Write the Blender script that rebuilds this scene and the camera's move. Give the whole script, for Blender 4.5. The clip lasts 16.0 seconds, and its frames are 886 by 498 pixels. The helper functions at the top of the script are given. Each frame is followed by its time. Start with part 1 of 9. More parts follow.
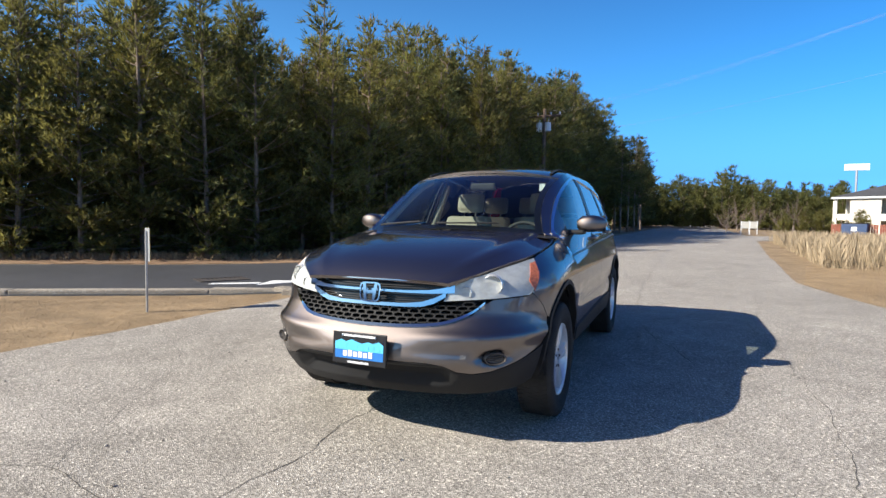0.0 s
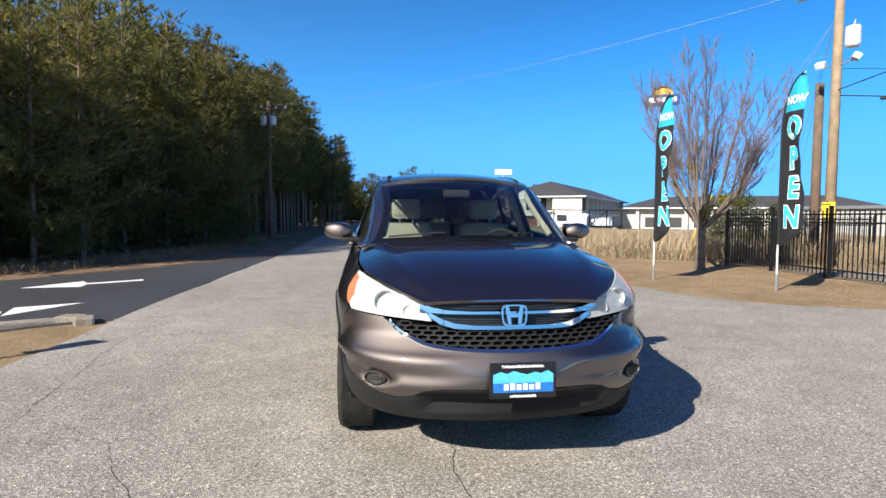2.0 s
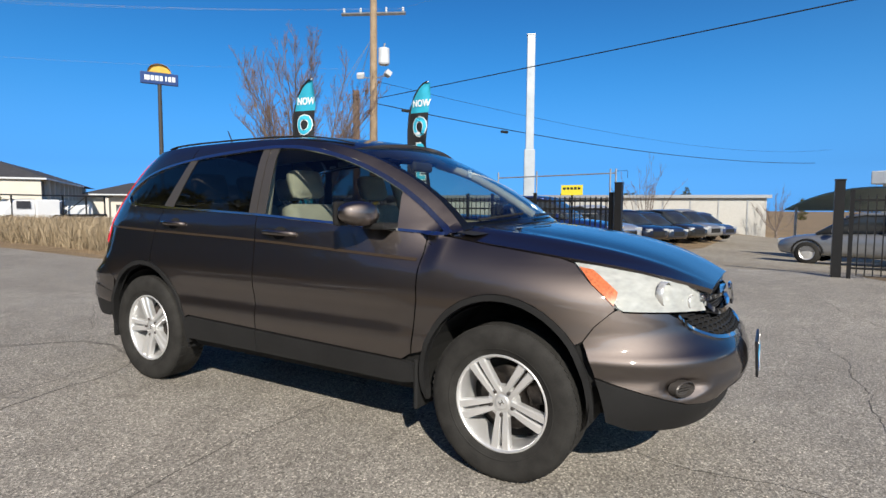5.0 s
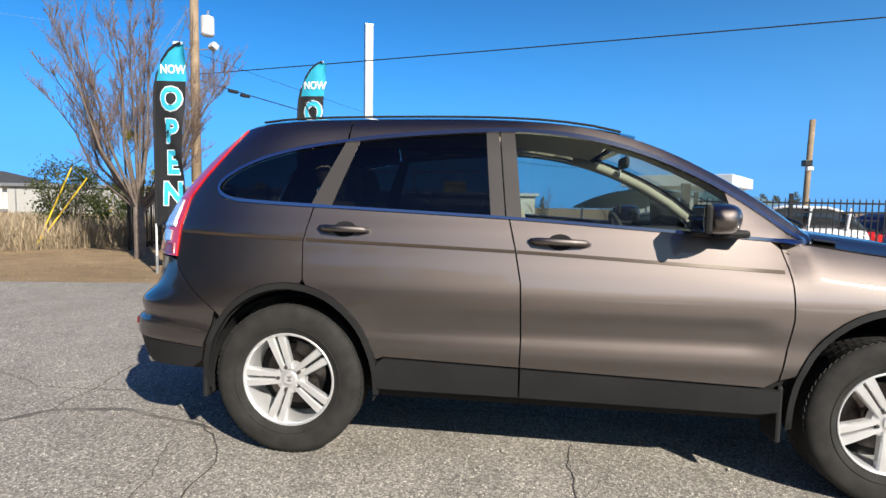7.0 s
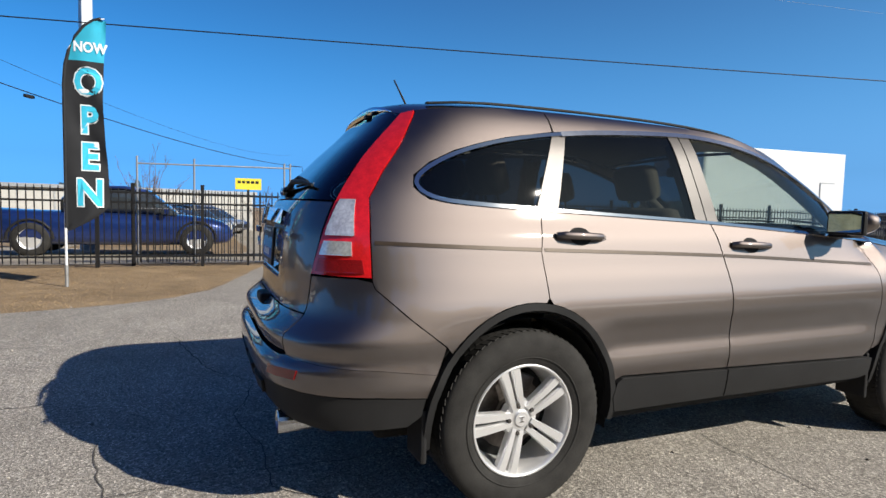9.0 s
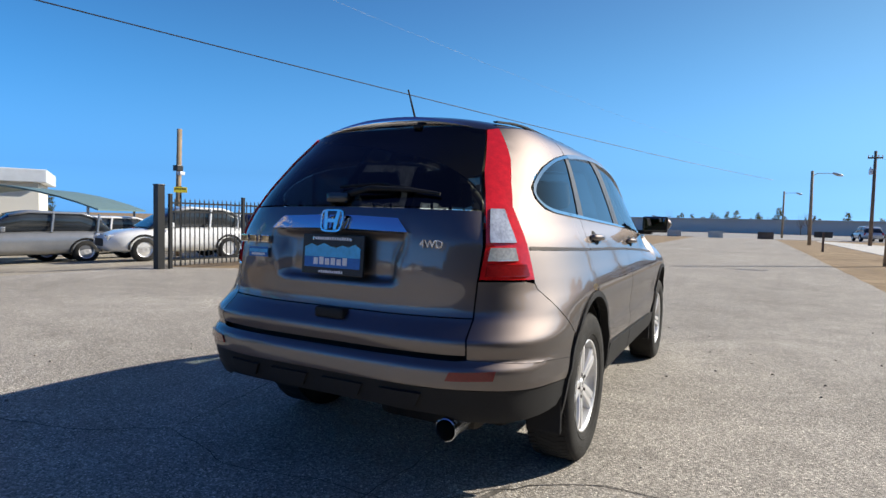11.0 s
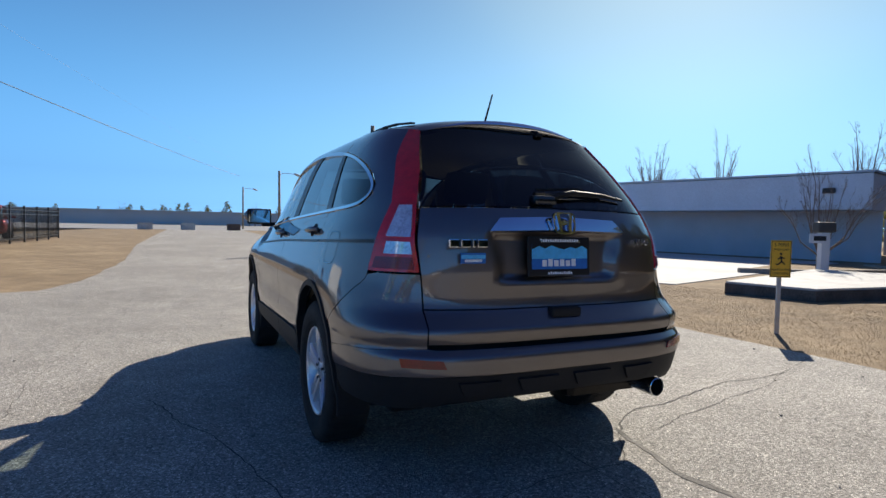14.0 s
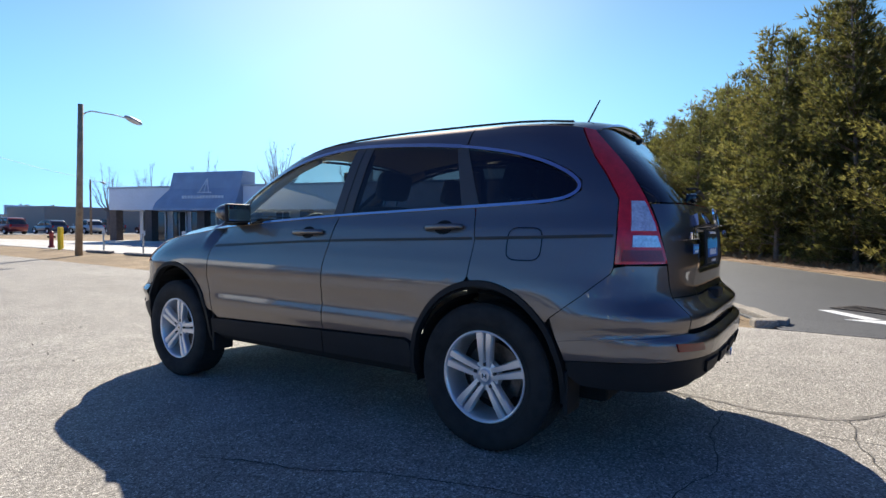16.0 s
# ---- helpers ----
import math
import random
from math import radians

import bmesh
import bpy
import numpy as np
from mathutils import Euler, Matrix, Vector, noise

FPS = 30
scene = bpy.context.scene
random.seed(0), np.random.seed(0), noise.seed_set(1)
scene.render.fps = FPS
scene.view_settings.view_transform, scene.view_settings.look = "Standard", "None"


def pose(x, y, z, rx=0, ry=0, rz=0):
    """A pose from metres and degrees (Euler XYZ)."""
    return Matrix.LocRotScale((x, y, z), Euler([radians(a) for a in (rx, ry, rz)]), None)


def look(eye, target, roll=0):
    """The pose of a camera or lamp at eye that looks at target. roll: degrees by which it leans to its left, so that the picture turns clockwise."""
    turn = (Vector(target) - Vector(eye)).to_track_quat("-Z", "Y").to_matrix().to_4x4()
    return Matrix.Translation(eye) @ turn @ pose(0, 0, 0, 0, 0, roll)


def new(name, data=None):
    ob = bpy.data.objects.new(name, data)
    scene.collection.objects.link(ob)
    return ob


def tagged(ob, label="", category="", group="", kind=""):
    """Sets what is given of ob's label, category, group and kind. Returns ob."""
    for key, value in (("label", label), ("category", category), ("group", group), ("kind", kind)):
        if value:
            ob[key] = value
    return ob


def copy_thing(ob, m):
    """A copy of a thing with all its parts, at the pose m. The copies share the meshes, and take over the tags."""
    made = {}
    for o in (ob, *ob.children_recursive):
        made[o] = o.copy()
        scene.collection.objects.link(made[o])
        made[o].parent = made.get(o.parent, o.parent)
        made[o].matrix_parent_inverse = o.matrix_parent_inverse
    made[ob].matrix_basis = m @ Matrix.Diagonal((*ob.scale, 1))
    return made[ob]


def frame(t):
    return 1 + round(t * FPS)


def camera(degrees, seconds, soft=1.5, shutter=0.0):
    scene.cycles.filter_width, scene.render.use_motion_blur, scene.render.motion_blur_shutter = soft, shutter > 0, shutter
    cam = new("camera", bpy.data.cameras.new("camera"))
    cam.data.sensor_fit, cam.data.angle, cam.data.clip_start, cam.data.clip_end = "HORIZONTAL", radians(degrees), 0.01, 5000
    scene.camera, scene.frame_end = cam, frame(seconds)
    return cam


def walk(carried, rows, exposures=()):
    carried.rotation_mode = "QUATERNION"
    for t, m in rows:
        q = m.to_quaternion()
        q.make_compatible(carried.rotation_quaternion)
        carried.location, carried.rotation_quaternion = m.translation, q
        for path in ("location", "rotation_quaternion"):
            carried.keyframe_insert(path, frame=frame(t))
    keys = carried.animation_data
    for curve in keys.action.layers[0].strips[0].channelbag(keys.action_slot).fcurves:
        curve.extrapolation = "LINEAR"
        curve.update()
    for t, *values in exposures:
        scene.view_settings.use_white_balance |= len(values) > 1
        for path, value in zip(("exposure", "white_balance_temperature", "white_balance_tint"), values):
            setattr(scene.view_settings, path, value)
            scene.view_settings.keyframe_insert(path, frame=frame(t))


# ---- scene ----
cam = camera(76.7, 16.0)
PATH = [
    (0, (1.643, -4.793, 1.165), (0.827, -2.971, 1.059), 0.7),
    (0.5, (1.075, -4.869, 1.2), (0.494, -2.959, 1.089), 0.5),
    (1, (0.512, -4.925, 1.203), (0.212, -2.951, 1.097), 0.4),
    (1.5, (-0.087, -4.89, 1.233), (-0.113, -2.893, 1.12), 0.3),
    (2, (-0.652, -4.859, 1.247), (-0.408, -2.877, 1.135), 0.3),
    (2.5, (-1.185, -4.63, 1.23), (-0.657, -2.704, 1.115), 0.2),
    (3, (-1.724, -4.374, 1.226), (-0.926, -2.543, 1.113), 0.2),
    (3.5, (-2.168, -3.982, 1.21), (-1.108, -2.291, 1.087), -0.1),
    (4, (-2.6, -3.533, 1.202), (-1.287, -2.029, 1.074), -0.2),
    (4.2, (-2.716, -3.325, 1.171), (-1.312, -1.905, 1.041), -0.1),
    (6.3, (-3.344, -0.659, 1.198), (-1.403, -0.205, 1.039), 0.7),
    (6.5, (-3.341, -0.395, 1.209), (-1.387, 0.002, 1.051), 0.7),
    (7, (-3.354, 0.253, 1.182), (-1.377, 0.514, 1.027), 1.0),
    (7.5, (-3.258, 0.85, 1.163), (-1.266, 0.939, 1.012), 1.0),
    (8, (-3.136, 1.406, 1.15), (-1.146, 1.269, 1.002), 1.0),
    (8.5, (-2.939, 1.914, 1.146), (-1.002, 1.437, 1.006), 1.1),
    (9, (-2.712, 2.443, 1.153), (-0.875, 1.663, 1.019), 1.4),
    (9.2, (-2.633, 2.632, 1.143), (-0.853, 1.729, 1.021), 1.6),
    (11.3, (-1.272, 4.161, 1.139), (-0.481, 2.327, 1.033), 1.6),
    (11.5, (-1.067, 4.231, 1.128), (-0.384, 2.354, 1.022), 1.8),
    (12, (-0.543, 4.386, 1.124), (-0.097, 2.439, 1.016), 1.7),
    (12.5, (-0.014, 4.519, 1.133), (0.179, 2.531, 1.031), 1.7),
    (13, (0.484, 4.494, 1.15), (0.391, 2.499, 1.052), 1.6),
    (13.5, (0.985, 4.417, 1.126), (0.523, 2.474, 1.032), 1.2),
    (14, (1.463, 4.187, 1.11), (0.635, 2.368, 1.023), 1.2),
    (14.5, (1.974, 3.911, 1.101), (0.83, 2.273, 1.021), 1.0),
    (15, (2.438, 3.535, 1.096), (1.07, 2.078, 1.018), 1.0),
    (15.5, (2.848, 3.136, 1.088), (1.34, 1.826, 1.008), 0.7),
    (16, (3.161, 2.702, 1.065), (1.526, 1.554, 0.988), 0.5),
]
walk(cam, [(t, look(e, g, r)) for t, e, g, r in PATH],
     [(0.0, 0.93), (0.5, 1.08), (1.5, 0.96), (2.5, 0.60), (3.2, 0.38), (4.2, 0.12), (6.3, 0.5), (7.5, 0.6), (9.0, 0.35), (11.5, 0.60), (12.5, 0.56), (14.0, 0.50), (15.0, 0.58), (16.0, 0.88)])

# ---- world, sun ----
SUN_ELEV = 33.0
SKY_PURE = ((0.0, 0.96), (0.22, 0.935), (0.5, 0.885), (0.7, 0.85), (0.85, 0.79), (0.93, 0.71), (0.97, 0.56), (1.0, 0.14))
SKY_NEAR = ((0.0, 1.0), (0.6, 1.0), (0.8, 0.93), (0.93, 0.86), (1.0, 0.84))
SKY_HUE = ((0.0, 0.0), (0.3, 0.0), (0.6, 0.026), (1.0, 0.036))
SKY_RIM = ((0.0, 0.93), (0.12, 0.96), (0.25, 1.0), (1.0, 1.0))
SKY_DEEP = ((0.0, 1.0), (0.15, 1.0), (0.35, 0.82), (0.6, 0.60), (1.0, 0.40))
SUN_TO = Vector((0.75, 0.661, -1.0 * math.tan(radians(SUN_ELEV)))).normalized()
world = bpy.data.worlds.new("sky")
scene.world = world
world.use_nodes = True
wn = world.node_tree.nodes
wl = world.node_tree.links
sky = wn.new("ShaderNodeTexSky")
sky.sky_type = "NISHITA"
sky.sun_disc = False
sky.sun_elevation = radians(SUN_ELEV)
sky.sun_rotation = math.atan2(-SUN_TO.x, -SUN_TO.y)
sky.air_density, sky.dust_density, sky.ozone_density = 1.0, 0.3, 2.0
wn["Background"].inputs["Strength"].default_value = 0.15
# clear dry winter air: pale round the sun, a deeper and purer blue away from it and towards the zenith
tone = wn.new("ShaderNodeSeparateColor")
tone.mode = "HSV"
wl.new(sky.outputs["Color"], tone.inputs[0])


def world_math(op, a, b):
    q = wn.new("ShaderNodeMath")
    q.operation = op
    wl.new(a, q.inputs[0])
    q.inputs[1].default_value = b
    return q.outputs[0]


def world_ramp(fac, pts):
    r = wn.new("ShaderNodeFloatCurve")
    c = r.mapping.curves[0]
    c.points[0].location, c.points[-1].location = pts[0], pts[-1]
    for p in pts[1:-1]:
        c.points.new(*p)
    r.mapping.update()
    wl.new(fac, r.inputs["Value"])
    return r.outputs[0]


way = wn.new("ShaderNodeTexCoord")
toward = wn.new("ShaderNodeVectorMath")
toward.operation = "DOT_PRODUCT"
toward.inputs[1].default_value = -SUN_TO
wl.new(way.outputs["Generated"], toward.inputs[0])
rise = wn.new("ShaderNodeSeparateXYZ")
wl.new(way.outputs["Generated"], rise.inputs[0])
near_sun = world_math("MULTIPLY", world_math("ADD", toward.outputs["Value"], 1.0), 0.5)
rim = wn.new("ShaderNodeMath")
rim.operation = "MULTIPLY"
wl.new(world_ramp(near_sun, SKY_PURE), rim.inputs[0])
wl.new(world_ramp(rise.outputs["Z"], SKY_RIM), rim.inputs[1])
pure = rim.outputs[0]
glow = world_math("MULTIPLY", world_math("POWER", tone.outputs[2], 0.80), 1.06)
deep = wn.new("ShaderNodeMath")
deep.operation = "MULTIPLY"
soft_glow = wn.new("ShaderNodeMath")
soft_glow.operation = "MULTIPLY"
wl.new(glow, soft_glow.inputs[0])
wl.new(world_ramp(near_sun, SKY_NEAR), soft_glow.inputs[1])
wl.new(soft_glow.outputs[0], deep.inputs[0])
wl.new(world_ramp(rise.outputs["Z"], SKY_DEEP), deep.inputs[1])
blue = wn.new("ShaderNodeCombineColor")
blue.mode = "HSV"
hue = wn.new("ShaderNodeMapRange")
hue.inputs["To Min"].default_value, hue.inputs["To Max"].default_value = 0.535, 0.617
wl.new(pure, hue.inputs[0])
shift = wn.new("ShaderNodeMath")
wl.new(hue.outputs[0], shift.inputs[0])
wl.new(world_ramp(rise.outputs["Z"], SKY_HUE), shift.inputs[1])
wl.new(shift.outputs[0], blue.inputs[0])
wl.new(pure, blue.inputs[1])
wl.new(deep.outputs[0], blue.inputs[2])
wl.new(blue.outputs[0], wn["Background"].inputs["Color"])
sun = new("sun", bpy.data.lights.new("sun", "SUN"))
sun.data.energy = 5.0
sun.data.angle = radians(0.53)
sun.data.color = (1.0, 0.93, 0.82)
sun.matrix_world = look((0, 0, 30), Vector((0, 0, 30)) + SUN_TO)

# ---- materials ----
MATS = {}


def mat(name, col, rough=0.6, metal=0.0, var=0.2, scale=6.0, fine=60.0, fvar=0.1, bump=0.0, coat=0.0, spec=0.5,
        island=0.0, obj=0.0, rvar=0.0, flake=0.0, trans=0.0, sheen=0.0):
    """A Principled material with two scales of colour variation, bump, wear in the gloss."""
    if name in MATS:
        return MATS[name]
    m = bpy.data.materials.new(name)
    m.use_nodes = True
    n, l = m.node_tree.nodes, m.node_tree.links
    b = n["Principled BSDF"]
    b.inputs["Roughness"].default_value = rough
    b.inputs["Metallic"].default_value = metal
    b.inputs["Specular IOR Level"].default_value = spec
    b.inputs["Coat Weight"].default_value = coat
    b.inputs["Coat Roughness"].default_value = 0.03
    b.inputs["Transmission Weight"].default_value = trans
    tc = n.new("ShaderNodeTexCoord")

    def noise_tex(s, detail=4.0):
        t = n.new("ShaderNodeTexNoise")
        t.inputs["Scale"].default_value = s
        t.inputs["Detail"].default_value = detail
        l.new(tc.outputs["Object"], t.inputs["Vector"])
        return t.outputs["Fac"]

    def ranged(fac, lo, hi, a=0.3, z=0.7):
        r = n.new("ShaderNodeMapRange")
        for i, v in enumerate((a, z, lo, hi)):
            r.inputs[i + 1].default_value = v
        l.new(fac, r.inputs[0])
        return r.outputs[0]

    def mul(x, y):
        q = n.new("ShaderNodeMath")
        q.operation = "MULTIPLY"
        l.new(x, q.inputs[0])
        l.new(y, q.inputs[1])
        return q.outputs[0]

    big = noise_tex(scale)
    small = noise_tex(fine, 3.0)
    v = mul(ranged(big, 1 - var, 1 + var), ranged(small, 1 - fvar, 1 + fvar))
    if island:
        g = n.new("ShaderNodeNewGeometry")
        v = mul(v, ranged(g.outputs["Random Per Island"], 1 - island, 1 + island, 0, 1))
    if obj:
        g = n.new("ShaderNodeObjectInfo")
        v = mul(v, ranged(g.outputs["Random"], 1 - obj, 1 + obj, 0, 1))
    mix = n.new("ShaderNodeVectorMath")
    mix.operation = "SCALE"
    mix.inputs[0].default_value = col
    l.new(v, mix.inputs["Scale"])
    l.new(mix.outputs[0], b.inputs["Base Color"])
    if rvar:
        l.new(ranged(big, rough - rvar, rough + rvar), b.inputs["Roughness"])
    if bump:
        bp = n.new("ShaderNodeBump")
        bp.inputs["Strength"].default_value = bump
        bp.inputs["Distance"].default_value = 0.01
        l.new(small, bp.inputs["Height"])
        l.new(bp.outputs[0], b.inputs["Normal"])
    MATS[name] = m
    return m


def ground_mat(name, cols, speck, speck_scale, rough, bump, patch=0.35, stain=(0.7, 1.1)):
    """Stony or earthy ground: large patches, medium stains and fine coloured grit."""
    m = bpy.data.materials.new(name)
    m.use_nodes = True
    n, l = m.node_tree.nodes, m.node_tree.links
    b = n["Principled BSDF"]
    b.inputs["Roughness"].default_value = rough
    b.inputs["Specular IOR Level"].default_value = 0.3
    tc = n.new("ShaderNodeTexCoord")

    def tex(s, d=4.0, r=0.55):
        t = n.new("ShaderNodeTexNoise")
        t.inputs["Scale"].default_value, t.inputs["Detail"].default_value, t.inputs["Roughness"].default_value = s, d, r
        l.new(tc.outputs["Object"], t.inputs["Vector"])
        return t.outputs["Fac"]

    def ramp(fac, pts):
        r = n.new("ShaderNodeValToRGB")
        e = r.color_ramp.elements
        e[0].position, e[0].color = pts[0][0], (*pts[0][1], 1)
        e[1].position, e[1].color = pts[-1][0], (*pts[-1][1], 1)
        for p, c in pts[1:-1]:
            q = e.new(p)
            q.color = (*c, 1)
        l.new(fac, r.inputs[0])
        return r.outputs[0]

    def mix(a, c, blend, fac=1.0):
        x = n.new("ShaderNodeMix")
        x.data_type, x.blend_type = "RGBA", blend
        x.inputs["Factor"].default_value = fac
        l.new(a, x.inputs["A"])
        l.new(c, x.inputs["B"])
        return x.outputs["Result"]

    base = ramp(tex(patch, 5.0), [(0.35, cols[0]), (0.65, cols[1])])
    st = ramp(tex(2.3, 6.0, 0.65), [(0.3, (stain[0],) * 3), (0.7, (stain[1],) * 3)])
    vo = n.new("ShaderNodeTexVoronoi")
    vo.inputs["Scale"].default_value = speck_scale
    l.new(tc.outputs["Object"], vo.inputs["Vector"])
    sep = n.new("ShaderNodeSeparateColor")
    l.new(vo.outputs["Color"], sep.inputs[0])
    grit = ramp(sep.outputs[0], [(0.0, (speck[0],) * 3), (0.5, (0.92,) * 3), (0.86, (1.15,) * 3), (1.0, (speck[1] * 1.3,) * 3)])
    grit2 = ramp(tex(speck_scale * 0.45, 2.0), [(0.35, (speck[0] * 0.5 + 0.5,) * 3), (0.65, (speck[1] * 0.5 + 0.5,) * 3)])
    c = mix(mix(mix(base, st, "MULTIPLY"), grit, "MULTIPLY"), grit2, "MULTIPLY")
    l.new(c, b.inputs["Base Color"])
    bp = n.new("ShaderNodeBump")
    bp.inputs["Strength"].default_value = bump
    bp.inputs["Distance"].default_value = 0.006
    l.new(vo.outputs["Distance"], bp.inputs["Height"])
    l.new(bp.outputs[0], b.inputs["Normal"])
    return m


# ---- mesh helpers ----
def mesh_of(name, verts, faces, smooth=False):
    me = bpy.data.meshes.new(name)
    me.from_pydata(verts, [], faces)
    if smooth:
        me.polygons.foreach_set("use_smooth", [True] * len(me.polygons))
    me.update()
    return me


def thing(name, label, category, group="", kind="", at=None):
    """An Empty that stands for a whole thing."""
    ob = tagged(new(name), label, category, group, kind)
    ob.empty_display_size = 0.2
    if at is not None:
        ob.matrix_basis = at
    return ob


def part(name, bm, material, parent=None, label="", smooth=False):
    """Links a bmesh as one mesh object under a thing or a part."""
    me = bpy.data.meshes.new(name)
    if smooth:
        for f in bm.faces:
            f.smooth = True
    bm.to_mesh(me)
    bm.free()
    me.materials.append(material)
    ob = new(name, me)
    if parent is not None:
        ob.parent = parent
    if label:
        ob["label"] = label
    return ob


def mpart(name, me, material, parent=None, label=""):
    if not me.materials:
        me.materials.append(material)
    ob = new(name, me)
    if parent is not None:
        ob.parent = parent
    if label:
        ob["label"] = label
    return ob


def box(bm, x0, x1, y0, y1, z0, z1, bevel=0.0, m=None):
    """Adds a box, bevelled if asked, to bm."""
    vs = bmesh.ops.create_cube(bm, size=1.0)["verts"]
    for v in vs:
        v.co = Vector(((x0 + x1) / 2 + v.co.x * (x1 - x0), (y0 + y1) / 2 + v.co.y * (y1 - y0), (z0 + z1) / 2 + v.co.z * (z1 - z0)))
    if bevel:
        es = list({e for v in vs for e in v.link_edges})
        r = bmesh.ops.bevel(bm, geom=es, offset=bevel, segments=2, affect="EDGES", profile=0.6)
        vs = r["verts"] + [v for v in vs if v.is_valid]
        vs = list({v for v in vs if v.is_valid})
    if m is not None:
        for v in vs:
            v.co = m @ v.co
    return bm


def boxm(*a, **k):
    return box(bmesh.new(), *a, **k)


def tube(bm, pts, radii, seg=8, caps=True):
    """A round tube through pts; radii one number or one a point."""
    pts = [Vector(p) for p in pts]
    if not isinstance(radii, (list, tuple)):
        radii = [radii] * len(pts)
    rings = []
    up = Vector((0, 0, 1))
    for i, p in enumerate(pts):
        d = (pts[min(i + 1, len(pts) - 1)] - pts[max(i - 1, 0)]).normalized()
        a = d.cross(up if abs(d.z) < 0.95 else Vector((1, 0, 0))).normalized()
        c = d.cross(a)
        rings.append([bm.verts.new(p + (a * math.cos(t) + c * math.sin(t)) * radii[i]) for t in [2 * math.pi * k / seg for k in range(seg)]])
    for r, s in zip(rings, rings[1:]):
        for k in range(seg):
            bm.faces.new((r[k], r[(k + 1) % seg], s[(k + 1) % seg], s[k]))
    if caps:
        bm.faces.new(rings[0][::-1])
        bm.faces.new(rings[-1])
    return bm


def tubem(*a, **k):
    return tube(bmesh.new(), *a, **k)


def lathe(bm, prof, seg=32, axis="z", m=None):
    """Turns a profile of (radius, height) round an axis."""
    rings = []
    for r, h in prof:
        ring = []
        for k in range(seg):
            t = 2 * math.pi * k / seg
            c, s = r * math.cos(t), r * math.sin(t)
            p = Vector((c, s, h)) if axis == "z" else Vector((h, c, s))
            ring.append(bm.verts.new(m @ p if m is not None else p))
        rings.append(ring)
    for a, b in zip(rings, rings[1:]):
        for k in range(seg):
            bm.faces.new((a[k], a[(k + 1) % seg], b[(k + 1) % seg], b[k]))
    return bm


def prism(bm, poly, z0, z1, top_only=False):
    """A flat polygon in plan with thickness; z0, z1 numbers."""
    top = [bm.verts.new((x, y, z1)) for x, y in poly]
    f = bm.faces.new(top)
    if f.normal.z < 0 or sum(a[0] * b[1] - b[0] * a[1] for a, b in zip(poly, poly[1:] + poly[:1])) < 0:
        f.normal_flip()
    if not top_only:
        bot = [bm.verts.new((x, y, z0)) for x, y in poly]
        n = len(poly)
        for i in range(n):
            bm.faces.new((top[i], top[(i + 1) % n], bot[(i + 1) % n], bot[i]))
    bmesh.ops.recalc_face_normals(bm, faces=bm.faces[:])
    return bm


def words(name, text, size, material, parent, m, extrude=0.002, align="CENTER", bold=0.0):
    """Text in the built-in font as a mesh."""
    cu = bpy.data.curves.new(name, "FONT")
    cu.offset = bold
    cu.body, cu.size, cu.extrude, cu.align_x, cu.align_y, cu.resolution_u = text, size, extrude, align, "CENTER", 3
    tmp = bpy.data.objects.new(name, cu)
    me = bpy.data.meshes.new_from_object(tmp)
    bpy.data.objects.remove(tmp)
    me.materials.clear()
    me.materials.append(material)
    me.transform(m)
    ob = new(name, me)
    if parent is not None:
        ob.parent = parent
    return ob

# ---- ground, roads ----
asphalt_old = ground_mat("asphalt_old", ((0.30, 0.275, 0.238), (0.37, 0.341, 0.298)), (0.46, 1.6), 140.0, 0.85, 0.6, 0.3, (0.82, 1.1))
asphalt_new = ground_mat("asphalt_new", ((0.040, 0.042, 0.046), (0.055, 0.056, 0.06)), (0.6, 1.5), 110.0, 0.55, 0.5, 0.25, (0.85, 1.15))
asphalt_new.node_tree.nodes["Principled BSDF"].inputs["Specular IOR Level"].default_value = 0.8
concrete = ground_mat("concrete", ((0.50, 0.48, 0.44), (0.60, 0.58, 0.53)), (0.85, 1.12), 140.0, 0.8, 0.15, 0.4, (0.8, 1.08))
kerb_concrete = ground_mat("kerb_concrete", ((0.29, 0.255, 0.21), (0.38, 0.34, 0.28)), (0.75, 1.2), 120.0, 0.85, 0.3, 0.8, (0.7, 1.1))
lot_gravel = ground_mat("lot_gravel", ((0.30, 0.26, 0.20), (0.38, 0.34, 0.27)), (0.7, 1.3), 40.0, 0.9, 0.4, 0.2, (0.75, 1.15))
dead_grass = ground_mat("dead_grass", ((0.225, 0.158, 0.09), (0.31, 0.225, 0.132)), (0.78, 1.25), 170.0, 0.95, 0.4, 0.5, (0.7, 1.2))
litter = ground_mat("pine_litter", ((0.20, 0.12, 0.07), (0.29, 0.19, 0.11)), (0.72, 1.3), 140.0, 0.95, 0.4, 0.5, (0.65, 1.2))
white_paint = mat("road_paint", (0.75, 0.75, 0.73), 0.7, var=0.12, scale=3, fine=70, fvar=0.18, bump=0.2)
crack_dark = mat("crack_dark", (0.075, 0.068, 0.06), 0.95, var=0.3)


DIP_Y = (-40.0, -14.0, -6.0, -4.0, -2.6, -2.0, -1.31, -0.4, 0.5, 1.31, 2.2, 3.5, 7.0, 14.0)
DIP_Z = (0.0, -0.05, -0.09, -0.09, -0.08, -0.067, -0.054, -0.035, -0.018, -0.007, 0.008, 0.020, 0.012, 0.0)


def ease(v):
    v = min(max(v, 0.0), 1.0)
    return v * v * (3 - 2 * v)


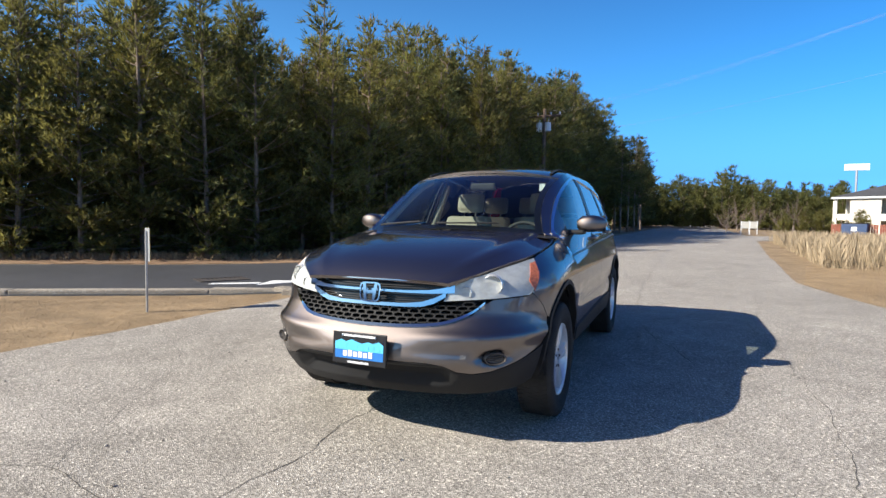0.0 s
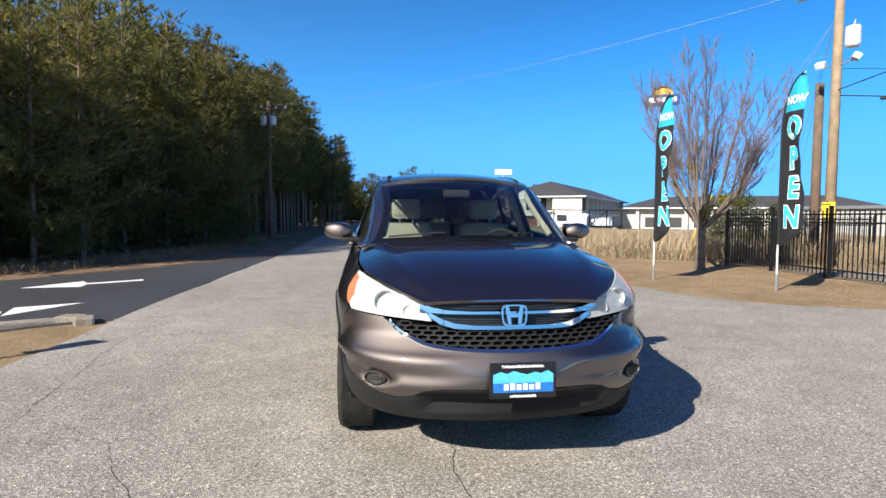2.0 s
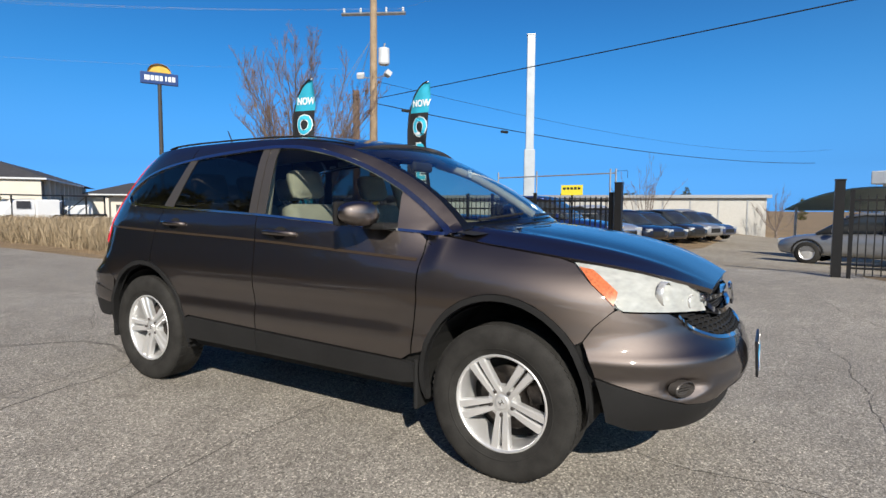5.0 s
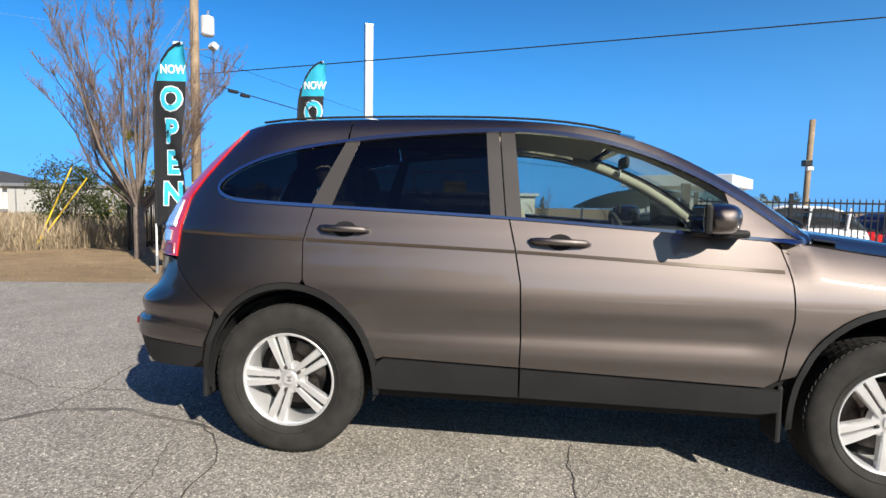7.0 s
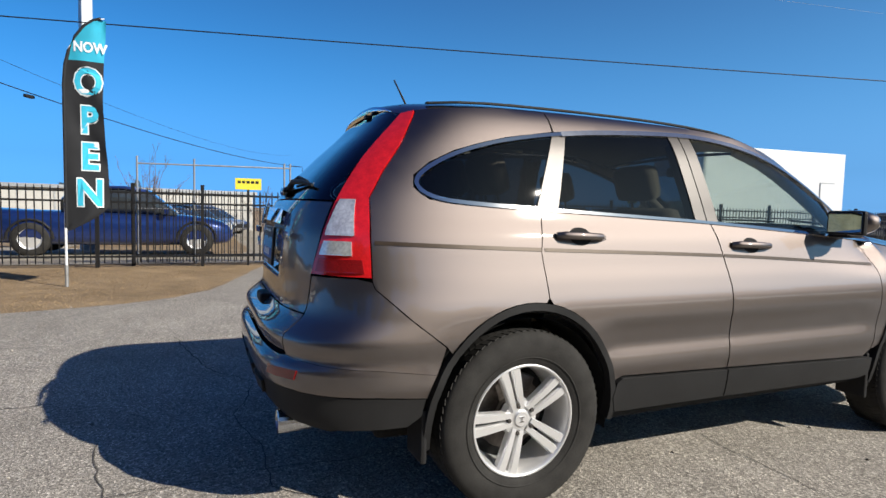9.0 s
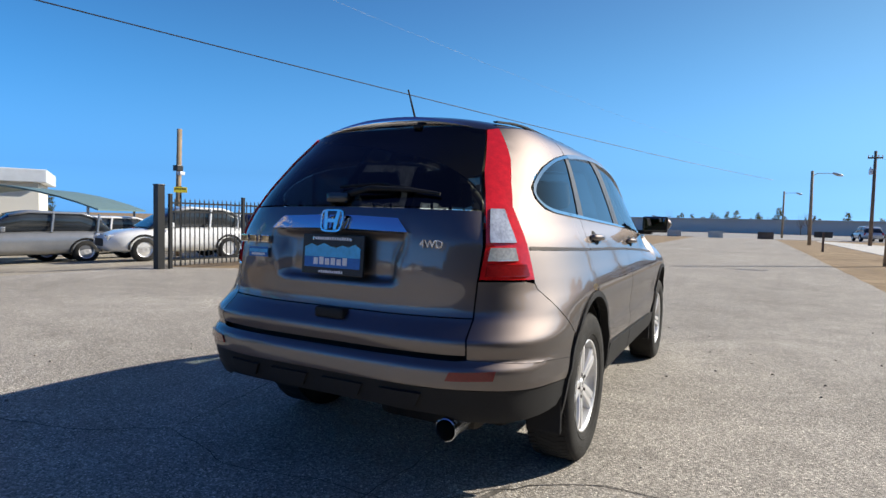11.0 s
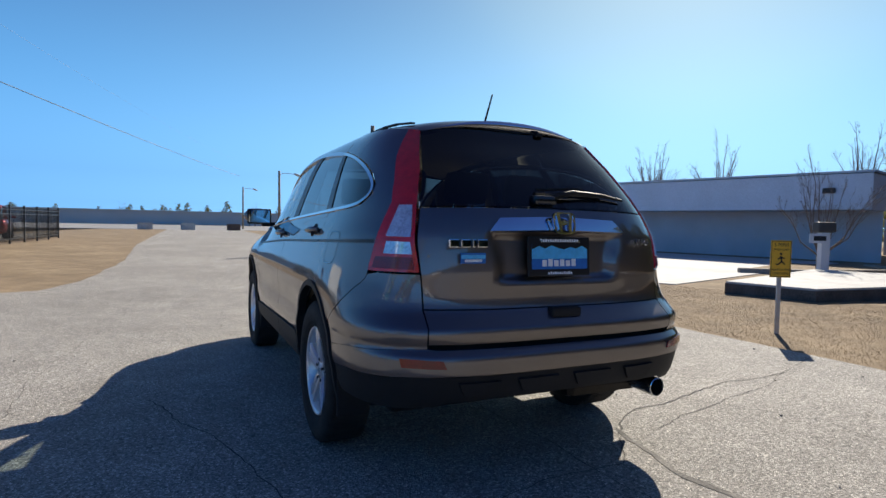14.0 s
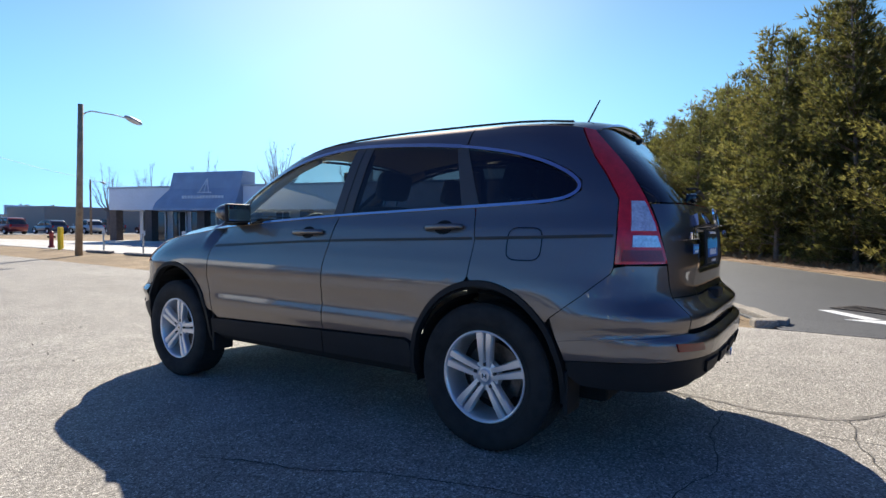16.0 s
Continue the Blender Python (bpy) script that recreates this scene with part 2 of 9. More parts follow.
def dip(x, y):
    """The road slopes a little: down towards the car's nose and off to the fence side."""
    z = float(np.interp(y, DIP_Y, DIP_Z))
    z -= 0.008 * min(max(x - 0.3, 0.0), 3.2) * ease((1.0 - y) / 3.0) * ease((y + 12.0) / 6.0)
    drop = -0.045 * ease((-4.0 - x) / 1.2) * ease((x + 13.0) / 4.0) * ease((y - 0.5 - 0.45 * (x + 4.0)) / 1.2) * ease((11.0 - y) / 4.0)
    return z * ease((7.5 - abs(x)) / 4.0) + drop


def ground_z(x, y):
    """The car lot and the field beyond the verge fall away gently."""
    k = min(max((3.0 - y) / 6.0, 0.0), 1.0)
    return dip(x, y) - (0.03 + 0.025 * k * k * (3 - 2 * k)) * min(max(x - 9.5, 0.0), 18.0)


def drape(bm):
    """Cuts a flat sheet into a grid where the road slopes and lays it on the slope."""
    cuts = [(0, x) for x in (-13, -11, -10, -9, -8)] + [(0, k * 0.5) for k in range(-15, 16)] + [(1, k * 0.5) for k in range(-16, 15)] + [(1, y) for y in (-40, -30, -22, -18, -14, -12, -10, 8.5, 10, 12, 14)]
    for axis, at in cuts:
        co, no = [0, 0, 0], [0, 0, 0]
        co[axis], no[axis] = at, 1
        bmesh.ops.bisect_plane(bm, geom=bm.verts[:] + bm.edges[:] + bm.faces[:], dist=1e-5, plane_co=co, plane_no=no)
    for v in bm.verts:
        v.co.z += dip(v.co.x, v.co.y)
    return bm


def sheet(name, xs, ys, z_off, material, inside=None):
    vs, fs, ids = [], [], {}
    for i, x in enumerate(xs):
        for j, y in enumerate(ys):
            ids[i, j] = len(vs)
            vs.append((x, y, ground_z(x, y) + z_off))
    for i in range(len(xs) - 1):
        for j in range(len(ys) - 1):
            fs.append((ids[i, j], ids[i + 1, j], ids[i + 1, j + 1], ids[i, j + 1]))
    ob = new(name, mesh_of(name, vs, fs, True))
    ob.data.materials.append(material)
    return ob


XS = [-1500, -400, -150, -80, -40, -20, -13, -11, -10, -9, -8] + [k * 0.5 for k in range(-15, 16)] + [9.5, 10.5, 14, 18, 22, 27.5, 40, 80, 200, 500, 1500]
YS = [-1500, -400, -150, -80, -40, -30, -22, -18, -14, -12, -10] + [k * 0.5 for k in range(-16, 15)] + [8.5, 10, 12, 14, 20, 40, 80, 150, 400, 1500]
tagged(sheet("ground", XS, YS, -0.02, dead_grass), "dry brown winter turf ground", "ground", kind="structure")


def wobble(poly, step=0.35, amp=0.06, seed=0.0, skip=()):
    """Cuts the sides of a plan outline into short pieces and roughens them."""
    out = []
    n = len(poly)
    for i in range(n):
        a, b = Vector((*poly[i], 0)), Vector((*poly[(i + 1) % n], 0))
        k = max(1, min(160, int((b - a).length / step)))
        d = (b - a).normalized()
        nrm = Vector((-d.y, d.x, 0))
        for j in range(k):
            p = a.lerp(b, j / k)
            if i not in skip and j:
                p += nrm * (noise.noise(Vector((p.x * 0.9 + seed, p.y * 0.9, 0))) * amp + noise.noise(Vector((p.x * 4 + seed, p.y * 4, 3))) * amp * 0.5)
            out.append((p.x, p.y))
    return out


ROAD = [(-3.85, -62), (-3.95, -10), (-4.0, -2.5), (-3.75, -0.3), (-3.72, 2.0), (-3.72, 13.3), (-4.2, 40), (-5.0, 200), (7.0, 200), (6.0, 52),
        (60, 56), (60, 48), (9.5, 44), (5.4, 37), (4.2, 20), (3.5, 8.0), (3.76, 6.2), (4.0, 5.0), (4.22, 4.1), (4.45, 3.4), (4.9, 2.8), (5.5, 2.4), (6.65, 2.04), (7.86, 1.7), (8.9, 1.35), (9.3, 0.9), (9.6, 0.7), (9.6, -3.5),
        (8.6, -3.95), (7.26, -4.97), (6.0, -5.9), (4.84, -6.3), (3.7, -6.85), (3.35, -8.0), (3.2, -9.4), (3.05, -13.5), (3.5, -23), (3.5, -62)]
bm = drape(prism(bmesh.new(), wobble(ROAD), -0.05, 0.0))
bmesh.ops.triangulate(bm, faces=[f for f in bm.faces if len(f.verts) > 4])
road = tagged(part("road", bm, asphalt_old), "sun-bleached old asphalt road, gritty and cracked", "road", kind="structure")

DRIVE = [(-3.735, 2.25), (-5.3, 1.62), (-7.8, 0.1), (-9.4, -0.6), (-11.0, -1.9), (-15, -3.7), (-22, -7.0), (-34, -13), (-60, -27),
         (-66, -16), (-34, -8.8), (-24, -4.2), (-17, 0.4), (-12.2, 3.3), (-10.0, 5.1), (-8.0, 7.1), (-5.6, 10.2), (-3.735, 13.2)]
bm = drape(prism(bmesh.new(), wobble(DRIVE, amp=0.03, skip=(17,)), -0.05, 0.004))
bmesh.ops.triangulate(bm, faces=[f for f in bm.faces if len(f.verts) > 4])
drive = tagged(part("side_road", bm, asphalt_new), "fresh dark asphalt side road with white arrows", "road", kind="structure")

bm = prism(bmesh.new(), [(-7.0, -58), (-7.0, -5.0), (-7.6, -4.2), (-11.5, -5.5), (-20.5, -8.6), (-20.5, -9.5), (-13.2, -36), (-8, -58)], -0.05, -0.002)
drape(bm)
tagged(part("parking_lot", bm, concrete), "pale concrete parking lot before the shop", "parking lot", kind="structure")
bm = prism(bmesh.new(), [(-110, -62), (-110, -112), (110, -112), (110, -62)], -0.05, -0.001)
tagged(part("far_lot", bm, ground_mat("far_paving", ((0.26, 0.25, 0.24), (0.34, 0.33, 0.31)), (0.8, 1.2), 30.0, 0.85, 0.2, 0.1, (0.8, 1.1))),
       "wide grey paved lot across the road's end", "parking lot", kind="structure")
lot = sheet("car_lot", [9.62, 11, 14, 18, 22, 27.5, 46], [-45, -30, -20, -10, -3.5, 0.7, 8.0], -0.006, lot_gravel)
tagged(lot, "tan gravel car sales lot behind the fence", "parking lot", kind="structure")

# verge of pine straw at the foot of the forest
LITTER = [(-3.8, 13.6), (-5.8, 10.5), (-8.2, 7.4), (-10.2, 5.4), (-12.4, 3.6), (-17, 0.8), (-24, -3.8), (-34, -8.4), (-64, -15), (-64, 40), (-40, 80), (-7, 120), (-5.2, 60), (-4.4, 30)]
bm = drape(prism(bmesh.new(), wobble(LITTER, amp=0.2), -0.05, -0.008))
tagged(part("forest_floor", bm, litter), "brown pine straw and leaf litter under the trees", "forest floor", kind="structure")


def ribbon(pts, width, z, jag=0.03, seed=0.0, step=0.06):
    """A thin uneven strip on the ground along pts, as vertices and faces."""
    path = []
    for a, b in zip(pts, pts[1:]):
        a, b = Vector((*a, 0)), Vector((*b, 0))
        k = max(2, int((b - a).length / step))
        path += [a.lerp(b, i / k) for i in range(k)]
    path.append(Vector((*pts[-1], 0)))
    vs, fs = [], []
    for i, p in enumerate(path):
        d = (path[min(i + 1, len(path) - 1)] - path[max(i - 1, 0)]).normalized()
        nr = Vector((-d.y, d.x, 0))
        q = p + nr * (noise.noise(Vector((p.x * 2.1, p.y * 2.1, seed))) * jag * 2 + noise.noise(Vector((p.x * 11, p.y * 11, seed))) * jag * 0.8)
        w = width * (0.55 + 0.9 * abs(noise.noise(Vector((p.x * 6, p.y * 6, seed + 7))))) * (0.25 if i in (0, len(path) - 1) else 1)
        zq = z + dip(q.x, q.y)
        vs += [(*(q + nr * w).xy, zq), (*(q - nr * w).xy, zq)]
        if i:
            fs.append((2 * i - 2, 2 * i - 1, 2 * i + 1, 2 * i))
    return vs, fs


CRACKS = [
    ([(-0.24, -3.1), (-0.2, -2.5), (-0.22, -1.8), (-0.15, 0.5), (-0.3, 3.2), (0.3, 4.4)], 0.007),
    ([(-1.6, -3.25), (-1.2, -3.15), (-0.6, -3.2), (-0.24, -3.05), (0.9, -2.95), (2.7, -2.88), (4.2, -2.6)], 0.006),
    ([(-3.6, -2.6), (-3.05, -2.35), (-2.9, -1.0), (-3.15, 0.9), (-3.25, 3.0)], 0.006),
    ([(-0.6, 1.9), (-0.83, 1.72), (-1.1, 1.56), (-1.62, 1.5), (-2.1, 1.36), (-3.0, 1.3)], 0.010),
    ([(1.7, 0.3), (1.55, 0.6), (1.2, 1.5), (1.06, 2.15), (1.5, 2.45), (2.6, 2.7)], 0.009),
    ([(1.06, 2.15), (0.5, 2.3), (-0.4, 2.2), (-0.62, 1.9)], 0.007),
    ([(0.95, 3.2), (0.86, 4.8), (0.8, 8), (0.74, 12.3), (0.6, 22)], 0.008),
    ([(-3.4, 3.9), (-2.7, 3.78), (-1.7, 3.64), (-0.64, 2.8), (0.3, 2.9)], 0.009),
    ([(-3.6, 1.0), (-2.34, 1.52), (-1.6, 1.7), (-0.85, 1.9)], 0.006),
    ([(-2.34, 1.52), (-2.3, 0.9), (-2.39, 0.4)], 0.005),
    ([(-0.5, -0.05), (-1.2, 0.0), (-2.2, -0.2)], 0.006),
    ([(-3.7, -5.0), (-2.0, -5.4), (0.5, -5.2), (3.3, -5.6)], 0.009),
    ([(-3.8, -9.0), (0.0, -9.2), (3.4, -9.0)], 0.010),
    ([(-3.8, -17), (0.0, -17.2), (3.4, -17)], 0.012),
    ([(-3.8, -30), (0.0, -30.2), (3.4, -30)], 0.015),
    ([(-3.6, 7.0), (-1.0, 6.8), (2.5, 7.1)], 0.008),
    ([(-2.2, 3.7), (-2.1, 5.2), (-2.6, 7.4), (-2.4, 11)], 0.008),
    ([(2.0, -8.9), (2.2, -4), (2.5, -0.5), (2.3, 2.0), (2.6, 5.5)], 0.005),
    ([(3.9, -4.5), (4.6, -3.3), (5.9, -2.9), (7.0, -1.2)], 0.009),
    ([(4.2, -5.4), (5.0, -4.6), (6.4, -4.4), (7.9, -3.0)], 0.009),
    ([(3.5, -6.6), (4.4, -5.9), (5.4, -5.2)], 0.009),
    ([(-2.9, -1.0), (-2.2, -1.5), (-1.6, -2.5), (-1.2, -3.15)], 0.004),
    ([(-1.5, 1.5), (-1.9, 2.2), (-1.8, 3.6)], 0.005),
    ([(-2.1, -9), (-2.4, -14), (-2.2, -25), (-2.4, -45)], 0.010),
]
for i, (p, w) in enumerate(CRACKS):
    vs, fs = ribbon(p, w * 0.5, 0.003, 0.03, i * 3.1)
    mpart("crack", mesh_of("crack", vs, fs), crack_dark, road, "dark open crack in the asphalt")

# faint dark tyre marks and tar stains
tar = mat("tar_stain", (0.16, 0.145, 0.125), 0.9, var=0.5, scale=5, fine=90, fvar=0.5, bump=0.3)
for i, (p, w) in enumerate([([(-1.5, 3.3), (-0.84, 2.94), (-0.63, 2.74), (-0.54, 2.35), (-0.7, 1.8)], 0.022)]):
    vs, fs = ribbon(p, w, 0.002, 0.02, i + 50.0)
    mpart("tyre_mark", mesh_of("tyre_mark", vs, fs), tar, road, "faint curved dark tyre mark")

# small stones on the asphalt
bm = bmesh.new()
rs = random.Random(5)
for i in range(220):
    p = Vector((rs.uniform(-3.5, 4.5), rs.uniform(-6, 6), 0.006))
    p.z += dip(p.x, p.y)
    r = rs.uniform(0.004, 0.012)
    vs = bmesh.ops.create_icosphere(bm, subdivisions=1, radius=r)["verts"]
    for v in vs:
        v.co = Vector((v.co.x * rs.uniform(0.7, 1.5), v.co.y, v.co.z * 0.6)) + p
tagged(part("pebbles", bm, mat("pebble", (0.34, 0.31, 0.27), 0.9, var=0.3, island=0.5)), "small loose stones scattered on the road", "pebbles", kind="stuff")

# painted arrows on the side road
ARROWS = [
    ([(-6.86, 5.84), (-6.32, 6.86), (-6.02, 6.42), (-5.91, 5.94)], [(-6.0, 6.28), (-5.19, 6.85), (-5.3, 7.08), (-6.1, 6.5)]),
    ([(-4.84, 3.81), (-5.6, 3.5), (-5.36, 2.81)], [(-5.58, 3.2), (-6.25, 2.69), (-6.2, 2.52), (-5.48, 3.02)]),
]
for head, shaft in ARROWS:
    bm = prism(bmesh.new(), head, 0.0, 0.008)
    prism(bm, shaft, 0.0, 0.008)
    for v in bm.verts:
        v.co.z += dip(v.co.x, v.co.y)
    part("painted_arrow", bm, white_paint, drive, "worn white painted lane arrow")


# kerbs
def kerb(name, pts, width, height, label, parent=None, seg_len=3.0):
    """Cast kerb stones end to end along pts, each a part."""
    k = tagged(new(name), label, "kerb", kind="structure")
    for a, b in zip(pts, pts[1:]):
        a, b = Vector((*a, 0)), Vector((*b, 0))
        n = max(1, round((b - a).length / seg_len))
        for i in range(n):
            p, q = a.lerp(b, i / n), a.lerp(b, (i + 1) / n)
            d = q - p
            bm = boxm(0.004, d.length - 0.004, -width / 2, width / 2, -0.06, height, 0.025)
            o = part("kerb_stone", bm, kerb_concrete, k)
            p.z = dip((p.x + q.x) / 2, (p.y + q.y) / 2)
            o.matrix_basis = Matrix.Translation(p) @ Matrix.Rotation(math.atan2(d.y, d.x), 4, "Z")
    return k


kerb("kerb", [(-3.95, 1.95), (-4.05, 2.18), (-4.35, 2.2), (-5.3, 1.75), (-7.8, 0.25), (-9.4, -0.45), (-11.0, -1.75), (-15, -3.55), (-22, -6.85)], 0.2, 0.07,
     "weathered concrete kerb between turf island and side road")
# raised slab at the corner of the lot
slab = tagged(new("slab"), "raised concrete slab with shade painted on its sides", "slab", kind="structure")
part("slab_top", prism(bmesh.new(), [(-7.35, -2.85), (-7.75, -1.5), (-9.95, -1.35), (-13.2, -3.2), (-12.6, -4.6)], -0.05, 0.2), concrete, slab)
kerb("lot_kerb", [(-12.0, -6.2), (-13.3, -5.3), (-17.0, -4.6), (-18.5, -6.6)], 0.18, 0.12, "low concrete kerb round a planted strip")
part("planted_strip", prism(bmesh.new(), [(-12.1, -6.3), (-13.3, -5.4), (-17.0, -4.7), (-18.4, -6.6), (-17, -8.2)], -0.03, 0.06), dead_grass,
     tagged(new("planting_bed"), "strip of dry turf between kerbs", "planting bed", kind="structure"))
stop_mat = mat("wheel_stop", (0.24, 0.215, 0.185), 0.9, var=0.3, bump=0.4)
for y in (-6.2, -9.0, -11.9, -14.4, -17.2, -20.2):
    s = tagged(part("wheel_stop", boxm(-0.1, 0.1, -0.85, 0.85, -0.01, 0.08, 0.025), stop_mat), "dark weathered concrete wheel stop at the lot's edge", "wheel stop", "wheel stops")
    s.matrix_basis = pose(-6.75, y, dip(-6.75, y), 0, 0, 3)

# dark band round the slab paints the shade on faces turned from the sun
skirt = [(-7.35, -2.85), (-7.75, -1.5), (-9.95, -1.35), (-13.2, -3.2), (-12.6, -4.6)]
skirt = [(-10.2 + (x + 10.2) * 1.006, -2.7 + (y + 2.7) * 1.012) for x, y in skirt]
part("slab_skirt", prism(bmesh.new(), skirt, -0.05, 0.165), mat("slab_shade", (0.09, 0.078, 0.066), 0.9, var=0.4, scale=3, fine=40, fvar=0.3), slab, "slab side coloured dark as shade")
# storm drain in the side road
dr = thing("storm_drain", "rusty iron storm drain grate in the side road", "drain", at=pose(-6.55, 3.2, 0.008 + dip(-6.55, 3.2), 0, 0, 60))
iron = mat("cast_iron", (0.07, 0.06, 0.055), 0.7, 0.4, var=0.3, bump=0.2)
bm = boxm(-0.45, 0.45, -0.3, -0.24, 0, 0.012)
box(bm, -0.45, 0.45, 0.24, 0.3, 0, 0.012), box(bm, -0.45, -0.39, -0.24, 0.24, 0, 0.012), box(bm, 0.39, 0.45, -0.24, 0.24, 0, 0.012)
part("grate_frame", bm, iron, dr)
for i in range(9):
    part("grate_bar", boxm(-0.36 + i * 0.085, -0.33 + i * 0.085, -0.24, 0.24, 0, 0.01), iron, dr)


# dry turf blades
def blades(name, n, where, h, w, col, label, seed, lean=0.5, clump=0):
    r = random.Random(seed)
    vs, fs = [], []
    k = 0
    while k < n:
        p = where(r)
        if p is None:
            continue
        k += 1
        a = r.uniform(0, 2 * math.pi)
        hh = h * r.uniform(0.5, 1.2)
        d = Vector((math.cos(a), math.sin(a), 0)) * w * 0.5
        t = Vector((r.gauss(0, lean), r.gauss(0, lean), 1)) * hh
        q = Vector((p[0], p[1], ground_z(*p[:2]) - 0.02))
        i = len(vs)
        vs += [tuple(q - d), tuple(q + d), tuple(q + t * 0.6 + d * 0.7), tuple(q + t + t.cross(Vector((0, 0, 1))) * 0.1)]
        fs += [(i, i + 1, i + 2), (i, i + 2, i + 3)]
    ob = new(name, mesh_of(name, vs, fs))
    ob.data.materials.append(mat(name + "_mat", col, 0.9, var=0.25, scale=1.2, island=0.18, spec=0.2))
    return tagged(ob, label, "grass", kind="stuff")


def in_poly(p, poly):
    c = False
    for (x0, y0), (x1, y1) in zip(poly, poly[1:] + poly[:1]):
        if (y0 > p[1]) != (y1 > p[1]) and p[0] < (x1 - x0) * (p[1] - y0) / (y1 - y0) + x0:
            c = not c
    return c


ISLAND = [(-3.85, -8), (-3.9, -2), (-3.8, 1.6), (-4.2, 2.0), (-7.6, 0.2), (-9.0, -0.7), (-8.2, -1.4), (-7.2, -5), (-6.9, -8)]
VERGE_L = [(-3.95, -40), (-3.95, -8), (-6.9, -8), (-6.6, -40)]
VERGE_R = [(3.6, 8.0), (3.86, 6.2), (4.1, 5.0), (4.32, 4.1), (4.55, 3.45), (5.0, 2.88), (5.6, 2.5), (6.7, 2.14), (7.9, 1.8), (9.3, 1.1), (9.4, 9.5), (6.5, 14), (4.6, 14)]
VERGE_B = [(3.2, -13.5), (3.3, -9.4), (3.5, -8), (3.9, -7.0), (6.1, -6.1), (8.6, -4.2), (8.9, -30), (3.7, -40)]


def sample(poly):
    x0, x1 = min(p[0] for p in poly), max(p[0] for p in poly)
    y0, y1 = min(p[1] for p in poly), max(p[1] for p in poly)
    return lambda r: (lambda p: p if in_poly(p, poly) else None)((r.uniform(x0, x1), r.uniform(y0, y1)))


STRAW = (0.34, 0.245, 0.145)
blades("island_turf", 45000, sample(ISLAND), 0.013, 0.005, STRAW, "short dry straw-coloured turf on the island", 1, 0.9)
blades("verge_turf", 45000, sample(VERGE_R), 0.014, 0.006, STRAW, "short dry turf on the verge by the flags", 2, 0.9)
FIELD = [(4.8, 13), (6.8, 12), (9.6, 10.2), (14, 10), (30, 14), (40, 40), (10, 40), (6.0, 36), (5.4, 24)]


def field_pt(r):
    p = (r.uniform(4.5, 40), 10 + 32 * r.random() ** 1.4)
    return p if in_poly(p, FIELD) and noise.noise(Vector((p[0] * 0.6, p[1] * 0.6, 0))) > -0.35 else None


blades("tall_grass", 75000, field_pt, 0.72, 0.016, (0.34, 0.27, 0.18), "tall dead broomsedge grass in the field", 5, 0.32)
BANK = [(-6.0, 13), (-8.2, 8.4), (-12.4, 4.6), (-17, 1.8), (-24, -2.8), (-26, -1), (-16, 5), (-9, 11), (-6.6, 30), (-5.6, 30)]
blades("bank_grass", 9000, sample(BANK), 0.22, 0.014, (0.30, 0.20, 0.11), "dry weeds and straw below the pines", 6, 0.5)

# ---- the parked car: body surface ----
class Curve:
    """A smooth curve through points (monotone cubic), for numbers or arrays."""

    def __init__(self, *pts):
        self.x = np.array([p[0] for p in pts], float)
        self.y = np.array([p[1] for p in pts], float)
        d = np.diff(self.y) / np.diff(self.x)
        m = np.zeros(len(pts))
        m[0], m[-1] = d[0], d[-1]
        for i in range(1, len(pts) - 1):
            m[i] = 0 if d[i - 1] * d[i] <= 0 else 2 * d[i - 1] * d[i] / (d[i - 1] + d[i])
        self.m = m

    def __call__(self, v):
        v = np.clip(np.asarray(v, float), self.x[0], self.x[-1])
        i = np.clip(np.searchsorted(self.x, v) - 1, 0, len(self.x) - 2)
        h = self.x[i + 1] - self.x[i]
        t = (v - self.x[i]) / h
        a, b = self.y[i], self.y[i + 1]
        return a * (2 * t**3 - 3 * t**2 + 1) + b * (3 * t**2 - 2 * t**3) + h * (self.m[i] * (t**3 - 2 * t**2 + t) + self.m[i + 1] * (t**3 - t**2))


def sstep(v):
    v = np.clip(v, 0, 1)
    return v * v * (3 - 2 * v)


w_mid = Curve((0.18, 0.80), (0.30, 0.862), (0.40, 0.883), (0.47, 0.890), (0.53, 0.899), (0.60, 0.897), (0.70, 0.905), (0.78, 0.906), (0.88, 0.888), (0.95, 0.868),
              (1.0, 0.855), (1.06, 0.838), (1.13, 0.806), (1.25, 0.765), (1.35, 0.728), (1.45, 0.688), (1.52, 0.650), (1.58, 0.600), (1.64, 0.50))
y_nose = Curve((0.18, -2.10), (0.27, -2.17), (0.36, -2.235), (0.45, -2.265), (0.50, -2.259), (0.54, -2.244), (0.58, -2.221), (0.62, -2.193), (0.66, -2.166), (0.74, -2.145), (0.83, -2.125), (0.875, -2.10),
               (0.925, -2.01), (0.96, -1.88), (1.0, -1.75), (1.1, -1.6))
y_glass = Curve((1.0, -1.24), (1.06, -1.18), (1.2, -0.98), (1.38, -0.68), (1.53, -0.38), (1.62, -0.10))
y_tail = Curve((0.18, 2.0), (0.28, 2.12), (0.36, 2.205), (0.42, 2.245), (0.50, 2.266), (0.53, 2.274), (0.578, 2.276), (0.592, 2.272), (0.604, 2.260), (0.616, 2.243), (0.628, 2.236),
               (0.642, 2.242), (0.682, 2.250), (0.694, 2.247), (0.706, 2.236), (0.73, 2.208), (0.755, 2.182), (0.775, 2.171), (0.80, 2.166), (0.92, 2.175), (1.05, 2.165),
               (1.13, 2.14), (1.22, 2.085), (1.39, 1.935), (1.51, 1.81), (1.58, 1.745), (1.64, 1.68))
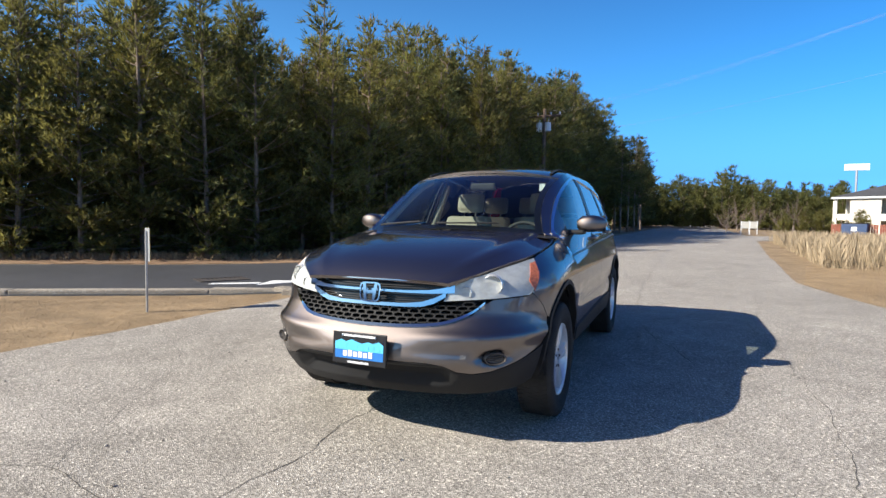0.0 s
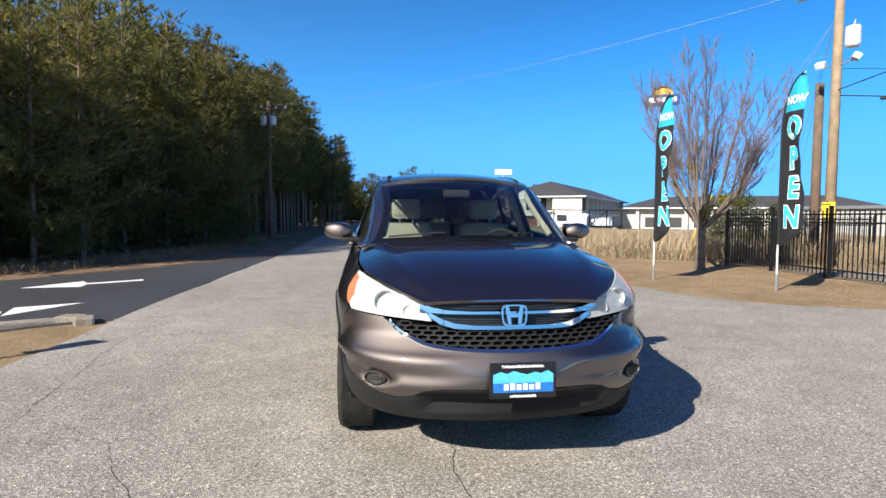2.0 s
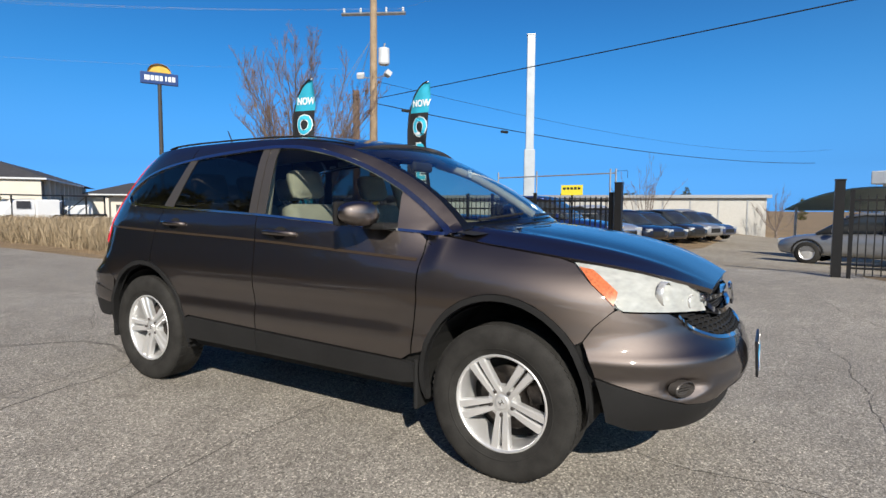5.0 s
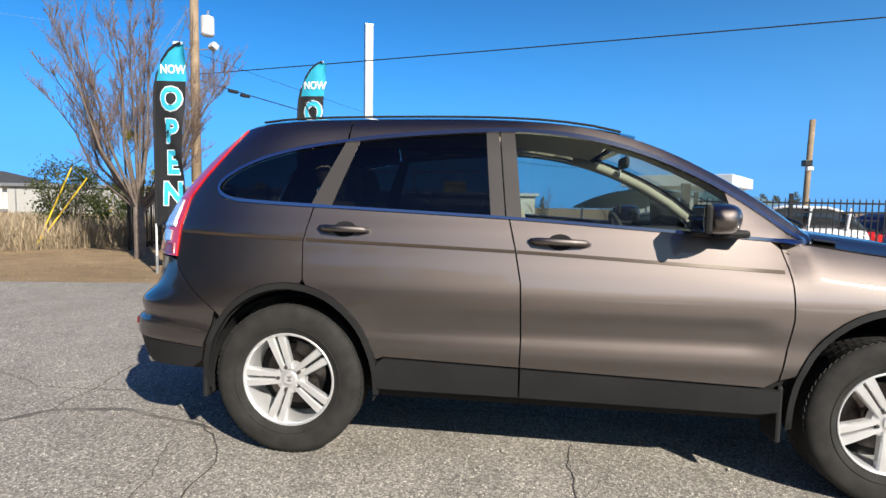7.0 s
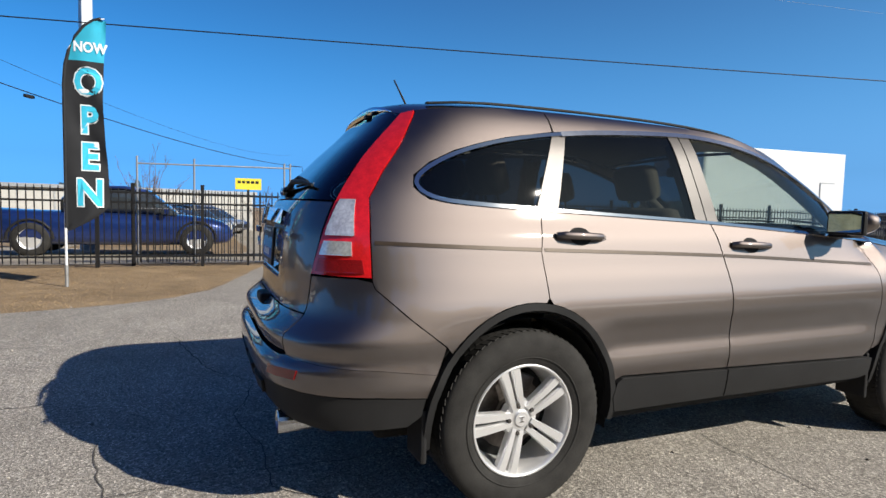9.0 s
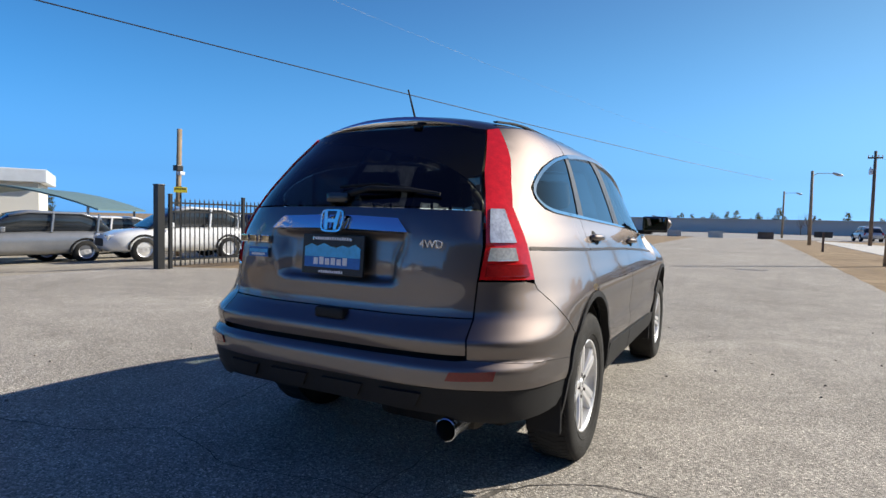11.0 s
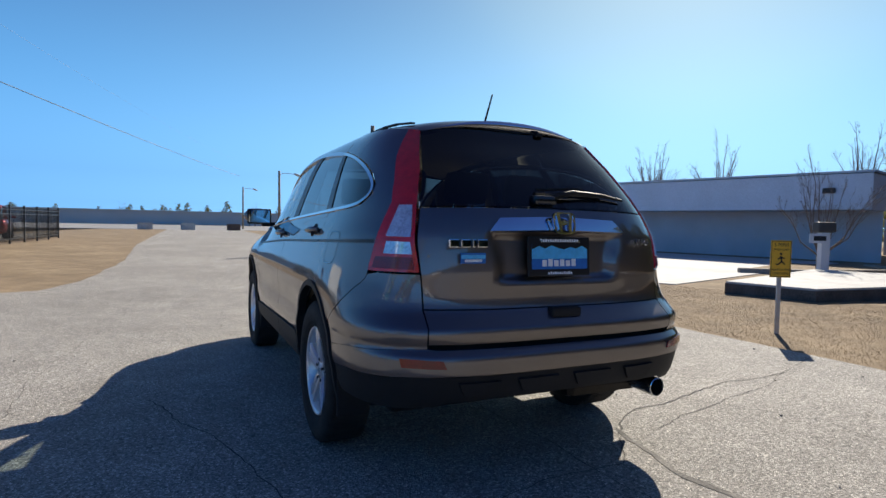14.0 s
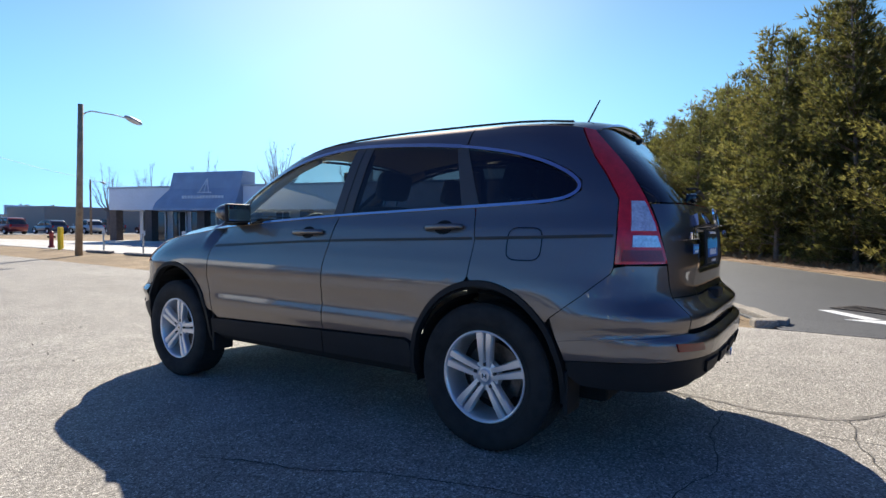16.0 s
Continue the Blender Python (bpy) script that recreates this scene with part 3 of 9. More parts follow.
# the shoulder between fender and bonnet
sh_x = Curve((-2.13, 0.44), (-2.0, 0.565), (-1.8, 0.685), (-1.62, 0.75), (-1.4, 0.772), (-1.2, 0.772), (-1.0, 0.758), (-0.85, 0.745))
sh_z = Curve((-2.13, 0.825), (-2.0, 0.872), (-1.8, 0.925), (-1.62, 0.955), (-1.4, 0.985), (-1.2, 1.01), (-1.0, 1.04), (-0.85, 1.062))
# the edge between body side and roof
eave = Curve((-1.04, 1.06), (-0.85, 1.218), (-0.64, 1.35), (-0.4, 1.462), (-0.25, 1.512), (-0.08, 1.553), (0.17, 1.586), (0.4, 1.598), (0.8, 1.602), (1.2, 1.595), (1.5, 1.578), (1.68, 1.562), (1.75, 1.55))


def half_width(y, z):
    """Half the width of the body at length y and height z."""
    y, z = np.asarray(y, float), np.asarray(z, float)
    w = w_mid(z)
    yg = y_glass(z)
    fr = np.clip((0.1 - y) / (0.1 - yg), 0, 0.9999)
    gh = np.maximum(1 - fr**3, 1e-4) ** (1 / 6)
    up = sstep((z - 0.85) / 0.2)
    w = w * (1 - (1 - gh) * up * (z < 1.056) * (y > -0.9) - (1 - gh) * (z >= 1.056))
    yn = y_nose(z)
    fl = np.clip((-1.2 - y) / (-1.2 - yn), 0, 1)
    low = w * np.maximum(1 - fl**3.6, 0.0) ** (1 / (2.55 - 0.45 * sstep((z - 0.55) / 0.12)))
    w = np.where(z < 1.056, low, w)
    # roll over into the bonnet
    zs = sh_z(y)
    t = np.clip((z - (zs - 0.17)) / 0.17, 0, 1)
    near = sstep((-0.8 - y) / 0.25)
    w = np.where((z < 1.08) & (y < -0.8), w + (np.minimum(sh_x(y), w + 0.02) - w) * t**2.4 * near, w)
    yt = y_tail(z)
    k = 1 - sstep((z - 0.62) / 0.28)
    rr = np.clip((y - 1.15 - 0.15 * k) / (yt - 1.15 - 0.15 * k), 0, 1)
    return w * np.maximum(1 - rr ** (3.6 + 1.4 * k), 0.0) ** (1 / 4.2)


def side_map(u, v):
    return np.stack([half_width(u, v), np.asarray(u, float), np.asarray(v, float)], -1)


def polar(sign):
    """The front (-1) or rear (+1) end, seen from an upright axis inside it: u in degrees off the car's line, v the height."""
    def f(u, v):
        u, v = np.asarray(u, float), np.asarray(v, float)
        a = np.radians(u)
        sx, sy = np.sin(a), np.cos(a) * sign
        lo, hi = np.full(np.shape(u), 0.05), np.full(np.shape(u), 1.6)
        for _ in range(26):
            m = (lo + hi) / 2
            x, y = m * sx, sign * 1.0 + m * sy
            inside = half_width(y, v) > np.abs(x)
            inside &= np.where(sign < 0, y > y_nose(v), y < y_tail(v))
            lo, hi = np.where(inside, m, lo), np.where(inside, hi, m)
        m = (lo + hi) / 2
        return np.stack([m * sx, sign * 1.0 + m * sy, v], -1)
    return f


front_map, rear_map = polar(-1), polar(1)


ANGLES = np.linspace(0, 89, 179)


def at_x(fm, x, z):
    """The polar place of a point of the end given by its breadth x and height z."""
    xs = fm(ANGLES, np.full(ANGLES.shape, float(z)))[:, 0]
    i = int(np.argmax(xs > abs(x))) or len(xs) - 1
    t = (abs(x) - xs[i - 1]) / max(xs[i] - xs[i - 1], 1e-9)
    return (math.copysign(ANGLES[i - 1] + t * 0.5, x) if x else 0.0, z)


def at_y(y, z, sign=1):
    """The polar place of a point of the body's side given by its length y."""
    w = float(half_width(y, z))
    e = -1.0 if y < 0 else 1.0
    return (math.degrees(math.atan2(w, e * (y - e))) * sign, z)


def dens(poly, step):
    out = []
    for a, b in zip(poly, poly[1:] + poly[:1]):
        n = max(1, int(math.hypot(b[0] - a[0], b[1] - a[1]) / step))
        out += [(a[0] + (b[0] - a[0]) * i / n, a[1] + (b[1] - a[1]) * i / n) for i in range(n)]
    return out


def panel_bm(poly, fm, du, dv, off=0.0, fold=0.012, mirror=False, bend=None):
    """A sheet cut out by a flat outline in (u, v) and laid on the body, with its rim turned in."""
    bm = bmesh.new()
    bm.faces.new([bm.verts.new((u, v, 0)) for u, v in poly])
    us, vs = [p[0] for p in poly], [p[1] for p in poly]
    for axis, lo, hi, st in ((0, min(us), max(us), du), (1, min(vs), max(vs), dv)):
        k = math.ceil(lo / st + 1e-6)
        while k * st < hi - 1e-6:
            co, no = [0, 0, 0], [0, 0, 0]
            co[axis], no[axis] = k * st, 1
            bmesh.ops.bisect_plane(bm, geom=bm.verts[:] + bm.edges[:] + bm.faces[:], dist=1e-6, plane_co=co, plane_no=no)
            k += 1
    bmesh.ops.remove_doubles(bm, verts=bm.verts[:], dist=1e-6)
    bmesh.ops.triangulate(bm, faces=[f for f in bm.faces if len(f.verts) > 4])
    bm.verts.ensure_lookup_table()
    u = np.array([x.co.x for x in bm.verts])
    v = np.array([x.co.y for x in bm.verts])
    eu = 0.004 if abs(du) < 1 else 0.3
    p = fm(u, v)
    tu = fm(u + eu, v) - fm(u - eu, v)
    tv = fm(u, v + 0.004) - fm(u, v - 0.004)
    n = np.cross(tu, tv)
    n /= np.maximum(np.linalg.norm(n, axis=1, keepdims=True), 1e-9)
    c = p * [1, 1, 0.2]
    n *= np.where((n * c).sum(1, keepdims=True) < 0, -1, 1)
    o = np.full(len(u), off) if bend is None else off + bend(u, v)
    q = p + n * o[:, None]
    for i, x in enumerate(bm.verts):
        x.co = Vector(q[i]) if not mirror else Vector((-q[i][0], q[i][1], q[i][2]))
    bm.normal_update()
    nm = [Vector(a) if not mirror else Vector((-a[0], a[1], a[2])) for a in n]
    good = sum(f.normal.dot(nm[f.verts[0].index]) for f in bm.faces)
    if good < 0:
        bmesh.ops.reverse_faces(bm, faces=bm.faces[:])
    for f in bm.faces:
        f.smooth = True
    if fold:
        rim = [e for e in bm.edges if len(e.link_faces) == 1]
        new_v = {}
        for e in rim:
            for x in e.verts:
                if x not in new_v:
                    new_v[x] = (bm.verts.new(x.co), bm.verts.new(x.co - nm[x.index] * fold))
        for e in rim:
            a, b = e.verts
            bm.faces.new((new_v[a][0], new_v[b][0], new_v[b][1], new_v[a][1]))
    return bm




def panel(name, poly, fm, material, parent, du=0.05, dv=0.03, off=0.0, fold=0.012, both=False, label="", bend=None):
    """A body panel, on both sides if asked; gives the list of objects."""
    return [part(name, panel_bm(poly, fm, du, dv, off, fold, mi, bend), material, parent, label) for mi in ((False, True) if both else (False,))]


def sym(poly):
    """Closes a half outline (x >= 0) with its mirror image."""
    return poly + [(-u, v) for u, v in reversed(poly) if abs(u) > 1e-6]


# ---- car materials ----
def paint_mat():
    """Metallic paint: flakes that mirror broadly, with some stray light, under a clear glossy coat."""
    m = bpy.data.materials.new("car_paint")
    m.use_nodes = True
    n, l = m.node_tree.nodes, m.node_tree.links
    n.remove(n["Principled BSDF"])
    tc = n.new("ShaderNodeTexCoord")
    grain = n.new("ShaderNodeTexNoise")
    grain.inputs["Scale"].default_value, grain.inputs["Detail"].default_value = 900.0, 3.0
    l.new(tc.outputs["Object"], grain.inputs["Vector"])
    film = n.new("ShaderNodeTexNoise")
    film.inputs["Scale"].default_value, film.inputs["Detail"].default_value = 5.0, 6.0
    l.new(tc.outputs["Object"], film.inputs["Vector"])
    r = n.new("ShaderNodeMapRange")
    r.inputs["To Min"].default_value, r.inputs["To Max"].default_value = 0.82, 1.18
    l.new(grain.outputs["Fac"], r.inputs[0])
    c = n.new("ShaderNodeVectorMath")
    c.operation = "SCALE"
    c.inputs[0].default_value = (0.166, 0.140, 0.129)
    l.new(r.outputs[0], c.inputs["Scale"])
    flakes = n.new("ShaderNodeBsdfAnisotropic")
    flakes.distribution = "BECKMANN"
    flakes.inputs["Roughness"].default_value = 0.57
    l.new(c.outputs[0], flakes.inputs["Color"])
    coat = n.new("ShaderNodeBsdfAnisotropic")
    coat.distribution = "GGX"
    dust = n.new("ShaderNodeMapRange")
    dust.inputs["To Min"].default_value, dust.inputs["To Max"].default_value = 0.02, 0.07
    l.new(film.outputs["Fac"], dust.inputs[0])
    l.new(dust.outputs[0], coat.inputs["Roughness"])
    coat.inputs["Color"].default_value = (0.95, 0.95, 0.95, 1)
    fr = n.new("ShaderNodeFresnel")
    fr.inputs["IOR"].default_value = 1.8
    mx = n.new("ShaderNodeMixShader")
    l.new(fr.outputs[0], mx.inputs[0])
    stray = n.new("ShaderNodeBsdfDiffuse")
    stray.inputs["Color"].default_value = (0.105, 0.090, 0.083, 1)
    base = n.new("ShaderNodeMixShader")
    base.inputs[0].default_value = 0.06
    l.new(flakes.outputs[0], base.inputs[1])
    l.new(stray.outputs[0], base.inputs[2])
    l.new(base.outputs[0], mx.inputs[1])
    l.new(coat.outputs[0], mx.inputs[2])
    l.new(mx.outputs[0], n["Material Output"].inputs["Surface"])
    return m


paint = paint_mat()
black_plastic = mat("black_plastic", (0.020, 0.020, 0.0205), 0.6, var=0.15, scale=4, fine=400, fvar=0.2, bump=0.05, spec=0.2)
black_gloss = mat("black_gloss", (0.012, 0.012, 0.013), 0.18, var=0.1, coat=0.5)
pillar_mat = mat("pillar_trim", (0.075, 0.068, 0.064), 0.4, 0.3, var=0.05, fine=600)
liner = mat("dark_liner", (0.006, 0.006, 0.006), 0.9, var=0.2)
chrome = mat("chrome", (0.72, 0.73, 0.75), 0.07, 1.0, var=0.03, fine=200, fvar=0.02)
satin_chrome = mat("satin_chrome", (0.55, 0.57, 0.60), 0.22, 1.0, var=0.04)
rubber = mat("tyre_rubber", (0.030, 0.029, 0.0275), 0.8, var=0.25, scale=12, fine=300, fvar=0.2, bump=0.15, spec=0.2)
alloy = mat("alloy", (0.78, 0.78, 0.78), 0.32, 0.6, var=0.05, fine=500, fvar=0.05)
disc_mat = mat("brake_disc", (0.12, 0.105, 0.095), 0.45, 0.9, var=0.35, scale=15)
seat_cloth = mat("beige_cloth", (0.42, 0.37, 0.29), 0.9, var=0.12, scale=10, fine=300, fvar=0.2, bump=0.1)
dash_mat = mat("dash_plastic", (0.05, 0.048, 0.046), 0.7, var=0.1)
trim_beige = mat("beige_trim", (0.52, 0.46, 0.36), 0.7, var=0.06)
red_lens = mat("red_lens", (0.60, 0.012, 0.016), 0.10, var=0.15, scale=30, fine=120, fvar=0.06, coat=1.0)
dark_red = mat("red_reflector", (0.22, 0.006, 0.008), 0.2, var=0.2, fine=200, fvar=0.3, coat=0.6)
clear_lens = mat("clear_lens", (0.74, 0.77, 0.80), 0.10, 0.5, var=0.2, scale=25, fine=90, fvar=0.2, coat=1.0)
white_ink = mat("white_ink", (0.85, 0.85, 0.85), 0.5, var=0.04)
blue_ink = mat("blue_ink", (0.02, 0.16, 0.50), 0.45, var=0.05)
sky_ink = mat("sky_ink", (0.10, 0.52, 0.85), 0.45, var=0.08)
bronze = mat("pinstripe", (0.06, 0.042, 0.028), 0.4, 0.3, var=0.05)


def glass_mat(name, tint, refl=1.0):
    m = bpy.data.materials.new(name)
    m.use_nodes = True
    n, l = m.node_tree.nodes, m.node_tree.links
    n.remove(n["Principled BSDF"])
    tr = n.new("ShaderNodeBsdfTransparent")
    tr.inputs[0].default_value = (*tint, 1)
    gl = n.new("ShaderNodeBsdfGlossy")
    gl.inputs["Roughness"].default_value = 0.012
    gl.inputs["Color"].default_value = (refl, refl, refl, 1)
    lw = n.new("ShaderNodeLayerWeight")
    lw.inputs["Blend"].default_value = 0.5
    pw = n.new("ShaderNodeMath")
    pw.operation = "POWER"
    pw.inputs[1].default_value = 5.0
    l.new(lw.outputs["Facing"], pw.inputs[0])
    fr = n.new("ShaderNodeMapRange")
    fr.inputs["To Min"].default_value = 0.045
    l.new(pw.outputs[0], fr.inputs[0])
    mx = n.new("ShaderNodeMixShader")
    l.new(fr.outputs[0], mx.inputs[0])
    l.new(tr.outputs[0], mx.inputs[1])
    l.new(gl.outputs[0], mx.inputs[2])
    l.new(mx.outputs[0], n["Material Output"].inputs["Surface"])
    return m


glass_clear = glass_mat("window_glass", (0.66, 0.73, 0.70))
glass_dark = glass_mat("tinted_glass", (0.10, 0.105, 0.11))
glass_lamp = glass_mat("lamp_glass", (0.93, 0.93, 0.93))

car = thing("car", "brown-grey metallic crossover car parked on the road", "car",
            at=Matrix.Translation((0, 0.6, 0)) @ Matrix.Rotation(radians(0.75), 4, "Z") @ Matrix.Translation((0, -0.6, 0)))

# ---- outlines on the side (length, height) ----
DLO_LOW = [(-0.97, 1.045), (-0.6, 1.072), (-0.17, 1.10), (0.29, 1.13), (0.75, 1.15), (1.22, 1.17), (1.58, 1.187), (1.68, 1.205), (1.73, 1.24)]
DLO_UP = [(1.725, 1.28), (1.66, 1.33), (1.56, 1.38), (1.44, 1.42), (1.32, 1.45), (1.09, 1.49), (0.81, 1.52), (0.40, 1.545), (0.17, 1.54), (-0.08, 1.503), (-0.33, 1.432), (-0.58, 1.322), (-0.78, 1.20), (-0.93, 1.085)]
low_c, up_c = Curve(*DLO_LOW), Curve(*sorted(DLO_UP))


def arch(cy, r_side, r_top, a0, a1, n=16):
    """Points of a wheel arch from angle a0 to a1 (0: rearwards, 90: up)."""
    out = []
    for i in range(n + 1):
        a = radians(a0 + (a1 - a0) * i / n)
        r = r_side + (r_top - r_side) * max(0, math.sin(a)) ** 2
        out.append((cy + r * math.cos(a), 0.345 + r * math.sin(a)))
    return out


RA = 1.31
# front door, rear door (painted skins above the cladding)
door_split = [(0.30, 1.128), (0.272, 1.0), (0.245, 0.85), (0.237, 0.6), (0.24, 0.468)]
g = 0.0035
fd = [(-0.865, 1.045), (-0.6, 1.065), (-0.17, 1.093), (0.296, 1.123)] + [(y - g, z) for y, z in door_split[1:]] + [(-0.79, 0.435), (-0.845, 0.47), (-0.885, 0.73), (-0.878, 0.95)]


def door_field(u, v):
    """The shallow field pressed into both doors."""
    return -0.0075 * sstep((0.98 - u) / 0.10) * sstep((u + 0.82) / 0.08) * sstep((v - 0.565) / 0.05) * sstep((0.735 - v) / 0.06)


front_door = panel("front_door", dens(fd, 0.06), side_map, paint, car, dv=0.018, bend=door_field, both=True, label="dark metallic front door with chrome sill line")
rdp = [(y + g, z) for y, z in door_split] + []
rdp[0] = (0.304, 1.124)
rd = rdp + [(0.86, 0.488)] + arch(RA, 0.43, 0.472, 163, 101, 10) + [(1.235, 0.83), (1.25, 1.0), (1.218, 1.163), (0.75, 1.143)]
rear_door = panel("rear_door", dens(rd, 0.06), side_map, paint, car, dv=0.018, bend=door_field, both=True, label="dark metallic rear door")
# lower cladding on the doors
cl_f = [(-0.79, 0.425), (0.235, 0.458), (0.235, 0.33), (-0.78, 0.315), (-0.86, 0.33), (-0.86, 0.42)]
panel("front_door_cladding", dens(cl_f, 0.06), side_map, black_plastic, car, off=0.01, fold=0.03, both=True, label="matt dark plastic door cladding")
cl_r = [(0.243, 0.458), (0.86, 0.478), (0.885, 0.46), (0.90, 0.40), (0.88, 0.335), (0.243, 0.33)]
panel("rear_door_cladding", dens(cl_r, 0.06), side_map, black_plastic, car, off=0.01, fold=0.03, both=True)
panel("sill", dens([(-0.86, 0.31), (0.9, 0.325), (0.9, 0.25), (-0.86, 0.235)], 0.08), side_map, liner, car, off=-0.05, fold=0.1, both=True)
# quarter panel round the rear side window
q = [(1.254, 1.0), (1.224, 1.163), (1.4, 1.172), (1.58, 1.179), (1.69, 1.196), (1.742, 1.24), (1.735, 1.288), (1.67, 1.34), (1.565, 1.392), (1.44, 1.432), (1.32, 1.462), (1.095, 1.502), (1.09, float(eave(1.09))),
     (1.2, float(eave(1.2))), (1.4, float(eave(1.4))), (1.5, float(eave(1.5))), (1.66, 1.562), (1.695, 1.505), (1.757, 1.405), (1.835, 1.30), (1.895, 1.20), (1.91, 1.05), (1.912, 0.90), (1.905, 0.875), (1.79, 0.77), (1.665, 0.672)]
q += arch(RA, 0.43, 0.472, 42, 97, 10) + [(1.24, 0.83)]
quarter = panel("quarter_panel", dens(q, 0.05), side_map, paint, car, both=True, label="dark metallic rear quarter panel")
# fender
fp = [(-0.872, 1.05), (-1.0, 1.034), (-1.2, 1.004), (-1.4, 0.979), (-1.55, 0.958), (-1.61, 0.94), (-1.69, 0.868), (-1.795, 0.782), (-1.795, 0.762), (-1.72, 0.689), (-1.68, 0.628)]
fp += arch(-RA, 0.42, 0.455, 142, 20, 16)[0:] + [(-0.852, 0.47), (-0.892, 0.73), (-0.885, 0.95)]
fender = panel("fender", dens(fp, 0.05), side_map, paint, car, both=True, label="dark metallic front fender")
# arch mouldings
for cy, a0, a1, rs_, rt_, nm_ in ((RA, -8, 186, 0.43, 0.472, "rear_arch_moulding"), (-RA, -14, 188, 0.42, 0.455, "front_arch_moulding")):
    o = arch(cy, rs_ - 0.003, rt_ - 0.003, a0, a1, 30)
    i_ = arch(cy, rs_ - 0.028, rt_ - 0.030, a0, a1, 30)
    panel(nm_, o + i_[::-1], side_map, black_plastic, car, du=0.06, dv=0.06, off=0.008, fold=0.05, both=True, label="matt dark plastic wheel arch lip")
# roof side rail with the pillar beside the windscreen
rail_lo = [(1.085, 1.502)] + [(y, float(up_c(y)) + 0.012) for y in (0.81, 0.6, 0.4, 0.17, -0.08, -0.33, -0.58, -0.78)] + [(-0.955, 1.085), (-0.99, 1.05)]
rail_up = [(y, float(eave(y))) for y in (-1.03, -0.95, -0.85, -0.75, -0.64, -0.5, -0.4, -0.25, -0.08, 0.17, 0.4, 0.6, 0.8, 1.0, 1.085)]
panel("roof_rail", dens(rail_lo + rail_up, 0.05), side_map, paint, car, both=True)


# chrome round the side windows: a thin band along the outline
def band(curve_pts, w, close=False):
    """The outline of a band of width w along points in the plane."""
    out, inn = [], []
    n = len(curve_pts)
    for i, p in enumerate(curve_pts):
        a, b = curve_pts[max(i - 1, 0)], curve_pts[min(i + 1, n - 1)]
        d = math.hypot(b[0] - a[0], b[1] - a[1])
        nx, ny = -(b[1] - a[1]) / d, (b[0] - a[0]) / d
        out.append((p[0] + nx * w / 2, p[1] + ny * w / 2))
        inn.append((p[0] - nx * w / 2, p[1] - ny * w / 2))
    return out + inn[::-1]


def smooth_line(pts, k=4):
    """Rounds a run of points."""
    for _ in range(2):
        out = [pts[0]]
        for a, b in zip(pts, pts[1:]):
            out += [(a[0] * 0.75 + b[0] * 0.25, a[1] * 0.75 + b[1] * 0.25), (a[0] * 0.25 + b[0] * 0.75, a[1] * 0.25 + b[1] * 0.75)]
        out.append(pts[-1])
        pts = out
    return pts


tip = smooth_line([(-0.97, 1.046)] + DLO_LOW[1:] + DLO_UP + [(-0.985, 1.05)])
lo_n = next(i for i, p in enumerate(tip) if p[0] > 1.15)
hi_n = len(tip) - next(i for i, p in enumerate(tip[::-1]) if p[0] > 1.02)
panel("window_chrome", band(tip[:lo_n + 1], 0.013), side_map, chrome, car, du=0.2, dv=0.2, off=0.006, fold=0.012, both=True, label="bright chrome window trim")
panel("window_chrome", band(tip[lo_n:hi_n], 0.015), side_map, chrome, car, du=0.2, dv=0.2, off=0.006, fold=0.012, both=True)
panel("window_chrome", band(tip[hi_n - 1:], 0.021), side_map, satin_chrome, car, du=0.2, dv=0.2, off=0.006, fold=0.012, both=True)


def lo_(y):
    return float(low_c(y)) + 0.008


def up_(y):
    return float(up_c(y)) - 0.008


def between(y0b, y0t, y1b, y1t, n=8):
    """A window outline between two slanted uprights."""
    low = [(y0b + (y1b - y0b) * i / n, lo_(y0b + (y1b - y0b) * i / n)) for i in range(n + 1)]
    top = [(y1t + (y0t - y1t) * i / n, up_(y1t + (y0t - y1t) * i / n)) for i in range(n + 1)]
    return low + top


for nm_, o, mt in (("front_side_window", [(-0.70, lo_(-0.70)), (-0.3, lo_(-0.3)), (0.0, lo_(0)), (0.245, lo_(0.245)), (0.285, up_(0.285)), (0.17, up_(0.17)), (0.0, up_(0.0)), (-0.15, up_(-0.15)), (-0.33, up_(-0.33)), (-0.5, up_(-0.5)), (-0.66, up_(-0.66) - 0.004)], glass_clear),
                   ("rear_side_window", between(0.385, 0.42, 1.135, 1.03), glass_dark)):
    panel(nm_, o, side_map, mt, car, du=0.08, dv=0.06, off=-0.006, fold=0.004, both=True, label="clear window glass" if mt is glass_clear else "dark tinted window glass")
qg = [(1.235, lo_(1.235)), (1.4, lo_(1.4)), (1.58, lo_(1.58)), (1.67, 1.213), (1.715, 1.245), (1.71, 1.278), (1.645, 1.325), (1.55, 1.37), (1.43, 1.41), (1.31, 1.441), (1.10, 1.479)]
panel("quarter_window", qg, side_map, glass_dark, car, du=0.08, dv=0.06, off=-0.006, fold=0.004, both=True, label="dark tinted corner window")
panel("pillar_cover", between(0.245, 0.285, 0.313, 0.352), side_map, pillar_mat, car, off=-0.002, fold=0.01, both=True)
panel("pillar_cover", between(0.32, 0.359, 0.385, 0.42), side_map, pillar_mat, car, off=-0.002, fold=0.01, both=True)
panel("pillar_cover", between(1.135, 1.03, 1.235, 1.10), side_map, pillar_mat, car, off=-0.002, fold=0.01, both=True)
panel("mirror_sail", [(-0.945, lo_(-0.945)), (-0.70, lo_(-0.70)), (-0.66, up_(-0.66) - 0.004), (-0.78, up_(-0.78)), (-0.9, up_(-0.9))], side_map, paint, car, off=0.0, fold=0.01, both=True)
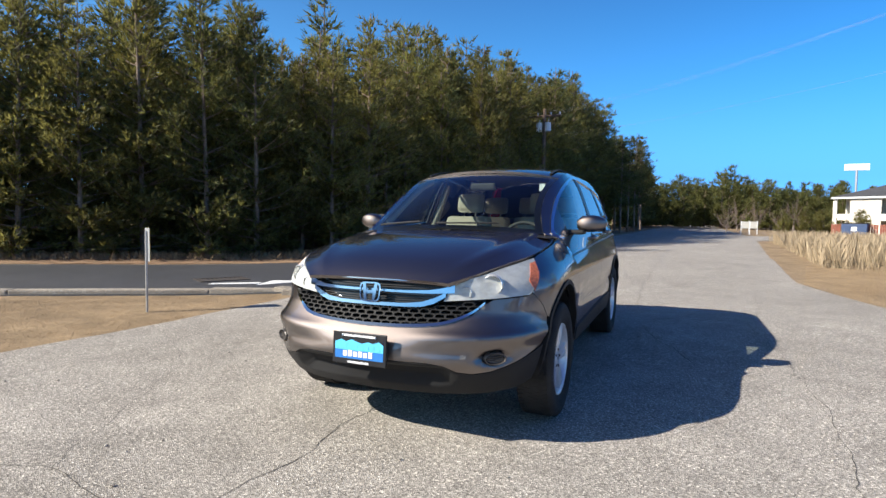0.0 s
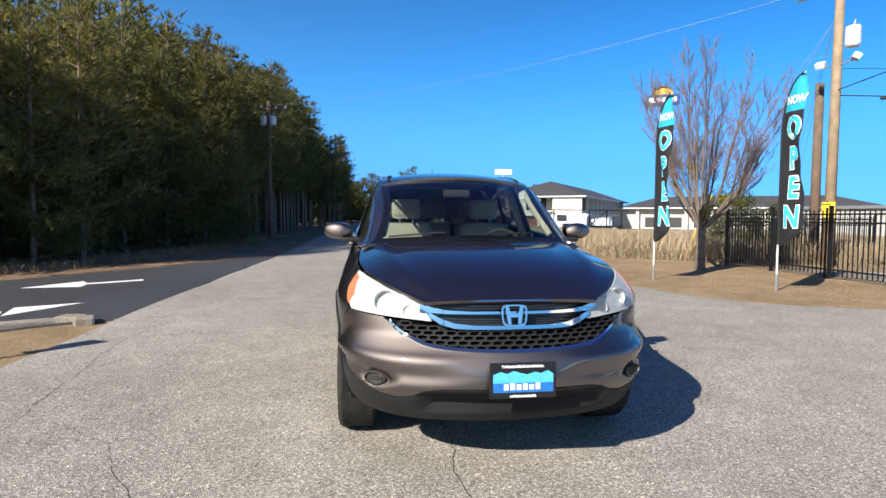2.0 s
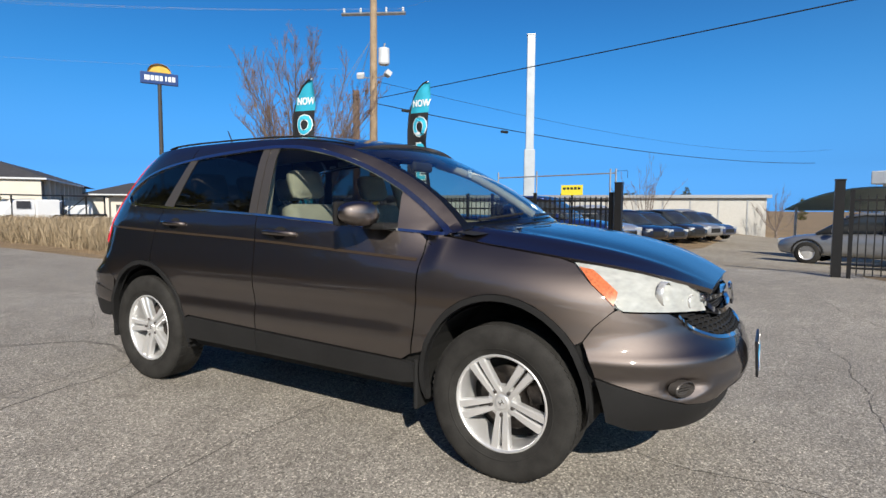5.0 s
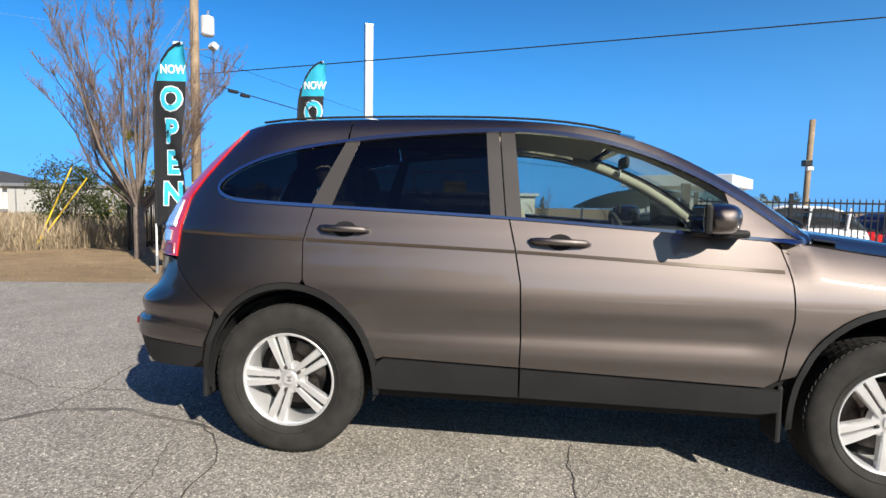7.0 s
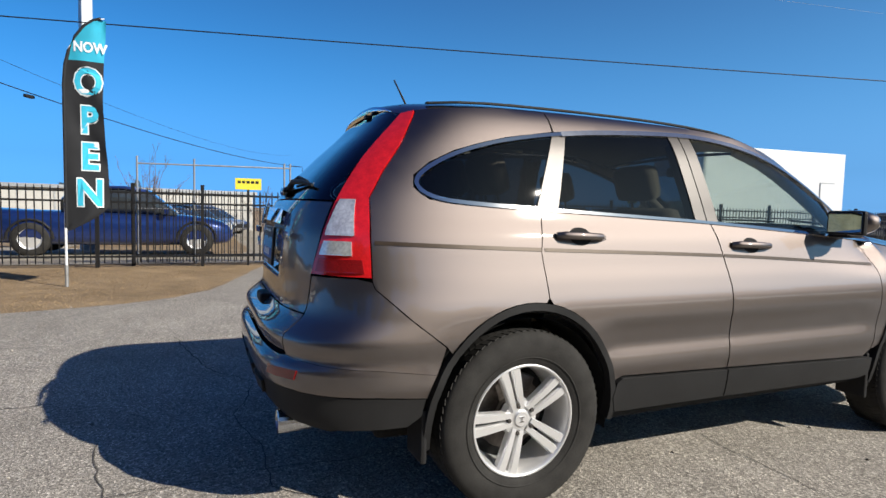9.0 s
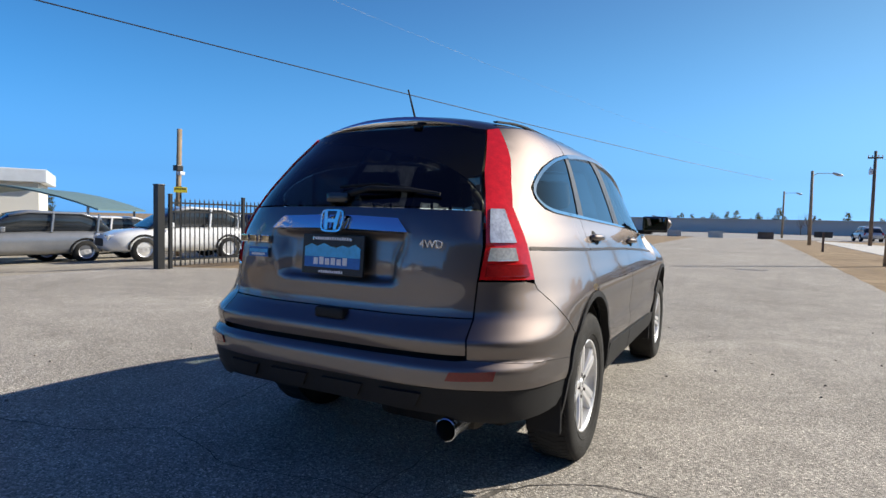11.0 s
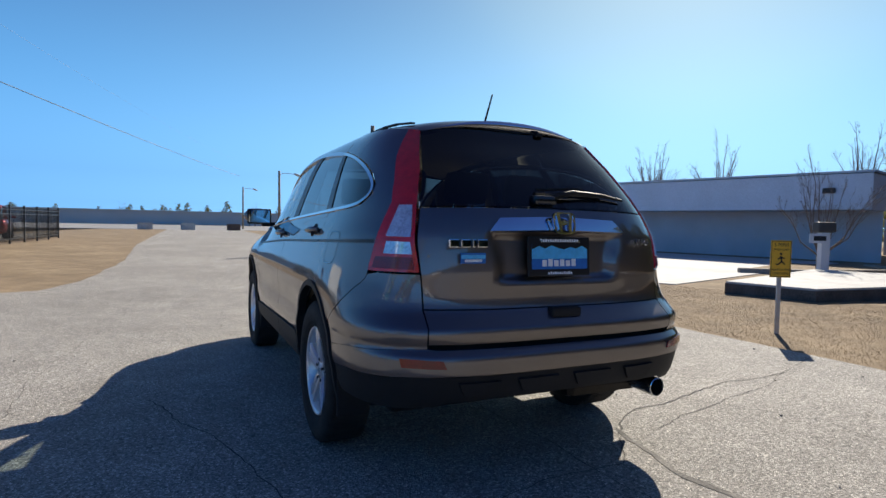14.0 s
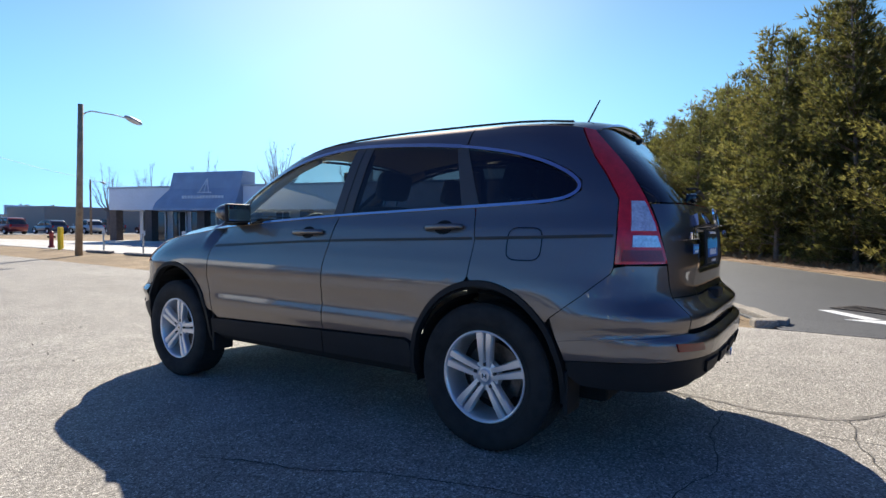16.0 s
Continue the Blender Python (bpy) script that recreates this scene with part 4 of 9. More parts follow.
# pinstripe along the side
crease = Curve((-0.86, 0.925), (0.29, 0.983), (1.21, 1.012), (1.9, 1.035))
for y0, y1 in ((-0.86, 0.262), (0.272, 1.236), (1.252, 1.9)):
    ys_ = [y0 + (y1 - y0) * i / 8 for i in range(9)]
    panel("pinstripe", [(y, float(crease(y)) - 0.007) for y in ys_] + [(y, float(crease(y)) + 0.007) for y in ys_[::-1]], side_map, bronze, car, du=0.1, dv=0.1, off=0.0025, fold=0.0, both=True, label="thin bronze pinstripe")
# fuel flap on the driver's side
flap = [(1.43 + 0.085 + 0.085 * math.copysign(abs(math.cos(t)) ** 0.5, math.cos(t)), 0.992 + 0.075 * math.copysign(abs(math.sin(t)) ** 0.5, math.sin(t))) for t in [2 * math.pi * k / 32 for k in range(32)]]
for half in (flap[:17], flap[16:] + [flap[0]]):
    part("fuel_flap", panel_bm(band(half, 0.006), side_map, 0.1, 0.1, 0.0015, 0.0), black_gloss, car, "rounded fuel flap outline")

# ---- bonnet, roof, windscreen ----
hood_mid = Curve((-2.135, 0.832), (-2.06, 0.876), (-1.9, 0.95), (-1.66, 1.018), (-1.41, 1.064), (-1.1, 1.098), (-0.9, 1.11))


def grid_bm(fn, nu, nv, fold=0.0, flip=False):
    """A smooth sheet over u, v in 0..1."""
    bm = bmesh.new()
    vs = [[bm.verts.new(fn(i / nu, j / nv)) for j in range(nv + 1)] for i in range(nu + 1)]
    for i in range(nu):
        for j in range(nv):
            f = bm.faces.new((vs[i][j], vs[i + 1][j], vs[i + 1][j + 1], vs[i][j + 1]))
            f.smooth = True
    bm.normal_update()
    if flip:
        bmesh.ops.reverse_faces(bm, faces=bm.faces[:])
    if fold:
        rim = [vs[i][0] for i in range(nu + 1)] + [vs[nu][j] for j in range(1, nv + 1)] + [vs[i][nv] for i in range(nu - 1, -1, -1)] + [vs[0][j] for j in range(nv - 1, 0, -1)]
        top = [bm.verts.new(v.co) for v in rim]
        bot = [bm.verts.new(v.co - v.normal * fold) for v in rim]
        for i in range(len(rim)):
            k = (i + 1) % len(rim)
            bm.faces.new((top[i], bot[i], bot[k], top[k]))
    return bm


def hood_pt(u, v):
    s = u * 2 - 1
    y_e = -2.125 + v * 1.215
    xe = float(sh_x(y_e)) - 0.004
    # the leading edge sweeps back towards the lamps
    y = y_e - 0.0 if v > 0.25 else y_e
    zc, ze = float(hood_mid(y)), float(sh_z(y_e)) + 0.002
    a = abs(s)
    ridge = 0.015 * math.exp(-((a - 0.79) / 0.075) ** 2) * min(1, v * 3)
    z = ze + (zc - ze) * (1 - a**3.2) + ridge
    bow = 0.055 * (1 - a * a) * max(0, v - 0.8) / 0.2
    return Vector((s * xe, y - bow, z))


part("bonnet", grid_bm(hood_pt, 40, 34, 0.02), paint, car, "dark metallic bonnet with two soft ridges")

roof_mid = Curve((-0.36, 1.548), (-0.2, 1.59), (0.0, 1.625), (0.3, 1.655), (0.6, 1.668), (0.9, 1.668), (1.2, 1.666), (1.5, 1.655), (1.72, 1.634), (1.78, 1.62))


def roof_pt(u, v):
    s = u * 2 - 1
    y = -0.27 + v * 2.0
    if v > 0.97:
        y = 1.67 + (v - 0.97) / 0.03 * 0.05
    ze = float(eave(y))
    xe = float(half_width(y, ze))
    a = abs(s)
    z = ze + (float(roof_mid(y)) - ze) * (1 - a**2.3)
    bow = -0.085 * (1 - a * a) * max(0, 0.12 - v) / 0.12 + 0.012 * (1 - a**3) * max(0, v - 0.9) / 0.1
    return Vector((s * xe, y + bow, z - 0.006 * max(0, v - 0.95) / 0.05))


part("roof", grid_bm(roof_pt, 36, 44, 0.02), paint, car, "dark metallic roof")


def spoiler_pt(u, v):
    """The lip that closes the roof down to the rear window."""
    p = roof_pt(u, 1.0)
    s = u * 2 - 1
    q = Vector((p.x * 0.99, 1.735 - 0.03 * abs(s) ** 3, 1.588 - 0.038 * abs(s) ** 2.4))
    bulge = math.sin(math.pi * v) * 0.012 * (1 - abs(s) ** 4)
    return p.lerp(q, v) + Vector((0, bulge + 0.006, 0.002))


part("roof_spoiler", grid_bm(spoiler_pt, 28, 6, flip=True), paint, car, "painted lip over the rear window")
for s in (-1, 1):
    pts = []
    for i in range(15):
        y = -0.22 + i * 0.13
        ze = float(eave(y))
        pts.append((s * (float(half_width(y, ze)) - 0.075), y, float(ze + (roof_mid(y) - ze) * (1 - 0.84**2.3)) + 0.004))
    bm = bmesh.new()
    for a, b in zip(pts, pts[1:]):
        a, b = Vector(a), Vector(b)
        w = Vector((0.011, 0, 0))
        h = Vector((0, 0, 0.008))
        q4 = [a - w, a + w, b + w, b - w]
        lo4 = [bm.verts.new(p) for p in q4]
        hi4 = [bm.verts.new(p + h) for p in q4]
        bm.faces.new(hi4)
        for k in range(4):
            bm.faces.new((lo4[k], lo4[(k + 1) % 4], hi4[(k + 1) % 4], hi4[k]))
    part("roof_moulding", bm, black_plastic, car)


def screen_pt(u, v, inset=0.0):
    s = u * 2 - 1
    y = -1.025 + v * 0.765
    ze = float(eave(y))
    xe = float(half_width(y, ze)) - 0.004
    front = (-0.155 + 0.065 * v) * (1 - abs(s)**2.2)
    return Vector((s * xe, y + front, ze + (0.03 + 0.012 * v - 0.022 * math.sin(math.pi * v)) * (1 - s * s)))


ws = part("windscreen", grid_bm(screen_pt, 30, 16), glass_clear, car, "clear windscreen reflecting the sky")
# black band round the windscreen
bm = bmesh.new()
for u0, u1, v0, v1 in ((0, 1, 0.955, 1.0), (0, 1, 0, 0.05), (0, 0.035, 0.05, 0.955), (0.965, 1, 0.05, 0.955)):
    t = grid_bm(lambda a, b: screen_pt(u0 + (u1 - u0) * a, v0 + (v1 - v0) * b) + Vector((0, 0.004, -0.006)), 16, 10)
    me_ = bpy.data.meshes.new("tmp")
    t.to_mesh(me_), t.free()
    bm.from_mesh(me_)
    bpy.data.meshes.remove(me_)
part("windscreen_band", bm, black_gloss, car, smooth=True)
# cowl and wipers
part("cowl", grid_bm(lambda u, v: Vector(((u * 2 - 1) * 0.75, -1.02 - 0.15 * (1 - (u * 2 - 1)**2) - v * 0.1, 1.058 + 0.03 * (1 - (u * 2 - 1)**2) - v * 0.012)), 16, 4), black_plastic, car)


def on_screen(s, v, lift):
    p = screen_pt((s + 1) / 2, v)
    return p + Vector((0, -0.6, 0.8)) * lift


for a, b in ((-0.86, -0.30), (-0.10, 0.58)):
    pts = [on_screen(a + (b - a) * i / 8, 0.035 + 0.02 * i / 8, 0.018) for i in range(9)]
    part("wiper", tubem(pts, 0.007, 6), black_plastic, car)

# ---- rear end ----
R = lambda x, z: at_x(rear_map, x, z)
S = lambda y, z: at_y(y, z)
lamp_in = [(0.635, 0.915), (0.645, 1.04), (0.612, 1.19), (0.555, 1.35), (0.485, 1.545)]
lo4 = [(1.664, 1.556), (1.695, 1.505), (1.757, 1.405), (1.835, 1.30), (1.895, 1.20), (1.91, 1.05), (1.912, 0.912)]
lamp_out = [(a[0] + (b[0] - a[0]) * k / 3 + 0.004, a[1] + (b[1] - a[1]) * k / 3) for a, b in zip(lo4, lo4[1:]) for k in range(3)] + [(1.916, 0.912)]
lamp = [R(x, z) for x, z in lamp_in] + [S(y, z) for y, z in lamp_out]
for mi in (False, True):
    tl = part("tail_lamp", panel_bm(dens(lamp, 4), rear_map, 3, 0.03, 0.006, 0.03, mi), red_lens, car, "tall red tail lamp climbing the rear pillar")
    def inner(z):
        return R(float(np.interp(z, [p[1] for p in lamp_in], [p[0] for p in lamp_in])) + 0.012, z)[0]

    def outer(z):
        return S(float(np.interp(z, [p[1] for p in lamp_out[::-1]], [p[0] for p in lamp_out[::-1]])) + 0.012, z)[0]

    def across(z, t):
        return (inner(z) + (outer(z) - inner(z)) * t, z)
    for z0, z1, m_, t0, t1, nm_, lb in ((1.055, 1.185, clear_lens, 0.02, 0.74, "clear_segment", "clear white lamp segment"), (0.985, 1.035, clear_lens, 0.02, 0.72, "clear_segment", "clear white lamp segment"),
                                        (0.925, 0.972, dark_red, 0.03, 0.95, "reflector_segment", "ribbed red reflector")):
        zs_ = [z0 + (z1 - z0) * k / 4 for k in range(5)]
        po = [across(z, t0) for z in zs_] + [across(zs_[-1], t0 + (t1 - t0) * k / 4) for k in range(1, 4)] + [across(z, t1 - 0.10 * (z - z0) / 0.13) for z in zs_[::-1]] + [across(z0, t1 + (t0 - t1) * k / 4) for k in range(1, 4)]
        part(nm_, panel_bm(po, rear_map, 3, 0.03, 0.011, 0.006, mi), m_, tl, lb)
tg_h = [R(0.0, 0.766), R(0.3, 0.766), R(0.625, 0.770), R(0.628, 0.90), R(0.636, 1.04), R(0.603, 1.178), R(0.3, 1.185), R(0.0, 1.187)]


def trapeze(u, v):
    """How deep the plate recess lies."""
    p = rear_map(u, v)
    x = np.abs(p[:, 0])
    edge = 0.30 + (v - 0.88) * 0.22
    return -0.042 * sstep((edge - x) / 0.03) * sstep((v - 0.868) / 0.03) * sstep((1.095 - v) / 0.03)


tgd = panel("tailgate", dens(sym(tg_h), 3), rear_map, paint, car, du=1.5, dv=0.014, both=False, label="dark metallic tailgate with a recess for the plate", bend=trapeze)[0]
gl_h = [R(0.0, 1.195), R(0.3, 1.193), R(0.604, 1.186), R(0.575, 1.27), R(0.547, 1.352), R(0.478, 1.552), R(0.3, 1.578), R(0.15, 1.586), R(0.0, 1.59)]
panel("rear_window", dens(sym(gl_h), 4), rear_map, glass_dark, car, du=3, dv=0.03, off=-0.001, fold=0.008, label="dark tinted rear window")
# upper bumper with its shelf
bu = [R(0.0, 0.761), R(0.3, 0.761), R(0.626, 0.765), R(0.63, 0.70), R(0.632, 0.640), R(0.3, 0.637), R(0.0, 0.637)]
panel("bumper_step", dens(sym(bu), 3), rear_map, paint, car, du=3, dv=0.008, label="painted bumper step below the tailgate")
bc = [R(0.70, 0.622), R(0.637, 0.624), R(0.6355, 0.70), R(0.632, 0.766), R(0.634, 0.906), R(0.72, 0.906), S(1.96, 0.906), S(1.915, 0.896), S(1.9075, 0.872), S(1.850, 0.8195), S(1.7925, 0.767), S(1.730, 0.718), S(1.668, 0.669), S(1.70, 0.572), S(1.9, 0.600)]
panel("bumper_corner", dens(bc, 3), rear_map, paint, car, du=3, dv=0.01, both=True, label="painted bumper corner under the tail lamp")
bl = [R(0.0, 0.616), R(0.3, 0.616), R(0.60, 0.617), R(0.64, 0.6225), R(0.70, 0.6205), S(1.9, 0.5985), S(1.7005, 0.5705), S(1.735, 0.49), S(1.9, 0.505), R(0.7, 0.52), R(0.4, 0.518), R(0.0, 0.517)]
panel("rear_bumper", dens(sym(bl), 3), rear_map, paint, car, du=3, dv=0.008, label="painted lower bumper band")
bv = [R(0.0, 0.512), R(0.4, 0.513), R(0.7, 0.514), S(1.9, 0.498), S(1.737, 0.484), S(1.75, 0.42), S(1.8, 0.385), R(0.76, 0.375), R(0.6, 0.385), R(0.56, 0.405), R(0.3, 0.41), R(0.0, 0.41)]
panel("rear_valance", dens(sym(bv), 3), rear_map, black_plastic, car, du=3, dv=0.025, off=-0.004, fold=0.06, label="matt dark plastic rear valance")
for x0, x1 in ((-0.48, -0.30), (-0.22, -0.02), (0.06, 0.26), (0.34, 0.52)):
    vr = [R(x0, 0.49), R(x1, 0.49), R(x1 - 0.03, 0.435), R(x0 + 0.03, 0.435)]
    part("valance_block", panel_bm(dens(vr, 3), rear_map, 4, 0.03, 0.008, 0.014), black_plastic, car)
for mi in (False, True):
    part("bumper_reflector", panel_bm(dens([R(0.575, 0.551), R(0.735, 0.557), R(0.742, 0.590), R(0.59, 0.583)], 4), rear_map, 4, 0.05, 0.006, 0.006, mi), dark_red, car, "red bumper reflector")
# chrome bar, badge and plate on the tailgate
bm = panel_bm(dens([R(0.355, 1.082), R(0.30, 1.135), R(0.1, 1.142), R(-0.1, 1.142), R(-0.30, 1.135), R(-0.355, 1.082), R(-0.1, 1.088), R(0.1, 1.088)], 4), rear_map, 3, 0.02, 0.022, 0.03)
bar = part("chrome_bar", bm, chrome, tgd, "broad chrome bar over the plate")


def badge(parent, m, s):
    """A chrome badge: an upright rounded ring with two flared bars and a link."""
    b = bmesh.new()
    ring_o, ring_i = [], []
    for k in range(40):
        t = 2 * math.pi * k / 40
        c, sn = math.cos(t), math.sin(t)
        x = math.copysign(abs(c) ** 0.45, c)
        z = math.copysign(abs(sn) ** 0.45, sn)
        x *= 1 + 0.06 * z
        ring_o.append((x * 0.5 * s, z * 0.42 * s))
        ring_i.append((x * 0.44 * s, z * 0.36 * s))
    for pts_, in ((ring_o,),):
        oo = [[b.verts.new(m @ Vector((x, -d, z))) for x, z in ring_o] for d in (0, 0.010)]
        ii = [[b.verts.new(m @ Vector((x, -d, z))) for x, z in ring_i] for d in (0, 0.010)]
        for k in range(40):
            j = (k + 1) % 40
            b.faces.new((oo[1][k], oo[1][j], ii[1][j], ii[1][k]))
            b.faces.new((oo[0][k], oo[0][j], oo[1][j], oo[1][k]))
            b.faces.new((ii[1][k], ii[1][j], ii[0][j], ii[0][k]))
    for sx in (-1, 1):
        q8 = [(0.13 * sx, -0.34), (0.26 * sx, -0.34), (0.36 * sx, 0.36), (0.22 * sx, 0.36), (0.16 * sx, 0.05), (0.15 * sx, -0.08)]
        f0 = [b.verts.new(m @ Vector((x * s, -0.012, z * s))) for x, z in q8]
        f1 = [b.verts.new(m @ Vector((x * s, 0.0, z * s))) for x, z in q8]
        b.faces.new(f0)
        for k in range(6):
            b.faces.new((f0[k], f0[(k + 1) % 6], f1[(k + 1) % 6], f1[k]))
    f0 = [b.verts.new(m @ Vector((x * s, -0.011, z * s))) for x, z in ((-0.17, -0.07), (0.17, -0.07), (0.18, 0.07), (-0.18, 0.07))]
    b.faces.new(f0)
    bmesh.ops.recalc_face_normals(b, faces=b.faces[:])
    return part("badge", b, chrome, parent, "chrome ring badge")


badge(tgd, pose(-0.0, 2.185, 1.125, 0, 0, 180) @ Matrix.Rotation(radians(-12), 4, "X"), 0.115)
plate_black = mat("plate_black", (0.010, 0.010, 0.012), 0.4, var=0.1)


def plate(m, name):
    """A dealer's plate in a dark frame: white panel ground in blue, pale hills, bars for the lettering."""
    t = part(name, boxm(-0.163, 0.163, -0.006, 0.006, -0.085, 0.085, 0.004), plate_black, car, "dealer plate in a dark frame, blue and white")
    t.matrix_basis = m
    f = part("plate_sheet", prism_y([(-0.147, -0.055), (0.147, -0.055), (0.147, 0.052), (-0.147, 0.052)], -0.0075), blue_ink, t)
    hills = [(-0.147, -0.01), (-0.147, 0.03), (-0.11, 0.045), (-0.08, 0.034), (-0.045, 0.048), (-0.01, 0.036), (0.02, 0.03), (0.055, 0.041), (0.085, 0.034), (0.12, 0.047), (0.147, 0.03), (0.147, -0.01)]
    part("hill_outline", prism_y(hills, -0.0082), sky_ink, t, "pale blue mountain outline")
    part("plate_sky", prism_y([(-0.147, 0.054), (-0.147, 0.031)] + hills[2:-2] + [(0.147, 0.031), (0.147, 0.054)], -0.0086), plate_black, t)
    bars = [(-0.135, 0.137, -0.004, 0.021), (-0.095, 0.09, -0.043, -0.011), (-0.105, 0.10, 0.062, 0.075), (-0.065, 0.065, -0.078, -0.066)]
    for i, (x0, x1, z0, z1) in enumerate(bars):
        n = (8, 6, 16, 11)[i]
        b = bmesh.new()
        for k in range(n):
            a = x0 + (x1 - x0) * k / n
            w = (x1 - x0) / n * 0.74
            dz = (z1 - z0) * (0.0, 0.12, 0.0, 0.2, 0.06, 0.16)[(k * 5 + i) % 6]
            box(b, a, a + w, -0.0098, -0.009, z0, z1 - dz)
        tagged(part("plate_lettering", b, white_ink if i else sky_ink, t, "blocked-out lettering"), kind="stuff", label="blocked-out lettering")
    for sx in (-0.1, 0.1):
        part("plate_screw", lathe(bmesh.new(), [(0.0, 0.004), (0.005, 0.003), (0.006, 0)], 8, m=pose(sx, -0.009, 0.065, 90)), chrome, t)
    return t


def prism_y(poly, y):
    b = bmesh.new()
    a = [b.verts.new((x, y, z)) for x, z in poly]
    c = [b.verts.new((x, y + 0.0006, z)) for x, z in poly]
    b.faces.new(a)
    n = len(poly)
    for k in range(n):
        b.faces.new((a[k], c[k], c[(k + 1) % n], a[(k + 1) % n]))
    bmesh.ops.recalc_face_normals(b, faces=b.faces[:])
    return b


plate(pose(0.008, 2.172, 0.982, -4, 0, 180), "rear_plate")
plate(pose(0.012, -2.300, 0.476, -3, 0, 0), "front_plate")
# lettering and badges
b = bmesh.new()
for x0, x1 in ((0.545, 0.50), (0.493, 0.448), (0.44, 0.425), (0.418, 0.37)):
    box(b, x1, x0, 2.168, 2.180, 1.020, 1.054, 0.004)
part("model_badge", b, chrome, tgd, "chrome badge bars")
words("drive_badge", "4WD", 0.045, satin_chrome, tgd, pose(-0.465, 2.1675, 1.045, 90, 0, 180), 0.004)
b = boxm(0.378, 0.492, 2.174, 2.177, 0.955, 0.998)
stk = part("sticker", b, blue_ink, tgd, "small blue dealer sticker")
part("sticker_hills", boxm(0.38, 0.49, 2.1775, 2.178, 0.975, 0.99), sky_ink, stk)
part("sticker_bars", boxm(0.395, 0.475, 2.1785, 2.179, 0.961, 0.972), white_ink, stk)
part("tailgate_handle", boxm(-0.085, 0.065, 2.15, 2.222, 0.722, 0.766, 0.012), black_plastic, tgd)
# rear wiper and washer jet
part("rear_wiper", tubem([(0.03, 2.085, 1.235), (-0.12, 2.085, 1.268), (-0.3, 2.072, 1.262), (-0.44, 2.06, 1.245)], [0.016, 0.012, 0.009, 0.006], 8), black_plastic, car, "dark rear wiper arm")
part("rear_wiper_blade", tubem([(0.06, 2.06, 1.275), (-0.15, 2.066, 1.288), (-0.32, 2.058, 1.262)], 0.008, 6), black_plastic, car)
part("wiper_cap", boxm(-0.02, 0.1, 2.055, 2.115, 1.205, 1.25, 0.018), black_gloss, car)
part("washer_jet", boxm(-0.17, -0.13, 1.73, 1.77, 1.565, 1.585, 0.006), black_plastic, car)
# aerial
part("aerial", tubem([(0.02, 1.47, 1.628), (0.02, 1.50, 1.665), (0.02, 1.575, 1.80)], [0.02, 0.006, 0.004], 8), black_plastic, car, "short black roof aerial")
# exhaust
ex = part("exhaust", lathe(bmesh.new(), [(0.034, -0.28), (0.042, -0.1), (0.045, 0.0), (0.041, 0.003), (0.038, -0.01), (0.036, -0.12)], 20, m=pose(-0.565, 2.205, 0.352, -90, 0, 0)), satin_chrome, car, "round chrome exhaust tip")
part("exhaust_bore", lathe(bmesh.new(), [(0.0, -0.11), (0.0365, -0.11)], 16, m=pose(-0.565, 2.205, 0.352, -90, 0, 0)), liner, ex)

# ---- front end ----
F = lambda x, z: at_x(front_map, x, z)
hl = [F(0.47, 0.832), F(0.56, 0.858), F(0.66, 0.90), S(-1.70, 0.932), S(-1.612, 0.943), S(-1.70, 0.865), S(-1.80, 0.782), S(-1.81, 0.768), F(0.80, 0.758), F(0.65, 0.746), F(0.5, 0.736), F(0.405, 0.729), F(0.435, 0.785)]
def hazy(name):
    """Clear plastic gone milky with age."""
    m = glass_mat(name, (0.86, 0.86, 0.84))
    n, l = m.node_tree.nodes, m.node_tree.links
    out = n["Material Output"].inputs["Surface"]
    d = n.new("ShaderNodeBsdfDiffuse")
    d.inputs["Color"].default_value = (0.72, 0.74, 0.71, 1)
    x = n.new("ShaderNodeMixShader")
    t = n.new("ShaderNodeTexNoise")
    t.inputs["Scale"].default_value = 9.0
    r = n.new("ShaderNodeMapRange")
    r.inputs["To Min"].default_value, r.inputs["To Max"].default_value = 0.35, 0.72
    l.new(t.outputs["Fac"], r.inputs[0])
    l.new(r.outputs[0], x.inputs[0])
    l.new(out.links[0].from_socket, x.inputs[1])
    l.new(d.outputs[0], x.inputs[2])
    l.new(x.outputs[0], out)
    return m


